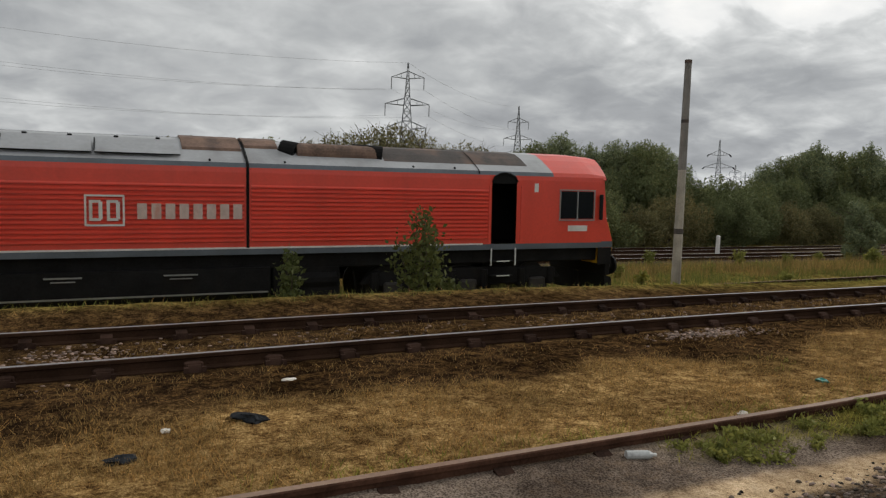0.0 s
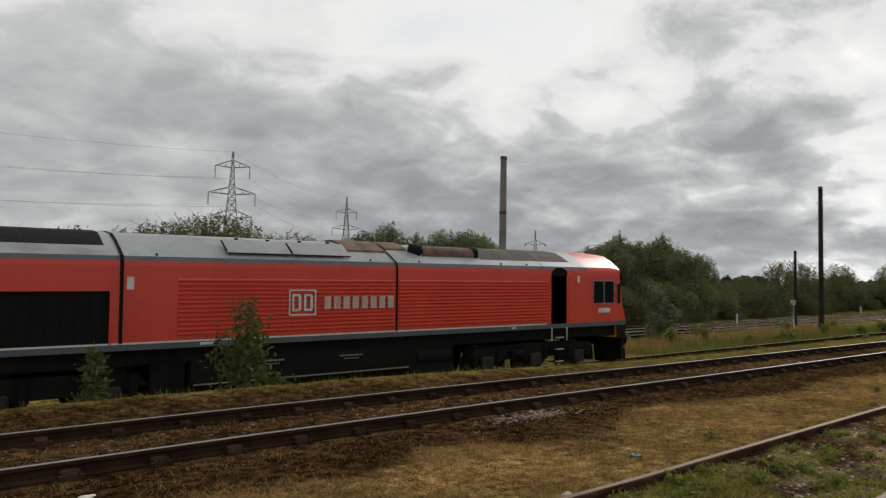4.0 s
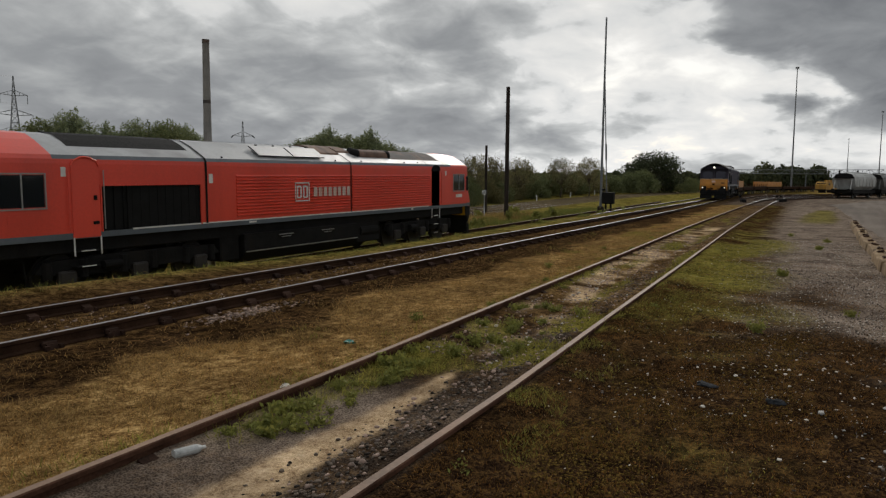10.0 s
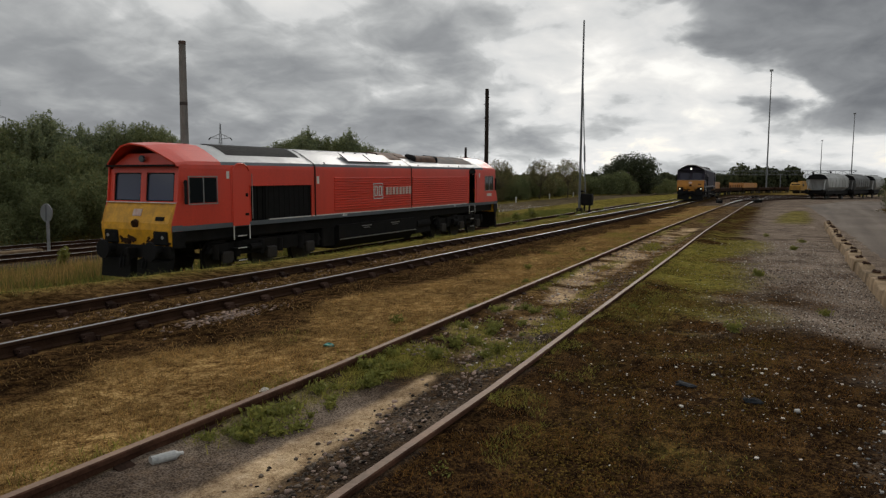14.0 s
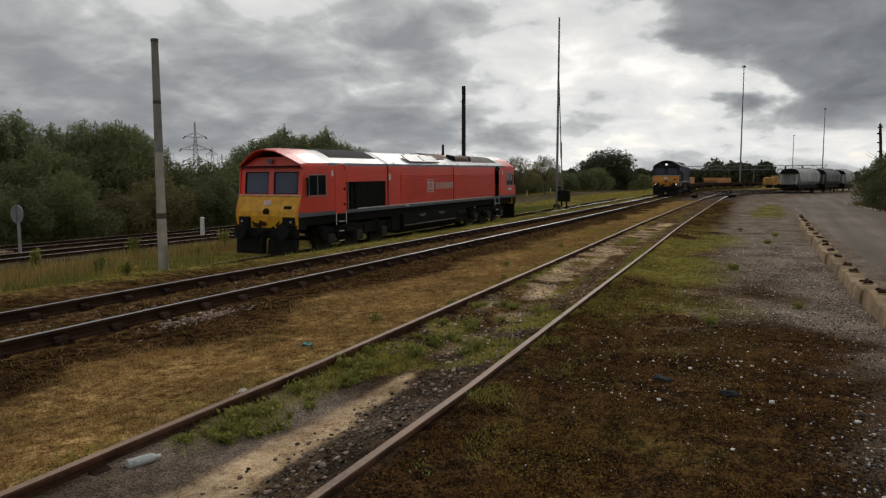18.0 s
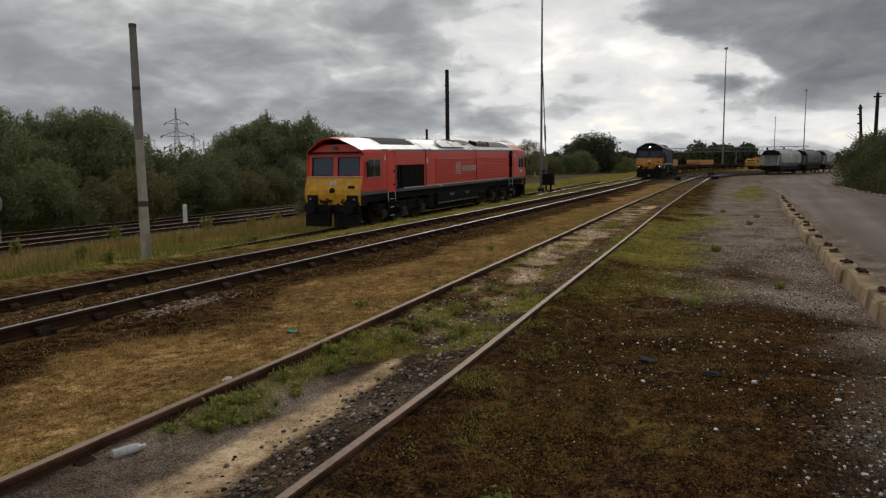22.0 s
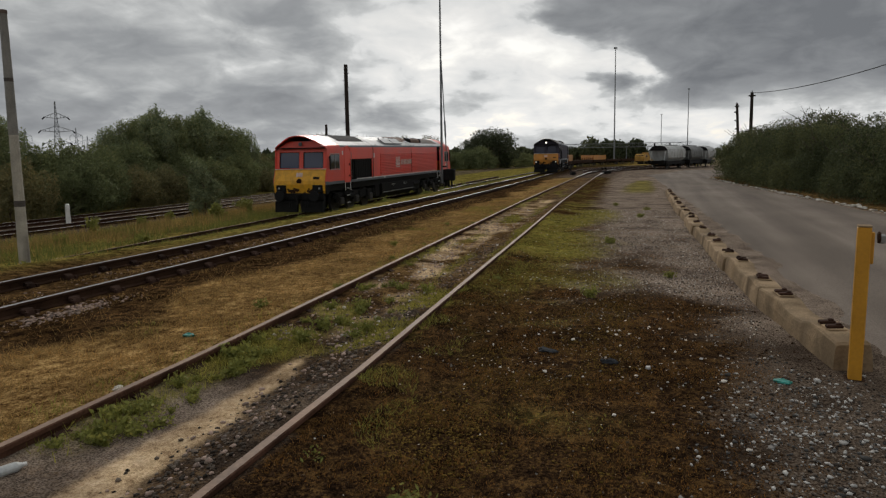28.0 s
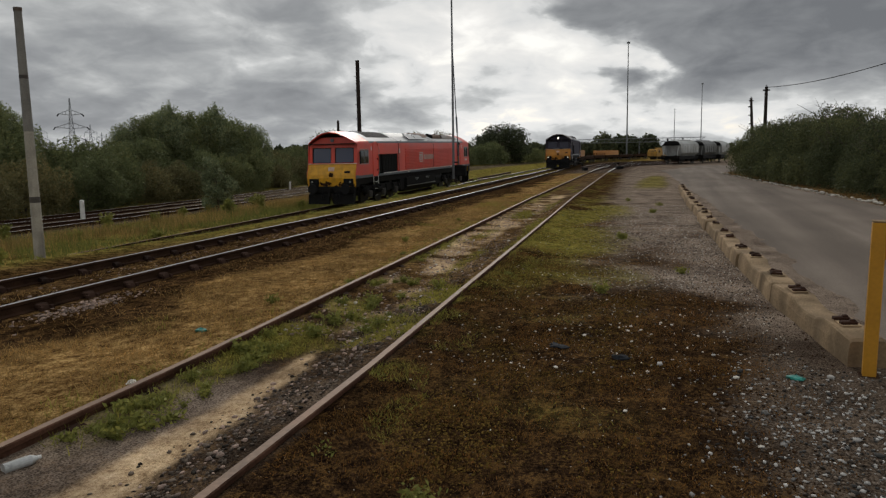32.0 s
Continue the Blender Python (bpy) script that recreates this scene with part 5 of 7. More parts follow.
part("strut", C(((-1.3, -0.7, -0.1), (0, 0, 0.75), 0.035, 0.035, 6)), M_GALV, e)
hd = part("head", B((-0.05, 0, 1.85, 0.16, 0.30, 0.30, 0.03)), M_GALV, e)
part("lamp", C(((-0.14, 0.07, 1.92), (-0.10, 0.07, 1.92), 0.06, 0.06, 10)), M_WHITE, hd)
part("lamp", C(((-0.14, -0.07, 1.72), (-0.10, -0.07, 1.72), 0.06, 0.06, 10)), M_WHITE, hd)
e = empty("round_sign", pose(17.65, 27.0, -1.1, 0, 0, 2))
tagged(e, "grey round sign seen from behind on a post", "sign")
part("post", C(((0, 0, -0.2), (0, 0, 1.9), 0.06, 0.06, 8)), M_GALV, e)
part("disc", C(((-0.05, 0, 1.55), (-0.02, 0, 1.55), 0.36, 0.36, 20)), M_GALV, e)
part("backing_strap", B((-0.06, 0, 1.55, 0.02, 0.08, 0.62)), M_GALVDARK, e)
e = empty("equipment_trough", pose(16.0, 26.3, -1.05, 0, 0, 2))
tagged(e, "pale concrete trough lid beside the far track", "trough")
part("lid", B((0, 0, 0.12, 1.6, 0.5, 0.12, 0.02)), M_CONC, e)
part("wall", B((0, -0.2, 0.03, 1.6, 0.08, 0.2), (0, 0.2, 0.03, 1.6, 0.08, 0.2)), M_CONC, e)


# ---- far tracks and point levers ----
def y_far(x):
    return 24.9 + 0.012 * x


track("railway_track", "far track on dark ballast below the bushes", y_far, lambda x: float(np.interp(x, [0, 30, 45, 90], [-0.98, -0.92, -0.85, -0.3])), -40, 120, M_RAILTOP_F)
track("railway_track", "second far track on dark ballast below the bushes", lambda x: y_far(x) + 3.4, lambda x: float(np.interp(x, [0, 30, 45, 90], [-0.98, -0.92, -0.85, -0.3])), -40, 120, M_RAILTOP_F)
track("railway_track", "track that leaves the running line at a turnout", lambda x: y_main(x) + float(np.interp(x, [37, 50, 65, 80, 100], [1.55, 1.5, 1.35, 1.2, 1.2])), lambda x: float(np.interp(x, [37, 46], [0.03, 0.10])), 37, 100, M_RAILTOP_S)


track("railway_track", "yard track that curves away from the siding", y_siding, lambda x: float(np.interp(x, [60, 80], [0.105, 0.16])), 60, 128, M_RAILTOP_F, side=M_RAIL)
track("railway_track", "yard track that curves towards the wagons", lambda x: float(np.interp(x, [60, 66, 72, 77, 82, 87, 92, 96, 100, 106], [6.04, 6.3, 6.44, 6.4, 6.15, 5.5, 4.4, 3.1, 1.5, -1.6])), lambda x: float(np.interp(x, [60, 80], [0.100, 0.155])), 60, 110, M_RAILTOP_F, side=M_RAIL)
track("railway_track", "outer yard track curving beyond the wagons", lambda x: float(np.interp(x, [82, 96, 105, 114, 122, 128, 134], [9.4, 9.3, 8.5, 7.4, 6.0, 3.6, 0.4])), lambda x: 0.16, 82, 134, M_RAILTOP_F, side=M_RAIL)
for x, y in ((70.5, 8.4), (74.0, 5.6), (75.6, 5.4)):
    e = empty("point_lever", pose(x, y, 0, 0, 0, 25))
    tagged(e, "black point lever box beside the turnout", "point lever", "levers at the turnouts")
    part("box", B((0, 0, 0.15, 0.7, 0.4, 0.3, 0.04)), M_BLACK, e)
    part("lever", C(((0, 0, 0.2), (0.5, 0.1, 0.55), 0.03, 0.025, 6)), M_BLACK, e)
    part("weight", C(((0.45, 0.1, 0.5), (0.6, 0.1, 0.6), 0.1, 0.1, 10)), M_BLACK, e)


# ---- the far train ----
# its pale grey roof colour stands in for sky glint along the edge
blue_loco, _w = locomotive("locomotive", "standing diesel locomotive, dark blue with orange nose and lit headlights", pose(75.4 + 10.97, 11.82 + 0.82, 0.0, 0, 0, 4.3), M_BLUE, M_ROOF, M_SOOT, M_ORANGE, ribs=False, lit=True, screen=M_DARKSCREEN)


def flat_wagon(i, m, side):
    e = empty("flat_wagon", m)
    tagged(e, "flat wagon with rusty deck and yellow side panels" if side else "low rusty flat wagon", "wagon", "wagons behind the blue locomotive")
    part("deck", B((0, 0, 1.05, 13.0, 2.5, 0.22, 0.02)), M_RAIL, e)
    part("sole_bar", B((0, -1.2, 0.85, 12.6, 0.1, 0.3), (0, 1.2, 0.85, 12.6, 0.1, 0.3)), M_RAIL, e)
    if side:
        for k in range(5):
            part("side_panel", B((-5.2 + 2.6 * k, -1.2, 1.62, 2.5, 0.08, 0.9, 0.02)), M_ORANGE, e)
            part("side_panel", B((-5.2 + 2.6 * k, 1.2, 1.62, 2.5, 0.08, 0.9, 0.02)), M_ORANGE, e)
    else:
        for k in range(6):
            part("stake", B((-6.0 + 2.4 * k, -1.2, 1.35, 0.12, 0.1, 0.5)), M_RAIL, e)
    for s in (-1, 1):
        bg = part("bogie", B((s * 4.6, 0, 0.62, 2.4, 2.0, 0.3, 0.04)), M_BLACK, e)
        for k in (-0.9, 0.9):
            part("wheelset", C(((s * 4.6 + k, -0.82, 0.46), (s * 4.6 + k, -0.7, 0.46), 0.46, 0.46, 16), ((s * 4.6 + k, 0.7, 0.46), (s * 4.6 + k, 0.82, 0.46), 0.46, 0.46, 16), ((s * 4.6 + k, -0.75, 0.46), (s * 4.6 + k, 0.75, 0.46), 0.08, 0.08, 8)), M_WHEEL, bg)
    part("buffer", C(((-6.9, -0.87, 0.95), (-6.5, -0.87, 0.95), 0.2, 0.12, 12)), M_BLACK, e)
    part("buffer", C(((-6.9, 0.87, 0.95), (-6.5, 0.87, 0.95), 0.2, 0.12, 12)), M_BLACK, e)
    return e


wx, wy, wa = 105.4, 14.2, 3.6
for i in range(6):
    flat_wagon(i, pose(wx, wy, 0.0, 0, 0, wa), i in (0, 3))
    nx_a = wa - 3.2
    wx += 13.9 * math.cos(radians((wa + nx_a) / 2))
    wy += 13.9 * math.sin(radians((wa + nx_a) / 2))
    wa = nx_a
e = empty("track_machine", pose(165.5, 4.0, 0.0, 0, 0, -16) @ Matrix.Diagonal((0.8, 0.8, 0.72, 1)))
tagged(e, "yellow track maintenance machine with a dark cab window", "track machine")
part("body", P([(-4.5, 0.9), (4.5, 0.9), (4.5, 2.6), (3.2, 3.1), (-3.4, 3.1), (-4.5, 2.2)], "y", -1.3, 1.3), M_DULLYEL, e)
part("cab_window", B((-3.9, 0, 2.35, 0.7, 2.0, 0.6, 0.05), (-2.4, -1.31, 2.35, 1.2, 0.05, 0.6)), M_GLASS, e)
part("frame", B((0, 0, 0.8, 9.4, 2.3, 0.3)), M_BLACK, e)
part("jib", B((1.0, 0, 3.3, 5.0, 0.5, 0.4, 0.05)), M_DULLYEL, e)
for s in (-1, 1):
    part("wheelset", C(((s * 3.2, -0.82, 0.45), (s * 3.2, 0.82, 0.45), 0.45, 0.45, 16)), M_WHEEL, e)


def hopper(m, kind):
    e = empty("hopper_wagon", m)
    tagged(e, {"grey": "silver grey covered hopper wagon with sloping ends", "dark": "dark grimy covered hopper wagon"}[kind], "wagon", "line of wagons beside the road")
    mm = {"grey": M_HOPPER, "dark": M_HOPDARK}[kind]
    sec = [(-1.28, 1.45), (-1.32, 2.10), (-1.22, 2.55), (-0.85, 2.88), (-0.3, 3.02), (0.3, 3.02), (0.85, 2.88), (1.22, 2.55), (1.32, 2.10), (1.28, 1.45), (0.7, 0.95), (-0.7, 0.95)]
    part("body", P(sec, "x", -2.7, 3.9), mm, e)
    # the end slopes in below a dark lip
    bm = bmesh.new()
    n = len(sec)
    va = [bm.verts.new((-2.7, y, z)) for y, z in sec]
    vb = [bm.verts.new((-3.9 + 0.85 * max(0.0, (2.1 - z) / 1.15), y * 0.94, z - 0.04)) for y, z in sec]
    bm.faces.new(vb[::-1])
    for i in range(n):
        bm.faces.new((va[i], vb[i], vb[(i + 1) % n], va[(i + 1) % n]))
    part("sloping_end", bm, mm, e)
    part("end_lip", P([(-1.18, 2.36), (-0.85, 2.84), (-0.3, 2.98), (0.3, 2.98), (0.85, 2.84), (1.18, 2.36)], "x", -3.94, -3.86), M_BLACK, e, "black upper end")
    for k in range(6):
        for y in (-1, 1):
            part("rib", B((-2.5 + k * 1.22, y * 1.33, 1.85, 0.09, 0.07, 0.85)), mm, e)
    part("top_hatch", B((0.6, 0, 3.05, 5.4, 0.9, 0.12, 0.03)), mm, e)
    part("end_platform", B((-4.1, 0, 1.02, 0.8, 2.3, 0.10)), M_BLACK, e)
    for y in (-0.9, 0.9):
        part("end_brace", C(((-4.4, y, 1.0), (-3.9, y, 2.2), 0.05, 0.05, 6)), mm, e)
    part("frame", B((0, 0, 0.80, 8.6, 2.3, 0.42, 0.03)), M_BLACK, e)
    for x in (-1.1, 1.1):
        part("discharge_chute", B((x, 0, 0.62, 1.1, 1.6, 0.5, 0.05)), M_BLACK, e)
    for s in (-2.9, 2.9):
        part("wheelset", C(((s, -0.82, 0.46), (s, -0.7, 0.46), 0.46, 0.46, 16), ((s, 0.7, 0.46), (s, 0.82, 0.46), 0.46, 0.46, 16), ((s, -0.75, 0.46), (s, 0.75, 0.46), 0.08, 0.08, 8)), M_WHEEL, e)
        for y in (-1.0, 1.0):
            part("axle_guard", B((s, y, 0.62, 1.1, 0.12, 0.5, 0.05)), M_BLACK, e)
    for y in (-0.87, 0.87):
        part("buffer", C(((-4.8, y, 0.95), (-4.3, y, 0.95), 0.22, 0.14, 12)), M_BLACK, e)
    return e


hx, hy, ha = 100.5, -0.5, -17.0
for kind in ("grey", "dark", "grey"):
    hopper(pose(hx, hy, 0.05, 0, 0, ha), kind)
    hx += 8.9 * math.cos(radians(ha - 2))
    hy += 8.9 * math.sin(radians(ha - 2))
    ha += 3.0

# ---- signal gantry ----
e = empty("signal_gantry", pose(262, 0, 0))
tagged(e, "long grey lattice signal gantry across the yard", "gantry")
ya, yb = 34.0, -9.2
for z in (5.0, 6.3):
    for x in (-0.5, 0.5):
        part("chord", C(((x, ya, z), (x, yb, z), 0.09, 0.09, 6)), M_GALVDARK, e)
nb = 22
for k in range(nb):
    y0, y1 = ya + (yb - ya) * k / nb, ya + (yb - ya) * (k + 1) / nb
    z0, z1 = (5.0, 6.3) if k % 2 else (6.3, 5.0)
    part("brace", C(((-0.5, y0, z0), (-0.5, y1, z1), 0.06, 0.06, 5), ((-0.5, y0, 5.0), (-0.5, y0, 6.3), 0.06, 0.06, 5)), M_GALVDARK, e)
for y in (ya, 12.5, yb):
    part("leg", C(((0, y, -0.5), (0, y, 5.0), 0.16, 0.14, 8)), M_GALVDARK, e)
for y in (3.0, -2.0):
    part("signal_head", B((-0.7, y, 5.6, 0.3, 0.5, 1.0, 0.05)), M_BLACK, e)


# ---- pylons and power lines ----
def pylon_mesh(h, w, arms, tension):
    """Lattice tower: four legs, bracing, three pairs of arms with hanging insulators. Returns parts as bmeshes."""
    out = []
    def width(z):
        k = min(z / h, 1.0)
        return w * (1 - k) ** 1.25 + 0.35
    levels = [h * k for k in (0, .12, .23, .33, .42, .50, .57, .64, .70, .76, .82, .88, .94, 1.0)]
    legs = brace = bmesh.new()
    r = 0.16
    for z0, z1 in zip(levels, levels[1:]):
        a, b = width(z0) / 2, width(z1) / 2
        for sx, sy in ((-1, -1), (-1, 1), (1, 1), (1, -1)):
            add_cyl(legs, (sx * a, sy * a, z0), (sx * b, sy * b, z1), r, r, 4, False)
        for (p, q) in (((-1, -1), (1, -1)), ((1, -1), (1, 1)), ((1, 1), (-1, 1)), ((-1, 1), (-1, -1))):
            add_cyl(brace, (p[0] * a, p[1] * a, z0), (q[0] * b, q[1] * b, z1), r * .5, r * .5, 4, False)
            add_cyl(brace, (q[0] * a, q[1] * a, z0), (p[0] * b, p[1] * b, z1), r * .5, r * .5, 4, False)
            add_cyl(brace, (p[0] * b, p[1] * b, z1), (q[0] * b, q[1] * b, z1), r * .5, r * .5, 4, False)
    out += [("lattice", legs)]
    ends = []
    for z, half in arms:
        for s in (-1, 1):
            bm = bmesh.new()
            b = width(z) / 2
            for y in (-b, b):
                add_cyl(bm, (s * b, y, z), (s * half, 0, z + 0.5), r * .7, r * .6, 4, False)
                add_cyl(bm, (s * b, y, z + 2.4), (s * half, 0, z + 0.5), r * .6, r * .6, 4, False)
            for k in (0.35, 0.65):
                add_cyl(bm, (s * (b + (half - b) * k), 0, z + 0.3), (s * (b + (half - b) * k), 0, z + 2.4 * (1 - k) + .5 * k), r * .5, r * .5, 4, False)
            out.append(("crossarm", bm))
            ins = bmesh.new()
            if tension:
                for y in (-0.9, 0.9):
                    add_cyl(ins, (s * half, 0, z + 0.5), (s * (half + 0.9), y, z - 0.5), 0.32, 0.26, 6)
            else:
                add_cyl(ins, (s * half, 0, z + 0.5), (s * half, 0, z - 3.6), 0.16, 0.16, 5)
            out.append(("insulator", ins))
            ends.append((s * half, z - 3.6))
    ends.append((0, h))
    return out, ends


def pylon(x, y, zb, h, w, arms, yaw, label, tension=False):
    e = empty("pylon", pose(x, y, zb, 0, 0, yaw))
    tagged(e, label, "pylon", "pylons of the power line")
    ps, ends = pylon_mesh(h, w, arms, tension)
    for nm, bm in ps:
        part(nm, bm, M_RUBBER if tension and nm == "insulator" else M_GALVDARK, e)
    m = pose(x, y, zb, 0, 0, yaw)
    return [m @ Vector((a, 0, z)) for a, z in ends]


ARMS = [(23.5, 6.6), (31.5, 7.6), (40.6, 5.6)]
ARMS_SMALL = [(12.2, 5.4), (18.0, 6.6), (24.2, 4.7)]
ARMS_FAR = [(13.0, 4.6), (19.0, 5.6), (24.5, 4.4)]
# yaw puts the arms across the line of the wires
pa = pylon(90, 234, -1, 46.0, 8.0, ARMS, -45 + 22, "tall grey lattice pylon carrying power lines")
pb = pylon(197, 343, -1, 49.5, 8.0, ARMS, -45 + 22, "distant grey lattice pylon carrying power lines")
pylon(270.4, 270.6, -1, 31.8, 4.6, ARMS_SMALL, -45, "distant lattice pylon with dark insulators on short arms", True)
pylon(437, 468, -1, 29.5, 6, ARMS_FAR, -45, "far hazy lattice pylon")
pylon(455, 437, -1, 30.8, 6, ARMS_FAR, -45, "far hazy lattice pylon")
pylon(560, 525, -1, 29.5, 6, ARMS_FAR, -45, "far hazy lattice pylon")
off = [Vector((-230, -40, 2.0)) + p for p in pa]
for k, (p, q, o) in enumerate(zip(pa, pb, off)):
    cable("power_line", "thin power line between pylons", p, q, 4.0, 0.035, 10)
    cable("power_line", "thin power line between pylons", o, p, 7.0, 0.03, 14)

# ---- vegetation ----
def leaf_quads(rng, centres, size, spread=0.45, up=0.25, aspect=1.7):
    """Small bent leaves, each an island of its own, as arrays of vertices and faces."""
    n = len(centres)
    d = rng.normal(size=(n, 3))
    d[:, 2] = np.abs(d[:, 2]) * up + d[:, 2] * (1 - up)
    d /= np.linalg.norm(d, axis=1)[:, None]
    t = np.cross(d, rng.normal(size=(n, 3)))
    t /= np.linalg.norm(t, axis=1)[:, None] + 1e-9
    b = np.cross(d, t)
    s = size * (1 + spread * rng.uniform(-1, 1, size=n))[:, None]
    c = np.asarray(centres)
    v = np.empty((n, 4, 3))
    v[:, 0] = c - t * s * aspect * 0.5
    v[:, 1] = c + b * s * 0.5 + d * s * 0.12
    v[:, 2] = c + t * s * aspect * 0.5
    v[:, 3] = c - b * s * 0.5 + d * s * 0.12
    return v


def leaf_tris(rng, centres, size, spread=0.45, up=0.25):
    """Pointed leaves of three corners, for crowns seen from afar."""
    return np.ascontiguousarray(leaf_quads(rng, centres, size, spread, up, 1.6)[:, :3])


def fast_mesh(name, v, mat_, parent=None, label=""):
    """v: (n, k, 3) separate polygons of k corners."""
    n, k = v.shape[:2]
    me = bpy.data.meshes.new(name)
    me.vertices.add(n * k)
    me.vertices.foreach_set("co", v.reshape(-1).astype(np.float32))
    me.loops.add(n * k)
    me.loops.foreach_set("vertex_index", np.arange(n * k, dtype=np.int32))
    me.polygons.add(n)
    me.polygons.foreach_set("loop_start", np.arange(0, n * k, k, dtype=np.int32))
    me.materials.append(mat_)
    me.update(calc_edges=True)
    ob = new(name, me)
    if parent is not None:
        ob.parent = parent
    if label:
        ob["label"] = label
    return ob


def blobs_fill(rng, blobs, n, shell=0.55):
    """Points inside a set of ellipsoids, more of them near the skin."""
    vol = np.array([b[3] * b[4] for b in blobs])
    pick = rng.choice(len(blobs), size=n, p=vol / vol.sum())
    d = rng.normal(size=(n, 3))
    d /= np.linalg.norm(d, axis=1)[:, None]
    r = (shell + (1 - shell) * rng.uniform(0, 1, n) ** 0.6)[:, None]
    bl = np.array(blobs)[pick]
    rad = np.stack([bl[:, 3], bl[:, 3], bl[:, 4]], 1)
    jit = 1 + 0.22 * np.sin(d[:, :1] * 9 + bl[:, :1] * 3) * np.cos(d[:, 1:2] * 8 + bl[:, 1:2] * 5)
    return bl[:, :3] + d * r * rad * jit


def plant(name, label, cat, seed, h, w, n_blob, n_leaf, leaf, m_leaf, trunk_r, crown_from=0.25, group="", twigs=0, m=None):
    rng = np.random.default_rng(seed)
    e = empty(name, m)
    tagged(e, label, cat, group)
    blobs = []
    for i in range(n_blob):
        k = (i + 0.5) / n_blob
        z = h * (crown_from + (0.92 - crown_from) * k)
        rr_ = w * 0.5 * (1.0 - 0.55 * max(0.0, (k - 0.45) / 0.55) ** 1.4) * rng.uniform(0.35, 0.85)
        a = rng.uniform(0, 6.28)
        s = w * rng.uniform(0.17, 0.27) * (1.1 - 0.4 * k)
        blobs.append((rr_ * math.cos(a), rr_ * math.sin(a), z, s, s * rng.uniform(0.75, 1.15)))
    blobs.append((0, 0, h * 0.55, w * 0.27, h * 0.28))
    if name == "tree":
        # upright shoots make the outline feathery
        for i in range(44):
            a, k = rng.uniform(0, 6.28), 0.46 * rng.random() ** 0.6
            blobs.append((w * k * math.cos(a), w * k * math.sin(a), h * (0.99 - 0.75 * k) * rng.uniform(0.90, 1.05), w * rng.uniform(0.030, 0.060), h * rng.uniform(0.07, 0.15)))
    # trunk and limbs
    bm = bmesh.new()
    add_cyl(bm, (0, 0, -0.2), (0.05 * w * rng.uniform(-1, 1), 0.05 * w * rng.uniform(-1, 1), h * 0.6), trunk_r, trunk_r * 0.45, 7)
    for b in blobs[:: max(1, n_blob // 9)]:
        add_cyl(bm, (0, 0, min(h * 0.3, b[2] * 0.6)), b[:3], trunk_r * 0.4, trunk_r * 0.12, 5)
    for i in range(twigs):
        limb = blobs[:: max(1, n_blob // 9)]
        b = limb[rng.integers(len(limb) // 2, len(limb))]
        p = Vector(b[:3])
        q = p + Vector((rng.normal() * 0.6, rng.normal() * 0.6, b[4] * rng.uniform(1.0, 1.5)))
        add_cyl(bm, p, q, 0.018, 0.006, 4)
    part("trunk", bm, M_BARK, e)
    pts = blobs_fill(rng, blobs, int(n_leaf * 1.9))
    pts = pts[pts[:, 2] > 0.02]
    fast_mesh("crown", leaf_tris(rng, pts, leaf * 0.95), m_leaf, e)
    return e


def scatter(protos, places, seed=1, smin=0.85, smax=1.2, first=True):
    """Puts copies of the first plants of their kinds at the places (x, y, z, scale)."""
    rg = random.Random(seed)
    used = set()
    for i, (x, y, z, s) in enumerate(places):
        p = protos[rg.randrange(len(protos))]
        m = pose(x, y, z, 0, 0, rg.uniform(0, 360))
        k = s * rg.uniform(smin, smax)
        if p.name in used:
            o = copy_thing(p, m)
        else:
            used.add(p.name)
            o = p
            o.matrix_basis = m
        o.scale = (k * rg.uniform(0.92, 1.08), k * rg.uniform(0.92, 1.08), k)
    for p in protos:
        if p.name not in used:
            p.matrix_basis = pose(places[0][0] + 3, places[0][1] + 3, places[0][2])


def polar(az, d):
    return d * math.cos(radians(az)), d * math.sin(radians(az))


# hawthorn and willow scrub along the far track
bush_a = plant("bush", "dense dark green scrub bush beyond the far track", "bush", 1, 3.6, 4.6, 16, 6500, 0.125, M_LEAF, 0.09, 0.12, "scrub beyond the far track")
bush_b = plant("bush", "dense olive green scrub bush beyond the far track", "bush", 2, 3.3, 5.0, 18, 6500, 0.125, M_LEAFO, 0.09, 0.10, "scrub beyond the far track")
bush_c = plant("bush", "dark green willow bush beyond the far track", "bush", 3, 3.9, 4.4, 16, 6500, 0.12, M_LEAF, 0.09, 0.12, "scrub beyond the far track")
rg = random.Random(4)
places = []
x = -14.0
while x < 128:
    yb_ = y_far(x) + 6.3 + 0.02 * max(x - 20, 0)
    places.append((x, yb_ + rg.uniform(-0.4, 0.8), -1.15 * (1 - sstep(50, 100, x)), 0.72 + 0.12 * rg.random() - 0.12 * sstep(38, 70, x)))
    places.append((x + 1.3, yb_ + 3.6 + rg.uniform(-0.8, 0.8), -1.1 * (1 - sstep(50, 100, x)), 0.95 + 0.2 * rg.random() - 0.30 * sstep(38, 70, x)))
    x += rg.uniform(2.4, 3.4)
scatter([bush_a, bush_b, bush_c], places, 2)

tree_a = plant("tree", "tall green willow tree above the scrub", "tree", 11, 7.6, 5.4, 26, 11000, 0.14, M_LEAF2, 0.16, 0.22, "trees above the scrub", 6)
tree_b = plant("tree", "tall dark green tree above the scrub", "tree", 12, 7.4, 5.8, 28, 11000, 0.14, M_LEAF, 0.17, 0.20, "trees above the scrub", 6)
wood = []
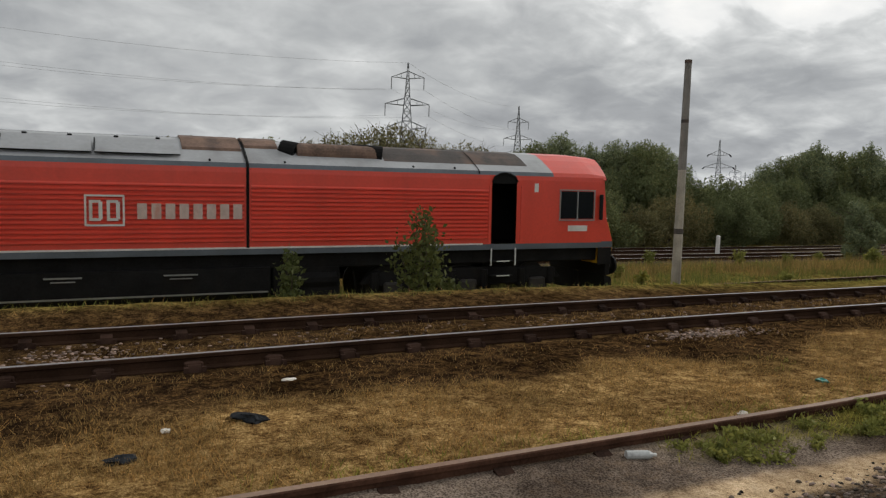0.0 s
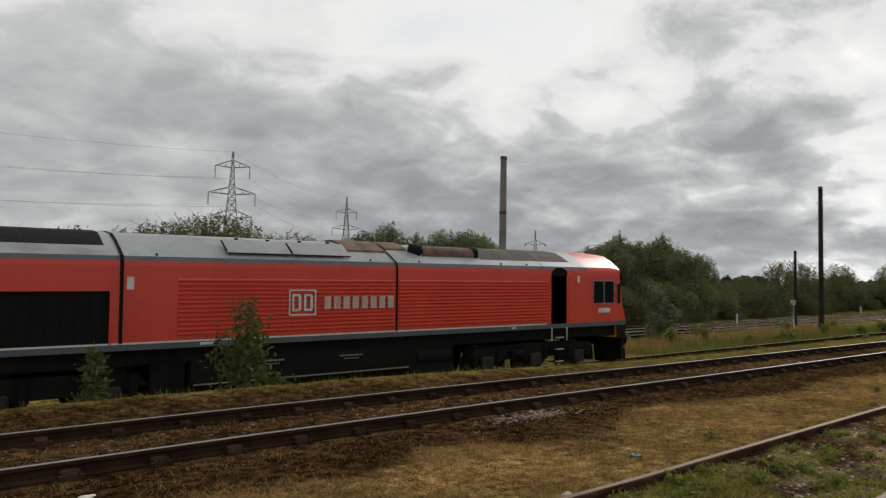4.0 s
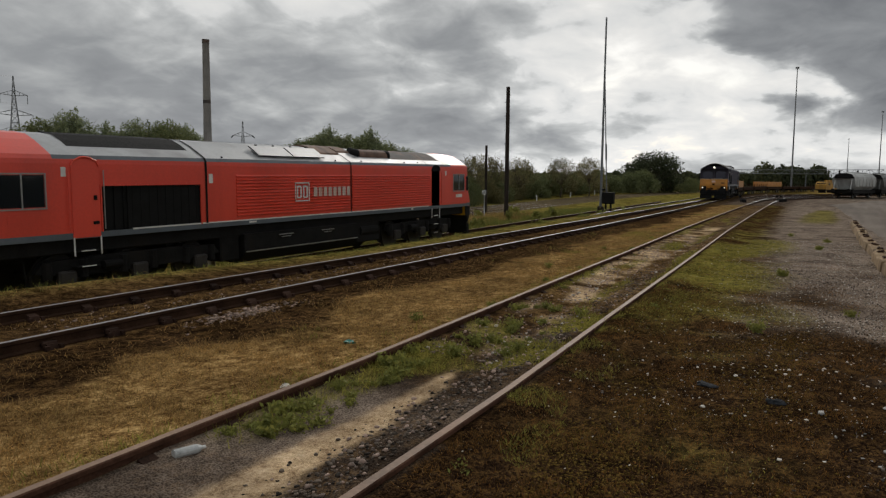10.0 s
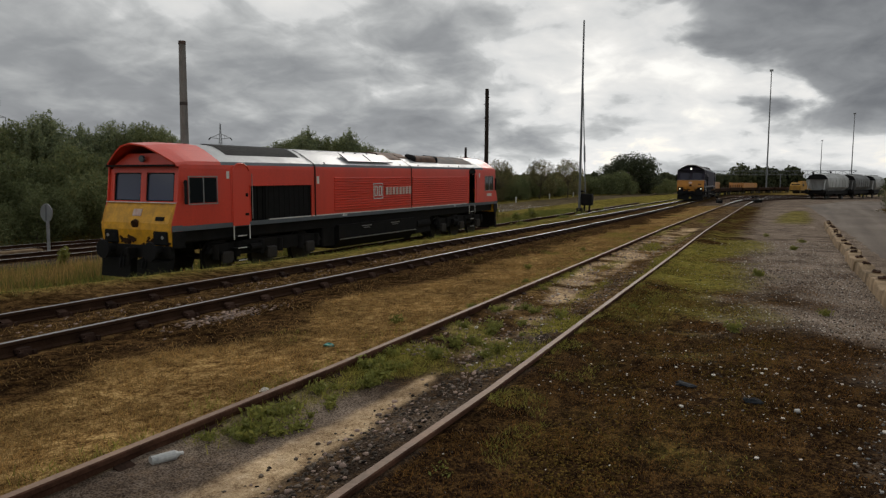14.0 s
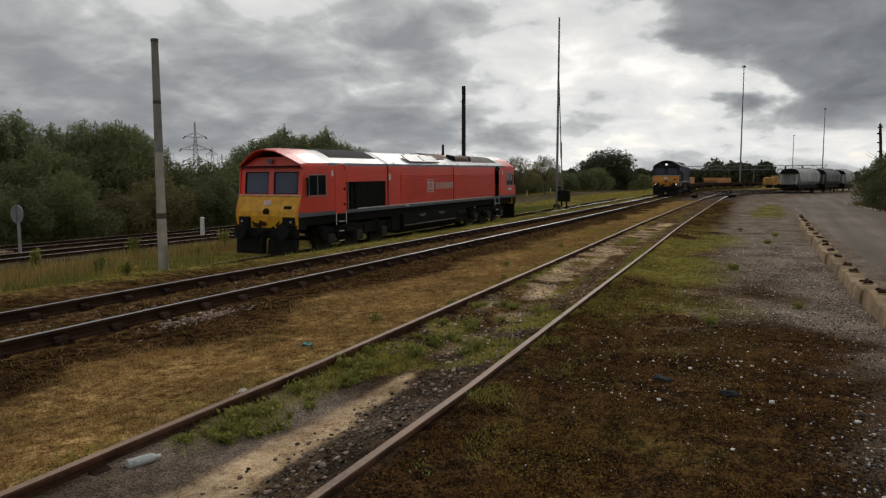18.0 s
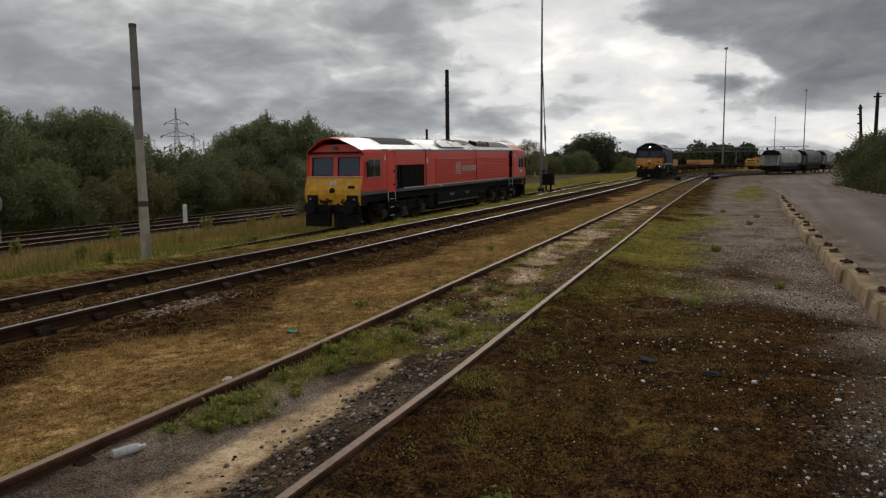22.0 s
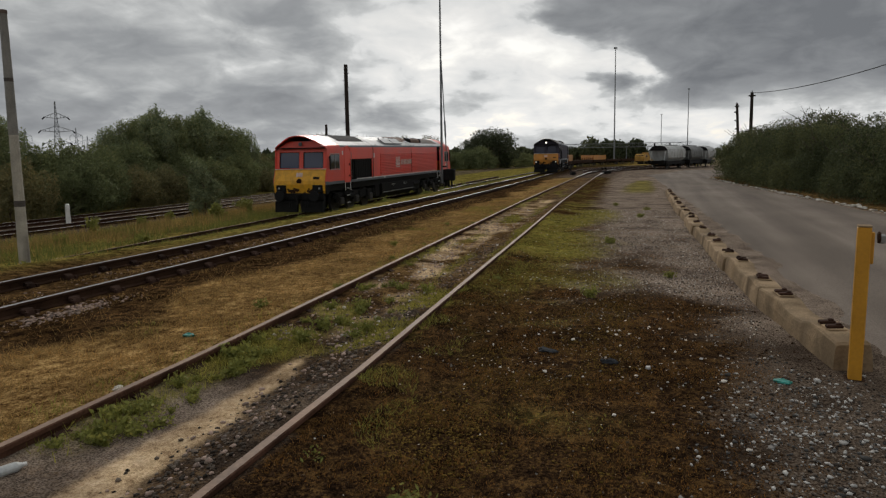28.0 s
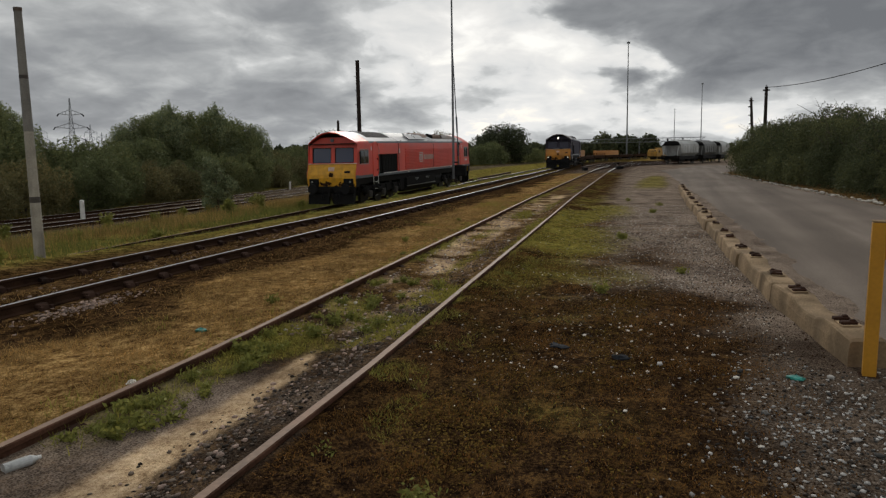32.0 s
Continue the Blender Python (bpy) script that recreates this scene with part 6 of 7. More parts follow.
# rows of (azimuth, distance, scale) seen from the yard
for az, d, s in ((58.6, 47, .79), (56.6, 46, .80), (54.4, 47, .75), (52.4, 48, .81), (50.6, 47, .82), (49.0, 50, .74), (60.8, 45, .60), (62.9, 44, .62), (65.5, 43, .58),
                 (57.5, 52, .74), (53.2, 53, .78), (51.2, 54, .80),
                 (41.6, 59, .70), (40.2, 60, .82), (38.6, 61, .86), (37.0, 62, .90), (35.4, 63, .88), (33.8, 63, .80), (32.6, 65, .68), (39.3, 66, .88), (36.2, 68, .95), (34.4, 69, .85)):
    px, py = polar(az, d)
    wood.append((px, py, -1.1, s))
scatter([tree_a, tree_b], wood, 5, 0.96, 1.06)
# thin, half-bare shrubs whose tops show over the locomotive
thin = plant("tree", "thin olive shrub tree with bare twigs", "tree", 13, 5.6, 4.8, 18, 2600, 0.13, M_LEAFO, 0.08, 0.3, "thin trees behind the track", 46)
thin_pl = []
for az, d, s in ((76.5, 40, .92), (74.0, 41, 1.0), (71.5, 41, 1.08), (68.6, 42, 1.1), (66.8, 42, .95), (63.9, 43, 1.0), (62.2, 43, .92), (79.0, 40, .8), (27.2, 74, .95), (25.6, 78, .9), (23.4, 84, .9), (20.2, 92, .85), (18.0, 99, .9)):
    px, py = polar(az, d)
    thin_pl.append((px, py, -1.0 * (1 - sstep(60, 100, px)), s))
scatter([thin], thin_pl, 6, 0.97, 1.05)
# round tree beyond the scrub
rt = plant("tree", "large round dark tree standing alone", "tree", 15, 9.2, 10.4, 30, 9000, 0.26, M_LEAFD, 0.35, 0.18, "", 10)
rt.matrix_basis = pose(*polar(13.3, 137), -0.6) @ Matrix.Diagonal((1.22, 1.22, 0.80, 1))
b2 = plant("bush", "low green bush before the round tree", "bush", 16, 4.2, 6.0, 16, 4200, 0.2, M_LEAF, 0.1, 0.1, "bushes by the round tree")
scatter([b2], [(*polar(14.9, 122), 0, 0.85), (*polar(13.9, 126), 0, .75), (*polar(10.6, 134), 0, 0.6), (*polar(9.9, 150), 0, 0.6), (*polar(16.2, 118), 0, 0.7), (*polar(12.0, 140), 0, .6)], 3)
# lone bush on the verge beyond the low track
vb = plant("bush", "narrow upright willow bush in the grass verge", "bush", 17, 3.0, 1.9, 14, 2600, 0.11, M_LEAF2, 0.05, 0.08, "", 6)
vb.matrix_basis = pose(32.2, 22.9, -1.1)

# distant woods and low hills on the horizon
def far_wood(name, label, az0, az1, d, h, seed, m_leaf, count, leaf):
    rng = np.random.default_rng(seed)
    blobs = []
    for i in range(count):
        a = az0 + (az1 - az0) * (i + rng.uniform(-.4, .4)) / count
        hh = h * rng.uniform(0.7, 1.1)
        px, py = polar(a, d * rng.uniform(0.97, 1.03))
        blobs.append((px, py, hh * 0.48, hh * 0.42, hh * 0.5))
    pts = blobs_fill(rng, blobs, count * 420, 0.75)
    pts = pts[pts[:, 2] > -0.5]
    ob = fast_mesh(name, leaf_quads(rng, pts, leaf), m_leaf)
    tagged(ob, label, "trees", kind="stuff")


far_wood("distant_woods", "dark distant trees beyond the yard", 1.9, 4.4, 300, 9.0, 21, M_LEAFD, 12, 0.9)
far_wood("distant_poplars", "dark distant upright trees beyond the yard", 5.0, 5.6, 290, 8.8, 22, M_LEAFD, 3, 0.8)
far_wood("distant_woods", "low dark woods on the horizon", 5.7, 11.5, 420, 7.5, 23, M_LEAFD, 26, 1.1)
far_wood("distant_woods", "low dark woods on the horizon", -14, 2.0, 460, 5.2, 24, M_LEAFD, 46, 1.1)
far_wood("distant_woods", "low hazy woods on the horizon", 10, 100, 520, 10, 25, M_LEAFD, 120, 1.6)

# bramble hedge along the road
def bramble(seed):
    return plant("bramble_bush", "dark overgrown bramble hedge with loose shoots", "hedge", seed, 2.9, 4.2, 18, 9500, 0.078, M_BRAMBLE, 0.06, 0.06, "bramble hedge along the road", 10)


hb = [bramble(31), bramble(32), bramble(33)]
hedge = []
rg = random.Random(9)
hx_ = 15.0
while hx_ < 59:
    hy_ = road_right(hx_) - 2.4
    hk = float(np.interp(hx_, [15, 26, 36, 48, 58], [0.64, 0.73, 0.95, 1.14, 1.06]))
    hedge.append((hx_, hy_ + rg.uniform(-.3, .3), 0, hk * 0.92))
    hedge.append((hx_ + 1.0, hy_ - 2.6, 0.1, hk * 1.04))
    hx_ += rg.uniform(1.8, 2.5)
scatter(hb, hedge, 7, 0.78, 1.16)


# ---- grass, weeds and loose stones ----
def blades(name, label, seed, n, where, height, width, m_, lean=0.5):
    rng = np.random.default_rng(seed)
    pts = []
    rg_ = random.Random(seed)
    tries = 0
    while len(pts) < n and tries < n * 8:
        tries += 1
        p = where(rg_)
        if p:
            pts.append((p[0], p[1], z_ground(p[0], p[1])))
    c = np.array(pts)
    n = len(c)
    a = rng.uniform(0, 6.28, n)
    hh = height * rng.uniform(0.45, 1.25, n)
    ln = rng.normal(size=(n, 2)) * lean * hh[:, None]
    v = np.empty((n, 3, 3))
    wv = np.stack([np.cos(a), np.sin(a), np.zeros(n)], 1) * width * 0.5
    v[:, 0] = c - wv
    v[:, 1] = c + wv
    v[:, 2] = c + np.stack([ln[:, 0], ln[:, 1], hh], 1)
    v[:, :2, 2] -= 0.01
    tagged(fast_mesh(name, v, m_), label, "grass", kind="stuff")


def near_x(rg_, a, b, p=1.6):
    return a + (b - a) * rg_.random() ** p


def w_dry(rg_):
    x = near_x(rg_, -1.5, 30)
    a, b = y_siding(x) + 0.82, y_main(x) - 1.0
    y = rg_.uniform(a, b)
    z = zones(x, y)
    return (x, y) if rg_.random() < z[0] * (0.55 + 1.5 * noise.noise((x * 1.9, y * 1.9, 7))) else None


def w_green(rg_):
    x = near_x(rg_, 0.5, 30)
    y = rg_.uniform(y_siding(x) - 0.8, y_main(x) - 0.8)
    z = zones(x, y)
    return (x, y) if rg_.random() < (z[1] - 0.12) * 1.6 else None


def w_moss(rg_):
    x = near_x(rg_, 2.0, 18)
    y = rg_.uniform(-1.0, y_siding(x) - 0.85)
    z = zones(x, y)
    return (x, y) if rg_.random() < z[2] * (0.35 + noise.noise((x * 2.1, y * 2.1, 3)) * 1.1) else None


def w_low(rg_):
    x = near_x(rg_, 2.0, 24)
    y = rg_.uniform(y_siding(x) - 3.6, y_siding(x) - 0.85)
    return (x, y) if rg_.random() < (zones(x, y)[1] - 0.15) * 1.8 else None


def w_fringe(rg_):
    x = near_x(rg_, 3.8, 13, 1.2)
    d = 0.80 + 0.55 * rg_.random() ** 1.8
    return (x, y_siding(x) - d) if noise.noise((x * 1.5, d * 2.0, 19)) > 0.10 + 0.2 * sstep(6, 9, x) else None


def w_verge(rg_):
    x = rg_.uniform(4, 60)
    y = rg_.uniform(17.4, y_far(x) - 1.4 - 3.0 * sstep(20, 32, x))
    return (x, y) if noise.noise((x * 0.5, y * 0.5, 21)) > -0.15 else None


def w_seed(rg_):
    x = rg_.uniform(4, 48)
    y = y_far(x) - 3.0 - 3.6 * rg_.random()
    return (x, y) if noise.noise((x * 0.4, y * 0.6, 33)) > -0.2 else None


def w_bank(rg_):
    x = rg_.uniform(-8, 60)
    y = y_main(x) + rg_.uniform(1.9, 5.6) if x < 45 else y_main(x) + rg_.uniform(1.6, 3.2)
    if abs(y - (LOCO_C + LOCO_M * x)) < 1.25:
        return None
    return (x, y)


def w_ballast(rg_):
    x = near_x(rg_, -2, 22)
    y = y_main(x) + rg_.uniform(-0.68, 0.68)
    return (x, y) if noise.noise((x * 0.8, y, 2)) > -0.1 else None


blades("dry_grass", "short dry yellow grass between the tracks", 41, 60000, w_dry, 0.042, 0.0065, M_GRASSD, 0.8)
blades("green_grass", "low green grass among the dry grass", 42, 16000, w_green, 0.06, 0.010, M_GRASSG, 0.6)
blades("moss_tufts", "short brown-green moss and grass tufts", 43, 60000, w_moss, 0.017, 0.008, M_GRASSM, 1.2)
blades("moss_cushions", "low yellow-green moss cushions", 49, 12000, w_low, 0.022, 0.010, M_GRASSG, 1.0)
blades("rail_fringe", "thin green grass along the siding rail", 51, 1700, w_fringe, 0.042, 0.007, M_GRASSG, 0.8)
blades("straw", "pale dead straw lying on brown moss", 50, 3600, w_moss, 0.007, 0.007, M_STRAW, 3.2)
blades("tall_dry_grass", "tall seeding yellow grass on the verge", 44, 13000, w_seed, 0.46, 0.020, M_SEED, 0.22)
blades("tall_green_grass", "rank green grass on the verge", 45, 24000, w_verge, 0.27, 0.024, M_GRASSV, 0.35)
blades("bank_grass", "green grass along the low track", 46, 17000, w_bank, 0.085, 0.011, M_GRASSV, 0.7)
blades("bank_dry_grass", "dry grass along the low track", 47, 3000, w_bank, 0.08, 0.010, M_GRASSD, 0.6)
blades("track_grass", "thin dry grass between the rails", 48, 3600, w_ballast, 0.05, 0.008, M_GRASSD, 0.8)


def weed(seed, h, w, n, leaf, m_=None):
    rng = np.random.default_rng(seed)
    e = empty("weed")
    tagged(e, "leafy green weed growing beside the rails", "weed", "weeds beside the rails")
    tips, stalks = [], []
    for i in range(7):
        a = rng.uniform(0, 6.28)
        k = rng.uniform(0.2, 1.0)
        tip = (w * 0.5 * k * math.cos(a), w * 0.5 * k * math.sin(a), h * rng.uniform(0.6, 1.0))
        tips.append(tip)
        o = np.array((math.sin(a), -math.cos(a), 0)) * (0.006 + h * 0.004)
        stalks.append([-o - (0, 0, 0.02), o - (0, 0, 0.02), np.array(tip) + o * 0.4, np.array(tip) - o * 0.4])
    k = rng.integers(0, len(tips), n)
    u = rng.uniform(0.15, 1.0, n)[:, None]
    pts = np.array(tips)[k] * u + rng.normal(size=(n, 3)) * w * 0.09
    pts[:, 2] = np.abs(pts[:, 2])
    fast_mesh("foliage", np.concatenate([np.array(stalks), leaf_quads(rng, pts, leaf, aspect=2.2)]), m_ or M_WEED, e)
    return e


wsmall = [weed(61, 0.16, 0.42, 170, 0.030), weed(62, 0.20, 0.36, 170, 0.028), weed(63, 0.12, 0.5, 200, 0.026)]
pl = []
rg = random.Random(12)
for i in range(62):
    x = rg.uniform(3.3, 9.2)
    d = 0.62 - 0.42 * rg.random() ** 1.7 if x < 6.0 else rg.uniform(-0.45, 0.62)
    pl.append((x, y_siding(x) + d, 0.0, 0.85 * (0.45 + 0.55 * rg.random())))
for i in range(30):
    x = near_x(rg, 8.5, 30)
    pl.append((x, y_siding(x) + rg.choice((0.55, 0.95, 1.1, -1.0)) + rg.uniform(-.12, .12), 0.0, 0.4 + 0.2 * rg.random()))
for x, y in ((10.6, -0.10), (14.6, 1.0), (14.7, 1.05), (14.65, 0.95), (21.0, 0.6), (21.1, 0.65), (24, 0.5), (8.9, 0.85), (4.9, 2.15), (3.2, 1.2), (3.55, 1.9), (26, 1.6), (7.4, 4.55), (13.5, 5.2), (18, 5.4)):
    pl.append((x, y, 0.0, 0.75))
scatter(wsmall, pl, 13, 0.45, 0.95)
wbig = [weed(64, 0.42, 0.5, 240, 0.055), weed(65, 0.55, 0.42, 240, 0.05), weed(66, 0.35, 0.7, 260, 0.055)]
pl = []
for i in range(150):
    x = -8 + 58 * (i + rg.random()) / 150
    y = y_main(x) + rg.uniform(3.0, 4.6)
    y = min(y, LOCO_C + LOCO_M * x - 1.75)
    pl.append((x, y, z_ground(x, y), 0.25 + 0.85 * rg.random() ** 2.2))
for i in range(30):
    x = rg.uniform(14, 50)
    y = rg.uniform(17.6, 24)
    pl.append((x, y, z_ground(x, y), rg.uniform(0.8, 1.6)))
scatter(wbig, pl, 14, 0.8, 1.2)


def sapling(seed, x, y, h, w, label):
    rng = np.random.default_rng(seed)
    e = empty("sapling", pose(x, y, z_ground(x, y) - 0.03))
    tagged(e, label, "sapling")
    tips = []
    for i in range(7 if w > 0.8 else 4):
        a = rng.uniform(0, 6.28)
        k = w * 0.5 * rng.uniform(.25, 1)
        tips.append((k * math.cos(a), k * math.sin(a), h * (1.0 if i < 2 else rng.uniform(0.5, 0.92))))
        part("stem", C(((0, 0, 0), tips[-1], 0.018, 0.006, 5)), M_BARK, e)
    n = int(1250 * w + 260)
    k = rng.integers(0, len(tips), n)
    u = rng.uniform(0.0, 1.0, n) ** 0.7
    pts = np.array(tips)[k] * u[:, None] + rng.normal(size=(n, 3)) * (w * 0.15 * (0.5 + 0.6 * np.sin(u * 3.1)))[:, None]
    pts[:, 2] = np.abs(pts[:, 2])
    fast_mesh("foliage", leaf_quads(rng, pts, 0.052, aspect=1.8), M_SAPLING, e)


sapling(71, 2.35, 11.3, 1.45, 0.62, "slim leafy sapling beside the low track")
sapling(72, 4.55, 11.25, 1.95, 1.05, "bushy leafy sapling beside the low track")
sapling(73, 5.2, 11.3, 0.75, 0.9, "low leafy sapling beside the low track")
sapling(74, 3.3, 11.2, 0.45, 0.6, "small leafy sapling beside the low track")


# ---- loose stones and litter ----
def stone_protos(seed, n=6):
    rng = np.random.default_rng(seed)
    out = []
    for i in range(n):
        bm = bmesh.new()
        bmesh.ops.create_icosphere(bm, subdivisions=1, radius=1.0)
        for v in bm.verts:
            v.co *= rng.uniform(0.55, 1.3)
            v.co.z *= 0.55
        out.append((np.array([v.co[:] for v in bm.verts]), np.array([[w.index for w in f.verts] for f in bm.faces])))
        bm.free()
    return out


def stones(name, label, seed, n, where, size, m_):
    rng = np.random.default_rng(seed)
    rg_ = random.Random(seed)
    pr = stone_protos(seed)
    vs, fs = [], []
    k = tries = 0
    while k < n and tries < n * 10:
        tries += 1
        p = where(rg_)
        if not p:
            continue
        v, f = pr[rg_.randrange(len(pr))]
        a = rg_.uniform(0, 6.28)
        s = size * (0.45 + 1.1 * rg_.random() ** 2)
        ca, sa = math.cos(a), math.sin(a)
        vs.append(np.stack([v[:, 0] * ca - v[:, 1] * sa, (v[:, 0] * sa + v[:, 1] * ca) * rg_.uniform(.5, 1), v[:, 2] * rg_.uniform(.55, 1.1)], 1) * s + np.array([p[0], p[1], z_ground(p[0], p[1]) + s * 0.2]))
        fs.append(f + 12 * k)
        k += 1
    v, f = np.concatenate(vs), np.concatenate(fs)
    me = bpy.data.meshes.new(name)
    me.vertices.add(len(v))
    me.vertices.foreach_set("co", v.reshape(-1).astype(np.float32))
    me.loops.add(f.size)
    me.loops.foreach_set("vertex_index", f.reshape(-1).astype(np.int32))
    me.polygons.add(len(f))
    me.polygons.foreach_set("loop_start", np.arange(0, f.size, 3, dtype=np.int32))
    me.materials.append(m_)
    me.update(calc_edges=True)
    tagged(new(name, me), label, "stones", kind="stuff")


def s_gravel(rg_):
    x = near_x(rg_, 2.6, 16, 1.4)
    y = rg_.uniform(-1.9, y_siding(x) - 1.0)
    if x > 6.3 and y < -1.0:
        return None
    z = zones(x, y)
    corner = max(0.0, 1 - math.hypot((x - 4.6) / 2.2, (y + 1.0) / 0.9))
    return (x, y) if rg_.random() < z[4] * 0.65 + corner else None


def s_siding(rg_):
    x = near_x(rg_, 1.5, 14, 1.5)
    d = rg_.uniform(-0.62, 0.25)
    z = zones(x, y_siding(x) + d)
    return (x, y_siding(x) + d) if rg_.random() < z[5] * 1.1 else None


def s_rubble(rg_):
    x = near_x(rg_, 6.0, 24, 1.2)
    y = y_siding(x) + rg_.uniform(-0.62, 0.62)
    return (x, y) if rg_.random() < 0.25 + 1.6 * zones(x, y)[3] else None


def s_pile(rg_):
    if rg_.random() < 0.30:
        x = rg_.gauss(6.75, 0.42)
        return (x, y_main(x) - 1.25 + rg_.gauss(0, 0.13))
    if rg_.random() < 0.35:
        x = rg_.gauss(-0.55, 0.35)
        return (x, y_main(x) + rg_.gauss(-0.1, 0.4))
    x = rg_.uniform(-2, 20)
    return (x, y_main(x) + rg_.uniform(-0.6, 0.6))


def s_pale(rg_):
    if rg_.random() < 0.35:
        x, y = rg_.gauss(6.2, 0.55), rg_.gauss(0.75, 0.42)
    else:
        x, y = near_x(rg_, 2.4, 13), rg_.uniform(-1.4, 2.0)
    return (x, y) if y < y_siding(x) - 0.9 else None


def s_moss(rg_):
    x = near_x(rg_, 2.3, 9.5, 1.5)
    y = rg_.uniform(-1.3, y_siding(x) - 0.85)
    w = zones(x, y)
    return (x, y) if rg_.random() < w[2] * (0.30 + 1.2 * noise.noise((x * 1.4, y * 1.4, 13))) else None


def s_mossy(rg_):
    x = near_x(rg_, 2.3, 12, 1.4)
    d = rg_.uniform(0.85, 3.6)
    y = y_siding(x) - d
    k = band(d, 0.7, 2.6, 0.5) * sstep(3.0, 4.0, x) + 0.25
    return (x, y) if rg_.random() < k * (0.10 + 1.9 * noise.noise((x * 0.8, y * 1.2, 17))) else None


M_MOSSB = mat("dark_brown_moss", (0.044, 0.025, 0.014), 1.0, 0, 0.32, 14, 90, 0.6, island=0.45, spec=0.0)
M_MOSSY = mat("olive_yellow_moss", (0.135, 0.088, 0.024), 1.0, 0, 0.32, 14, 90, 0.6, island=0.55, spec=0.0)
stones("moss_lumps", "dark brown cushions of dead moss", 95, 11000, s_moss, 0.0105, M_MOSSB)
stones("moss_lumps", "olive yellow cushions of living moss", 96, 13000, s_mossy, 0.0085, M_MOSSY)
stones("gravel", "scattered grey gravel", 81, 4200, s_gravel, 0.014, M_STONE)
stones("ballast", "dark broken ballast between the siding rails", 82, 2200, s_siding, 0.017, M_STONE)
stones("ballast", "grey broken stones scattered beside the sand", 89, 520, s_siding, 0.021, M_PINKSTONE)
stones("rubble", "pale rubble between the siding rails", 83, 190, s_rubble, 0.026, M_WHITESTONE)
stones("rubble", "dull pink and brown rubble between the siding rails", 91, 1500, s_rubble, 0.022, M_PINKSTONE)
stones("granite_chippings", "pale pink stone chippings along the running track", 84, 1500, s_pile, 0.020, M_PINKSTONE)
stones("pale_pebbles", "small pale pebbles on brown moss", 85, 620, s_pale, 0.0070, M_FLECK)


def s_verge(rg_):
    x = near_x(rg_, 17, 58, 1.2)
    return (x, road_right(x) + rg_.uniform(-0.25, 0.05))


def s_corner(rg_):
    x, y = rg_.gauss(4.5, 1.0), rg_.gauss(-1.1, 0.42)
    return (x, y) if x > 2.5 and not (x > 6.2 and y < -1.0) else None


stones("pale_gravel", "pale gravel heaped by the road edge", 87, 1700, s_corner, 0.0135, M_GREYSTONE)
stones("pale_stones", "larger pale stones by the road edge", 90, 90, s_corner, 0.028, M_GREYSTONE)


def s_fleck(rg_):
    x = near_x(rg_, 5.5, 24, 1.3)
    y = rg_.uniform(-1.15, y_siding(x) - 1.0)
    return (x, y) if rg_.random() < 0.15 + 1.2 * zones(x, y)[4] and not (x > 6.3 and y < -1.0 + 0.02 * (x - 6.3)) else None


stones("pale_flecks", "tiny pale stone flecks on trodden gravel", 88, 7500, s_fleck, 0.0105, M_FLECK)
stones("verge_stones", "pale broken stones along the road edge", 86, 330, s_verge, 0.085, M_WHITESTONE)


M_BAG = mat("black_plastic", (0.020, 0.022, 0.025), 0.8, 0, 0.5, 12, 50, 0.8, spec=0.10)
M_BOTTLE = mat("clear_grey_plastic", (0.42, 0.43, 0.42), 0.3, 0, 0.15, 10, 40, 0.1)
M_TEAL = mat("teal_plastic", (0.01, 0.21, 0.17), 0.4, 0, 0.25, 12, 40, 0.4)


def lump(name, label, cat, x, y, s, m_, seed, flat=0.6, group=""):
    rng = np.random.default_rng(seed)
    bm = bmesh.new()
    bmesh.ops.create_icosphere(bm, subdivisions=1 if name == "stone" else 2, radius=1.0)
    for v in bm.verts:
        k = rng.uniform(0.75, 1.25) + 0.35 * noise.noise(v.co * 1.7 + Vector((seed, 0, 0))) + (0.45 * noise.noise(v.co * 4.3 + Vector((0, seed, 0))) if m_ is M_BAG or m_ is M_TEAL else 0.0)
        v.co = Vector((v.co.x * s[0] * k, v.co.y * s[1] * k, v.co.z * s[2] * k))
    ob = part(name, bm, m_, at=pose(x, y, z_ground(x, y) + s[2] * 0.45, 0, 0, rng.uniform(0, 360)))
    return tagged(ob, label, cat, group)


for i, (x, y, s) in enumerate(((5.66, 0.90, .050), (6.72, 0.80, .055), (6.88, 1.15, .040), (6.98, 1.02, .035), (6.80, 1.28, .030), (7.05, 0.78, .030), (7.13, 0.51, .045), (7.02, 0.42, .050), (7.20, 0.40, .045), (7.08, 0.30, .040), (7.22, 0.60, .035), (7.30, 0.52, .030),
                               (6.92, 0.20, .035), (7.45, 0.12, .040), (7.38, 0.02, .045), (6.62, 0.36, .040), (7.0, -0.22, .040), (6.55, -0.12, .035), (7.6, 0.85, .030), (7.7, 0.62, .030), (5.76, -0.46, .060), (6.4, 1.5, .035), (4.80, 0.30, .045), (4.92, 0.05, .030), (5.2, 1.45, .030), (4.4, -0.5, .045))):
    lump("stone", "pale rounded stone lying on brown moss", "stone", x, y, (s * 0.46, s * 0.36, s * 0.22), M_FLECK if i % 3 else M_WHITESTONE, 100 + i, group="pale stones on the moss")

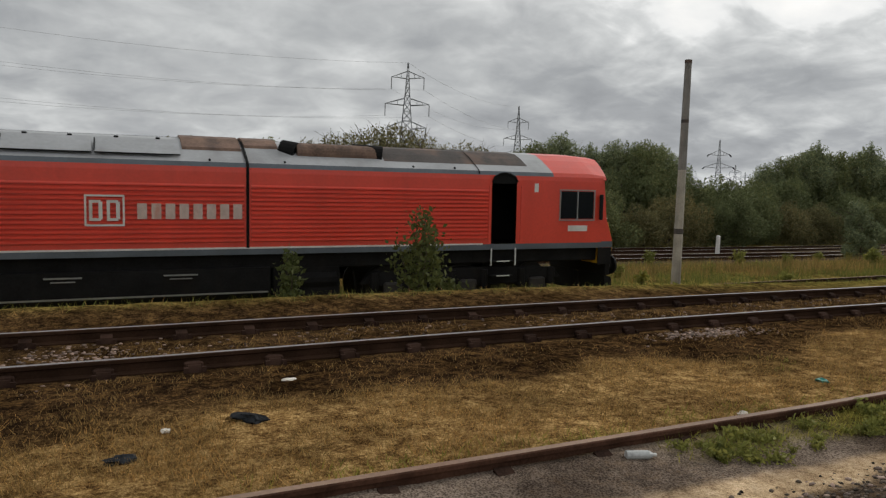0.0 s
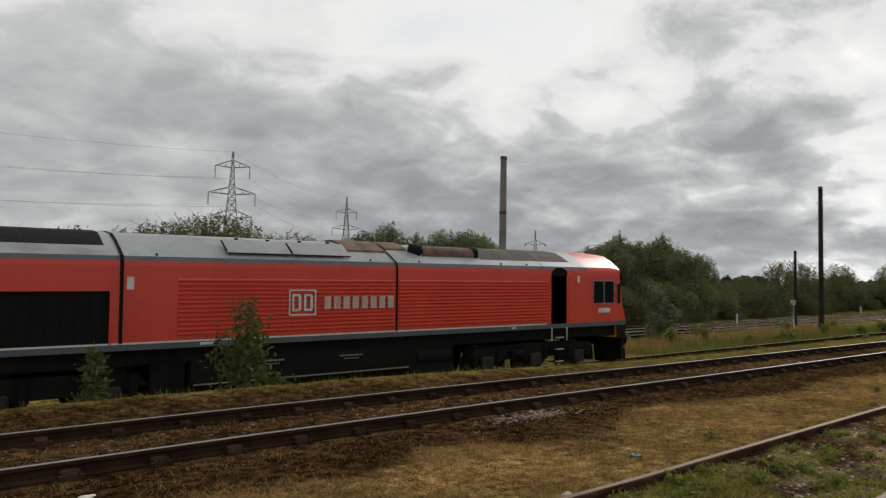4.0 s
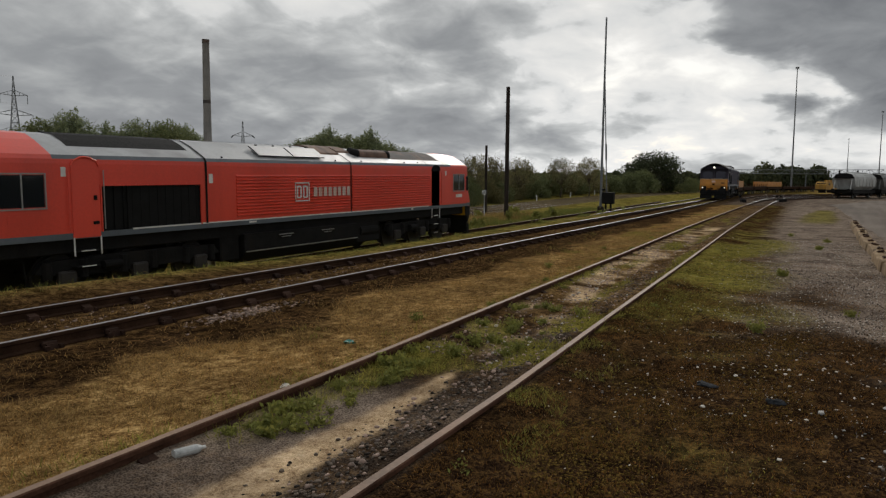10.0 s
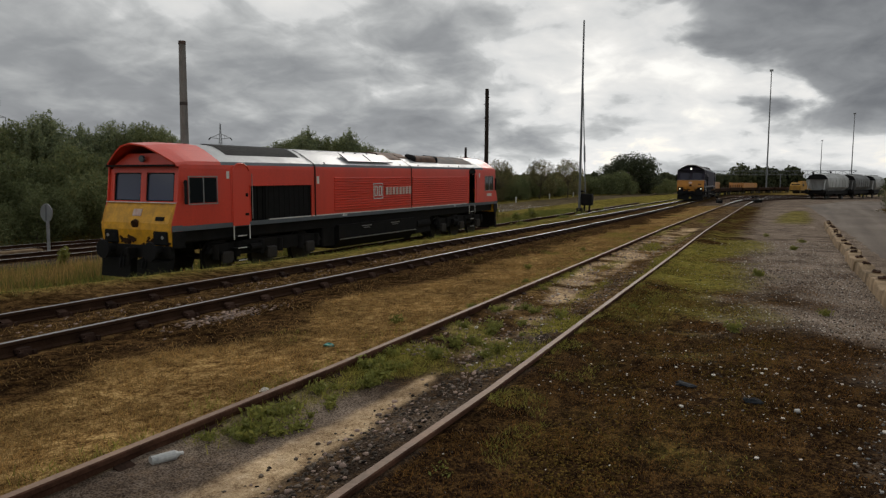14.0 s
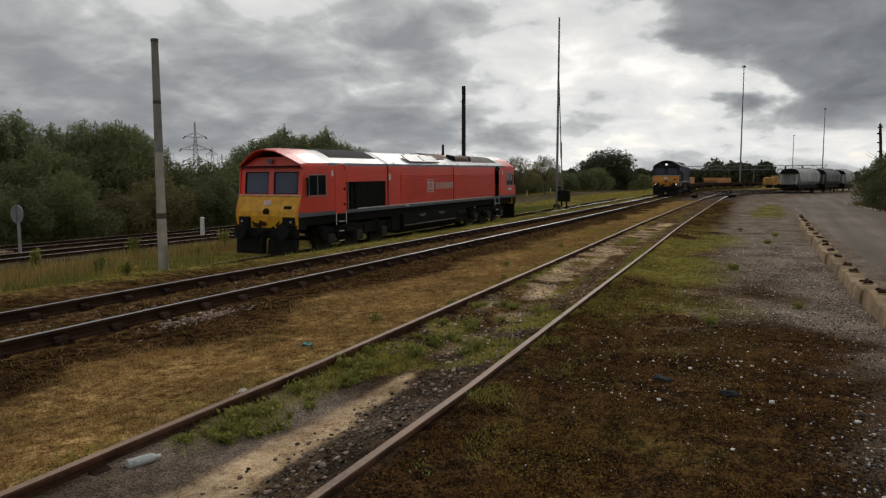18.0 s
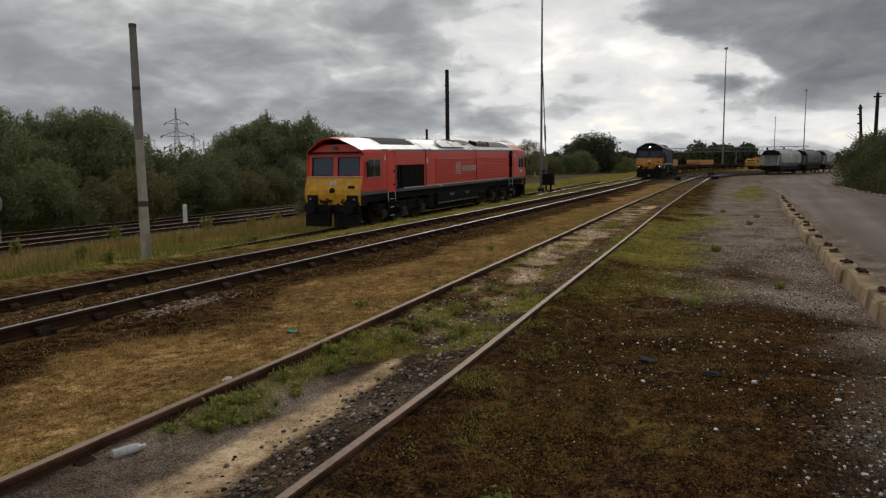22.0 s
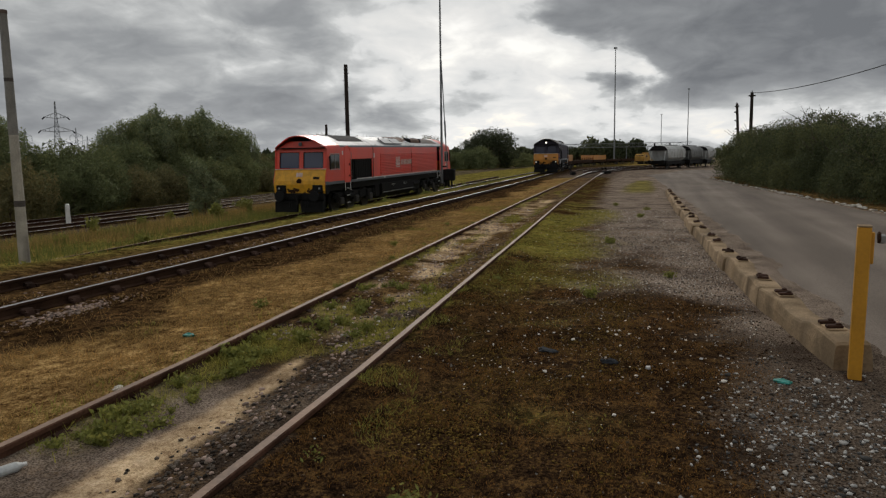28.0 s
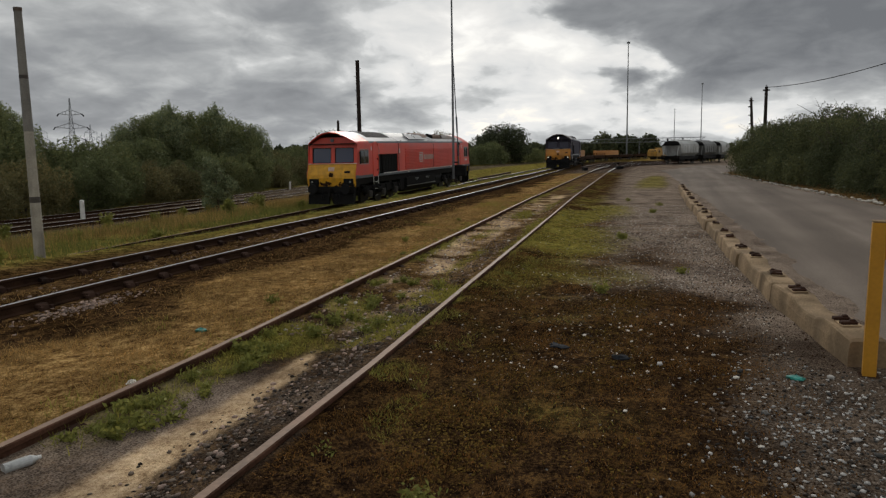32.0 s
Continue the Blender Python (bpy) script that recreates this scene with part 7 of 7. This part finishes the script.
lump("plastic_bag", "crumpled black plastic bag in dry grass", "litter", 0.73, 5.10, (0.14, 0.075, 0.035), M_BAG, 201)
lump("plastic_bag", "flat dark plastic scrap in dry grass", "litter", -0.10, 4.55, (0.10, 0.06, 0.03), M_BAG, 202)
lump("plastic_bag", "dark plastic scrap among pale stones", "litter", 6.28, 0.98, (0.08, 0.055, 0.022), M_BAG, 203)
lump("plastic_bag", "dark plastic scrap on brown moss", "litter", 6.02, 0.42, (0.07, 0.05, 0.025), M_BAG, 204)
lump("paper_scrap", "small white paper scrap in dry grass", "litter", 0.17, 5.03, (0.038, 0.026, 0.018), M_WHITESTONE, 205)
lump("flat_stone", "flat pale stone in dry grass", "stone", 1.24, 6.10, (0.065, 0.035, 0.012), M_FLECK, 206)
lump("plastic_scrap", "teal plastic scrap in dry grass", "litter", 5.95, 4.50, (0.07, 0.05, 0.025), M_TEAL, 207)
lump("plastic_scrap", "teal plastic scrap on gravel", "litter", 5.82, -0.88, (0.06, 0.045, 0.02), M_TEAL, 208)
lump("paper_scrap", "white paper scrap beside the siding rail", "litter", 4.35, 3.95, (0.045, 0.03, 0.02), M_WHITESTONE, 209)

e = empty("plastic_bottle", pose(2.96, 3.50, 0.035, 0, 0, -18) @ Matrix.Diagonal((0.78, 0.72, 0.66, 1)))
tagged(e, "crushed clear plastic bottle on grey gravel", "bottle")
part("body", C(((-0.11, 0, 0), (0.08, 0, 0), 0.045, 0.045, 14), ((0.08, 0, 0), (0.125, 0, 0), 0.045, 0.018, 14)), M_BOTTLE, e)
part("cap", C(((0.125, 0, 0), (0.15, 0, 0), 0.018, 0.018, 10)), M_WHITE, e)


# ---- what moves ----
def motions():
    times = [i * 0.5 for i in range(65)]
    walk(red_loco, [(t, loco_pose(t)) for t in times])
    s0 = loco_s(0)
    for w in red_wheels:
        base = w.location.copy()
        fine = [i * 0.25 for i in range(129)]
        walk(w, [(t, pose(base.x, base.y, base.z, 0, math.degrees((loco_s(t) - s0) / 0.53), 0)) for t in fine])


motions()
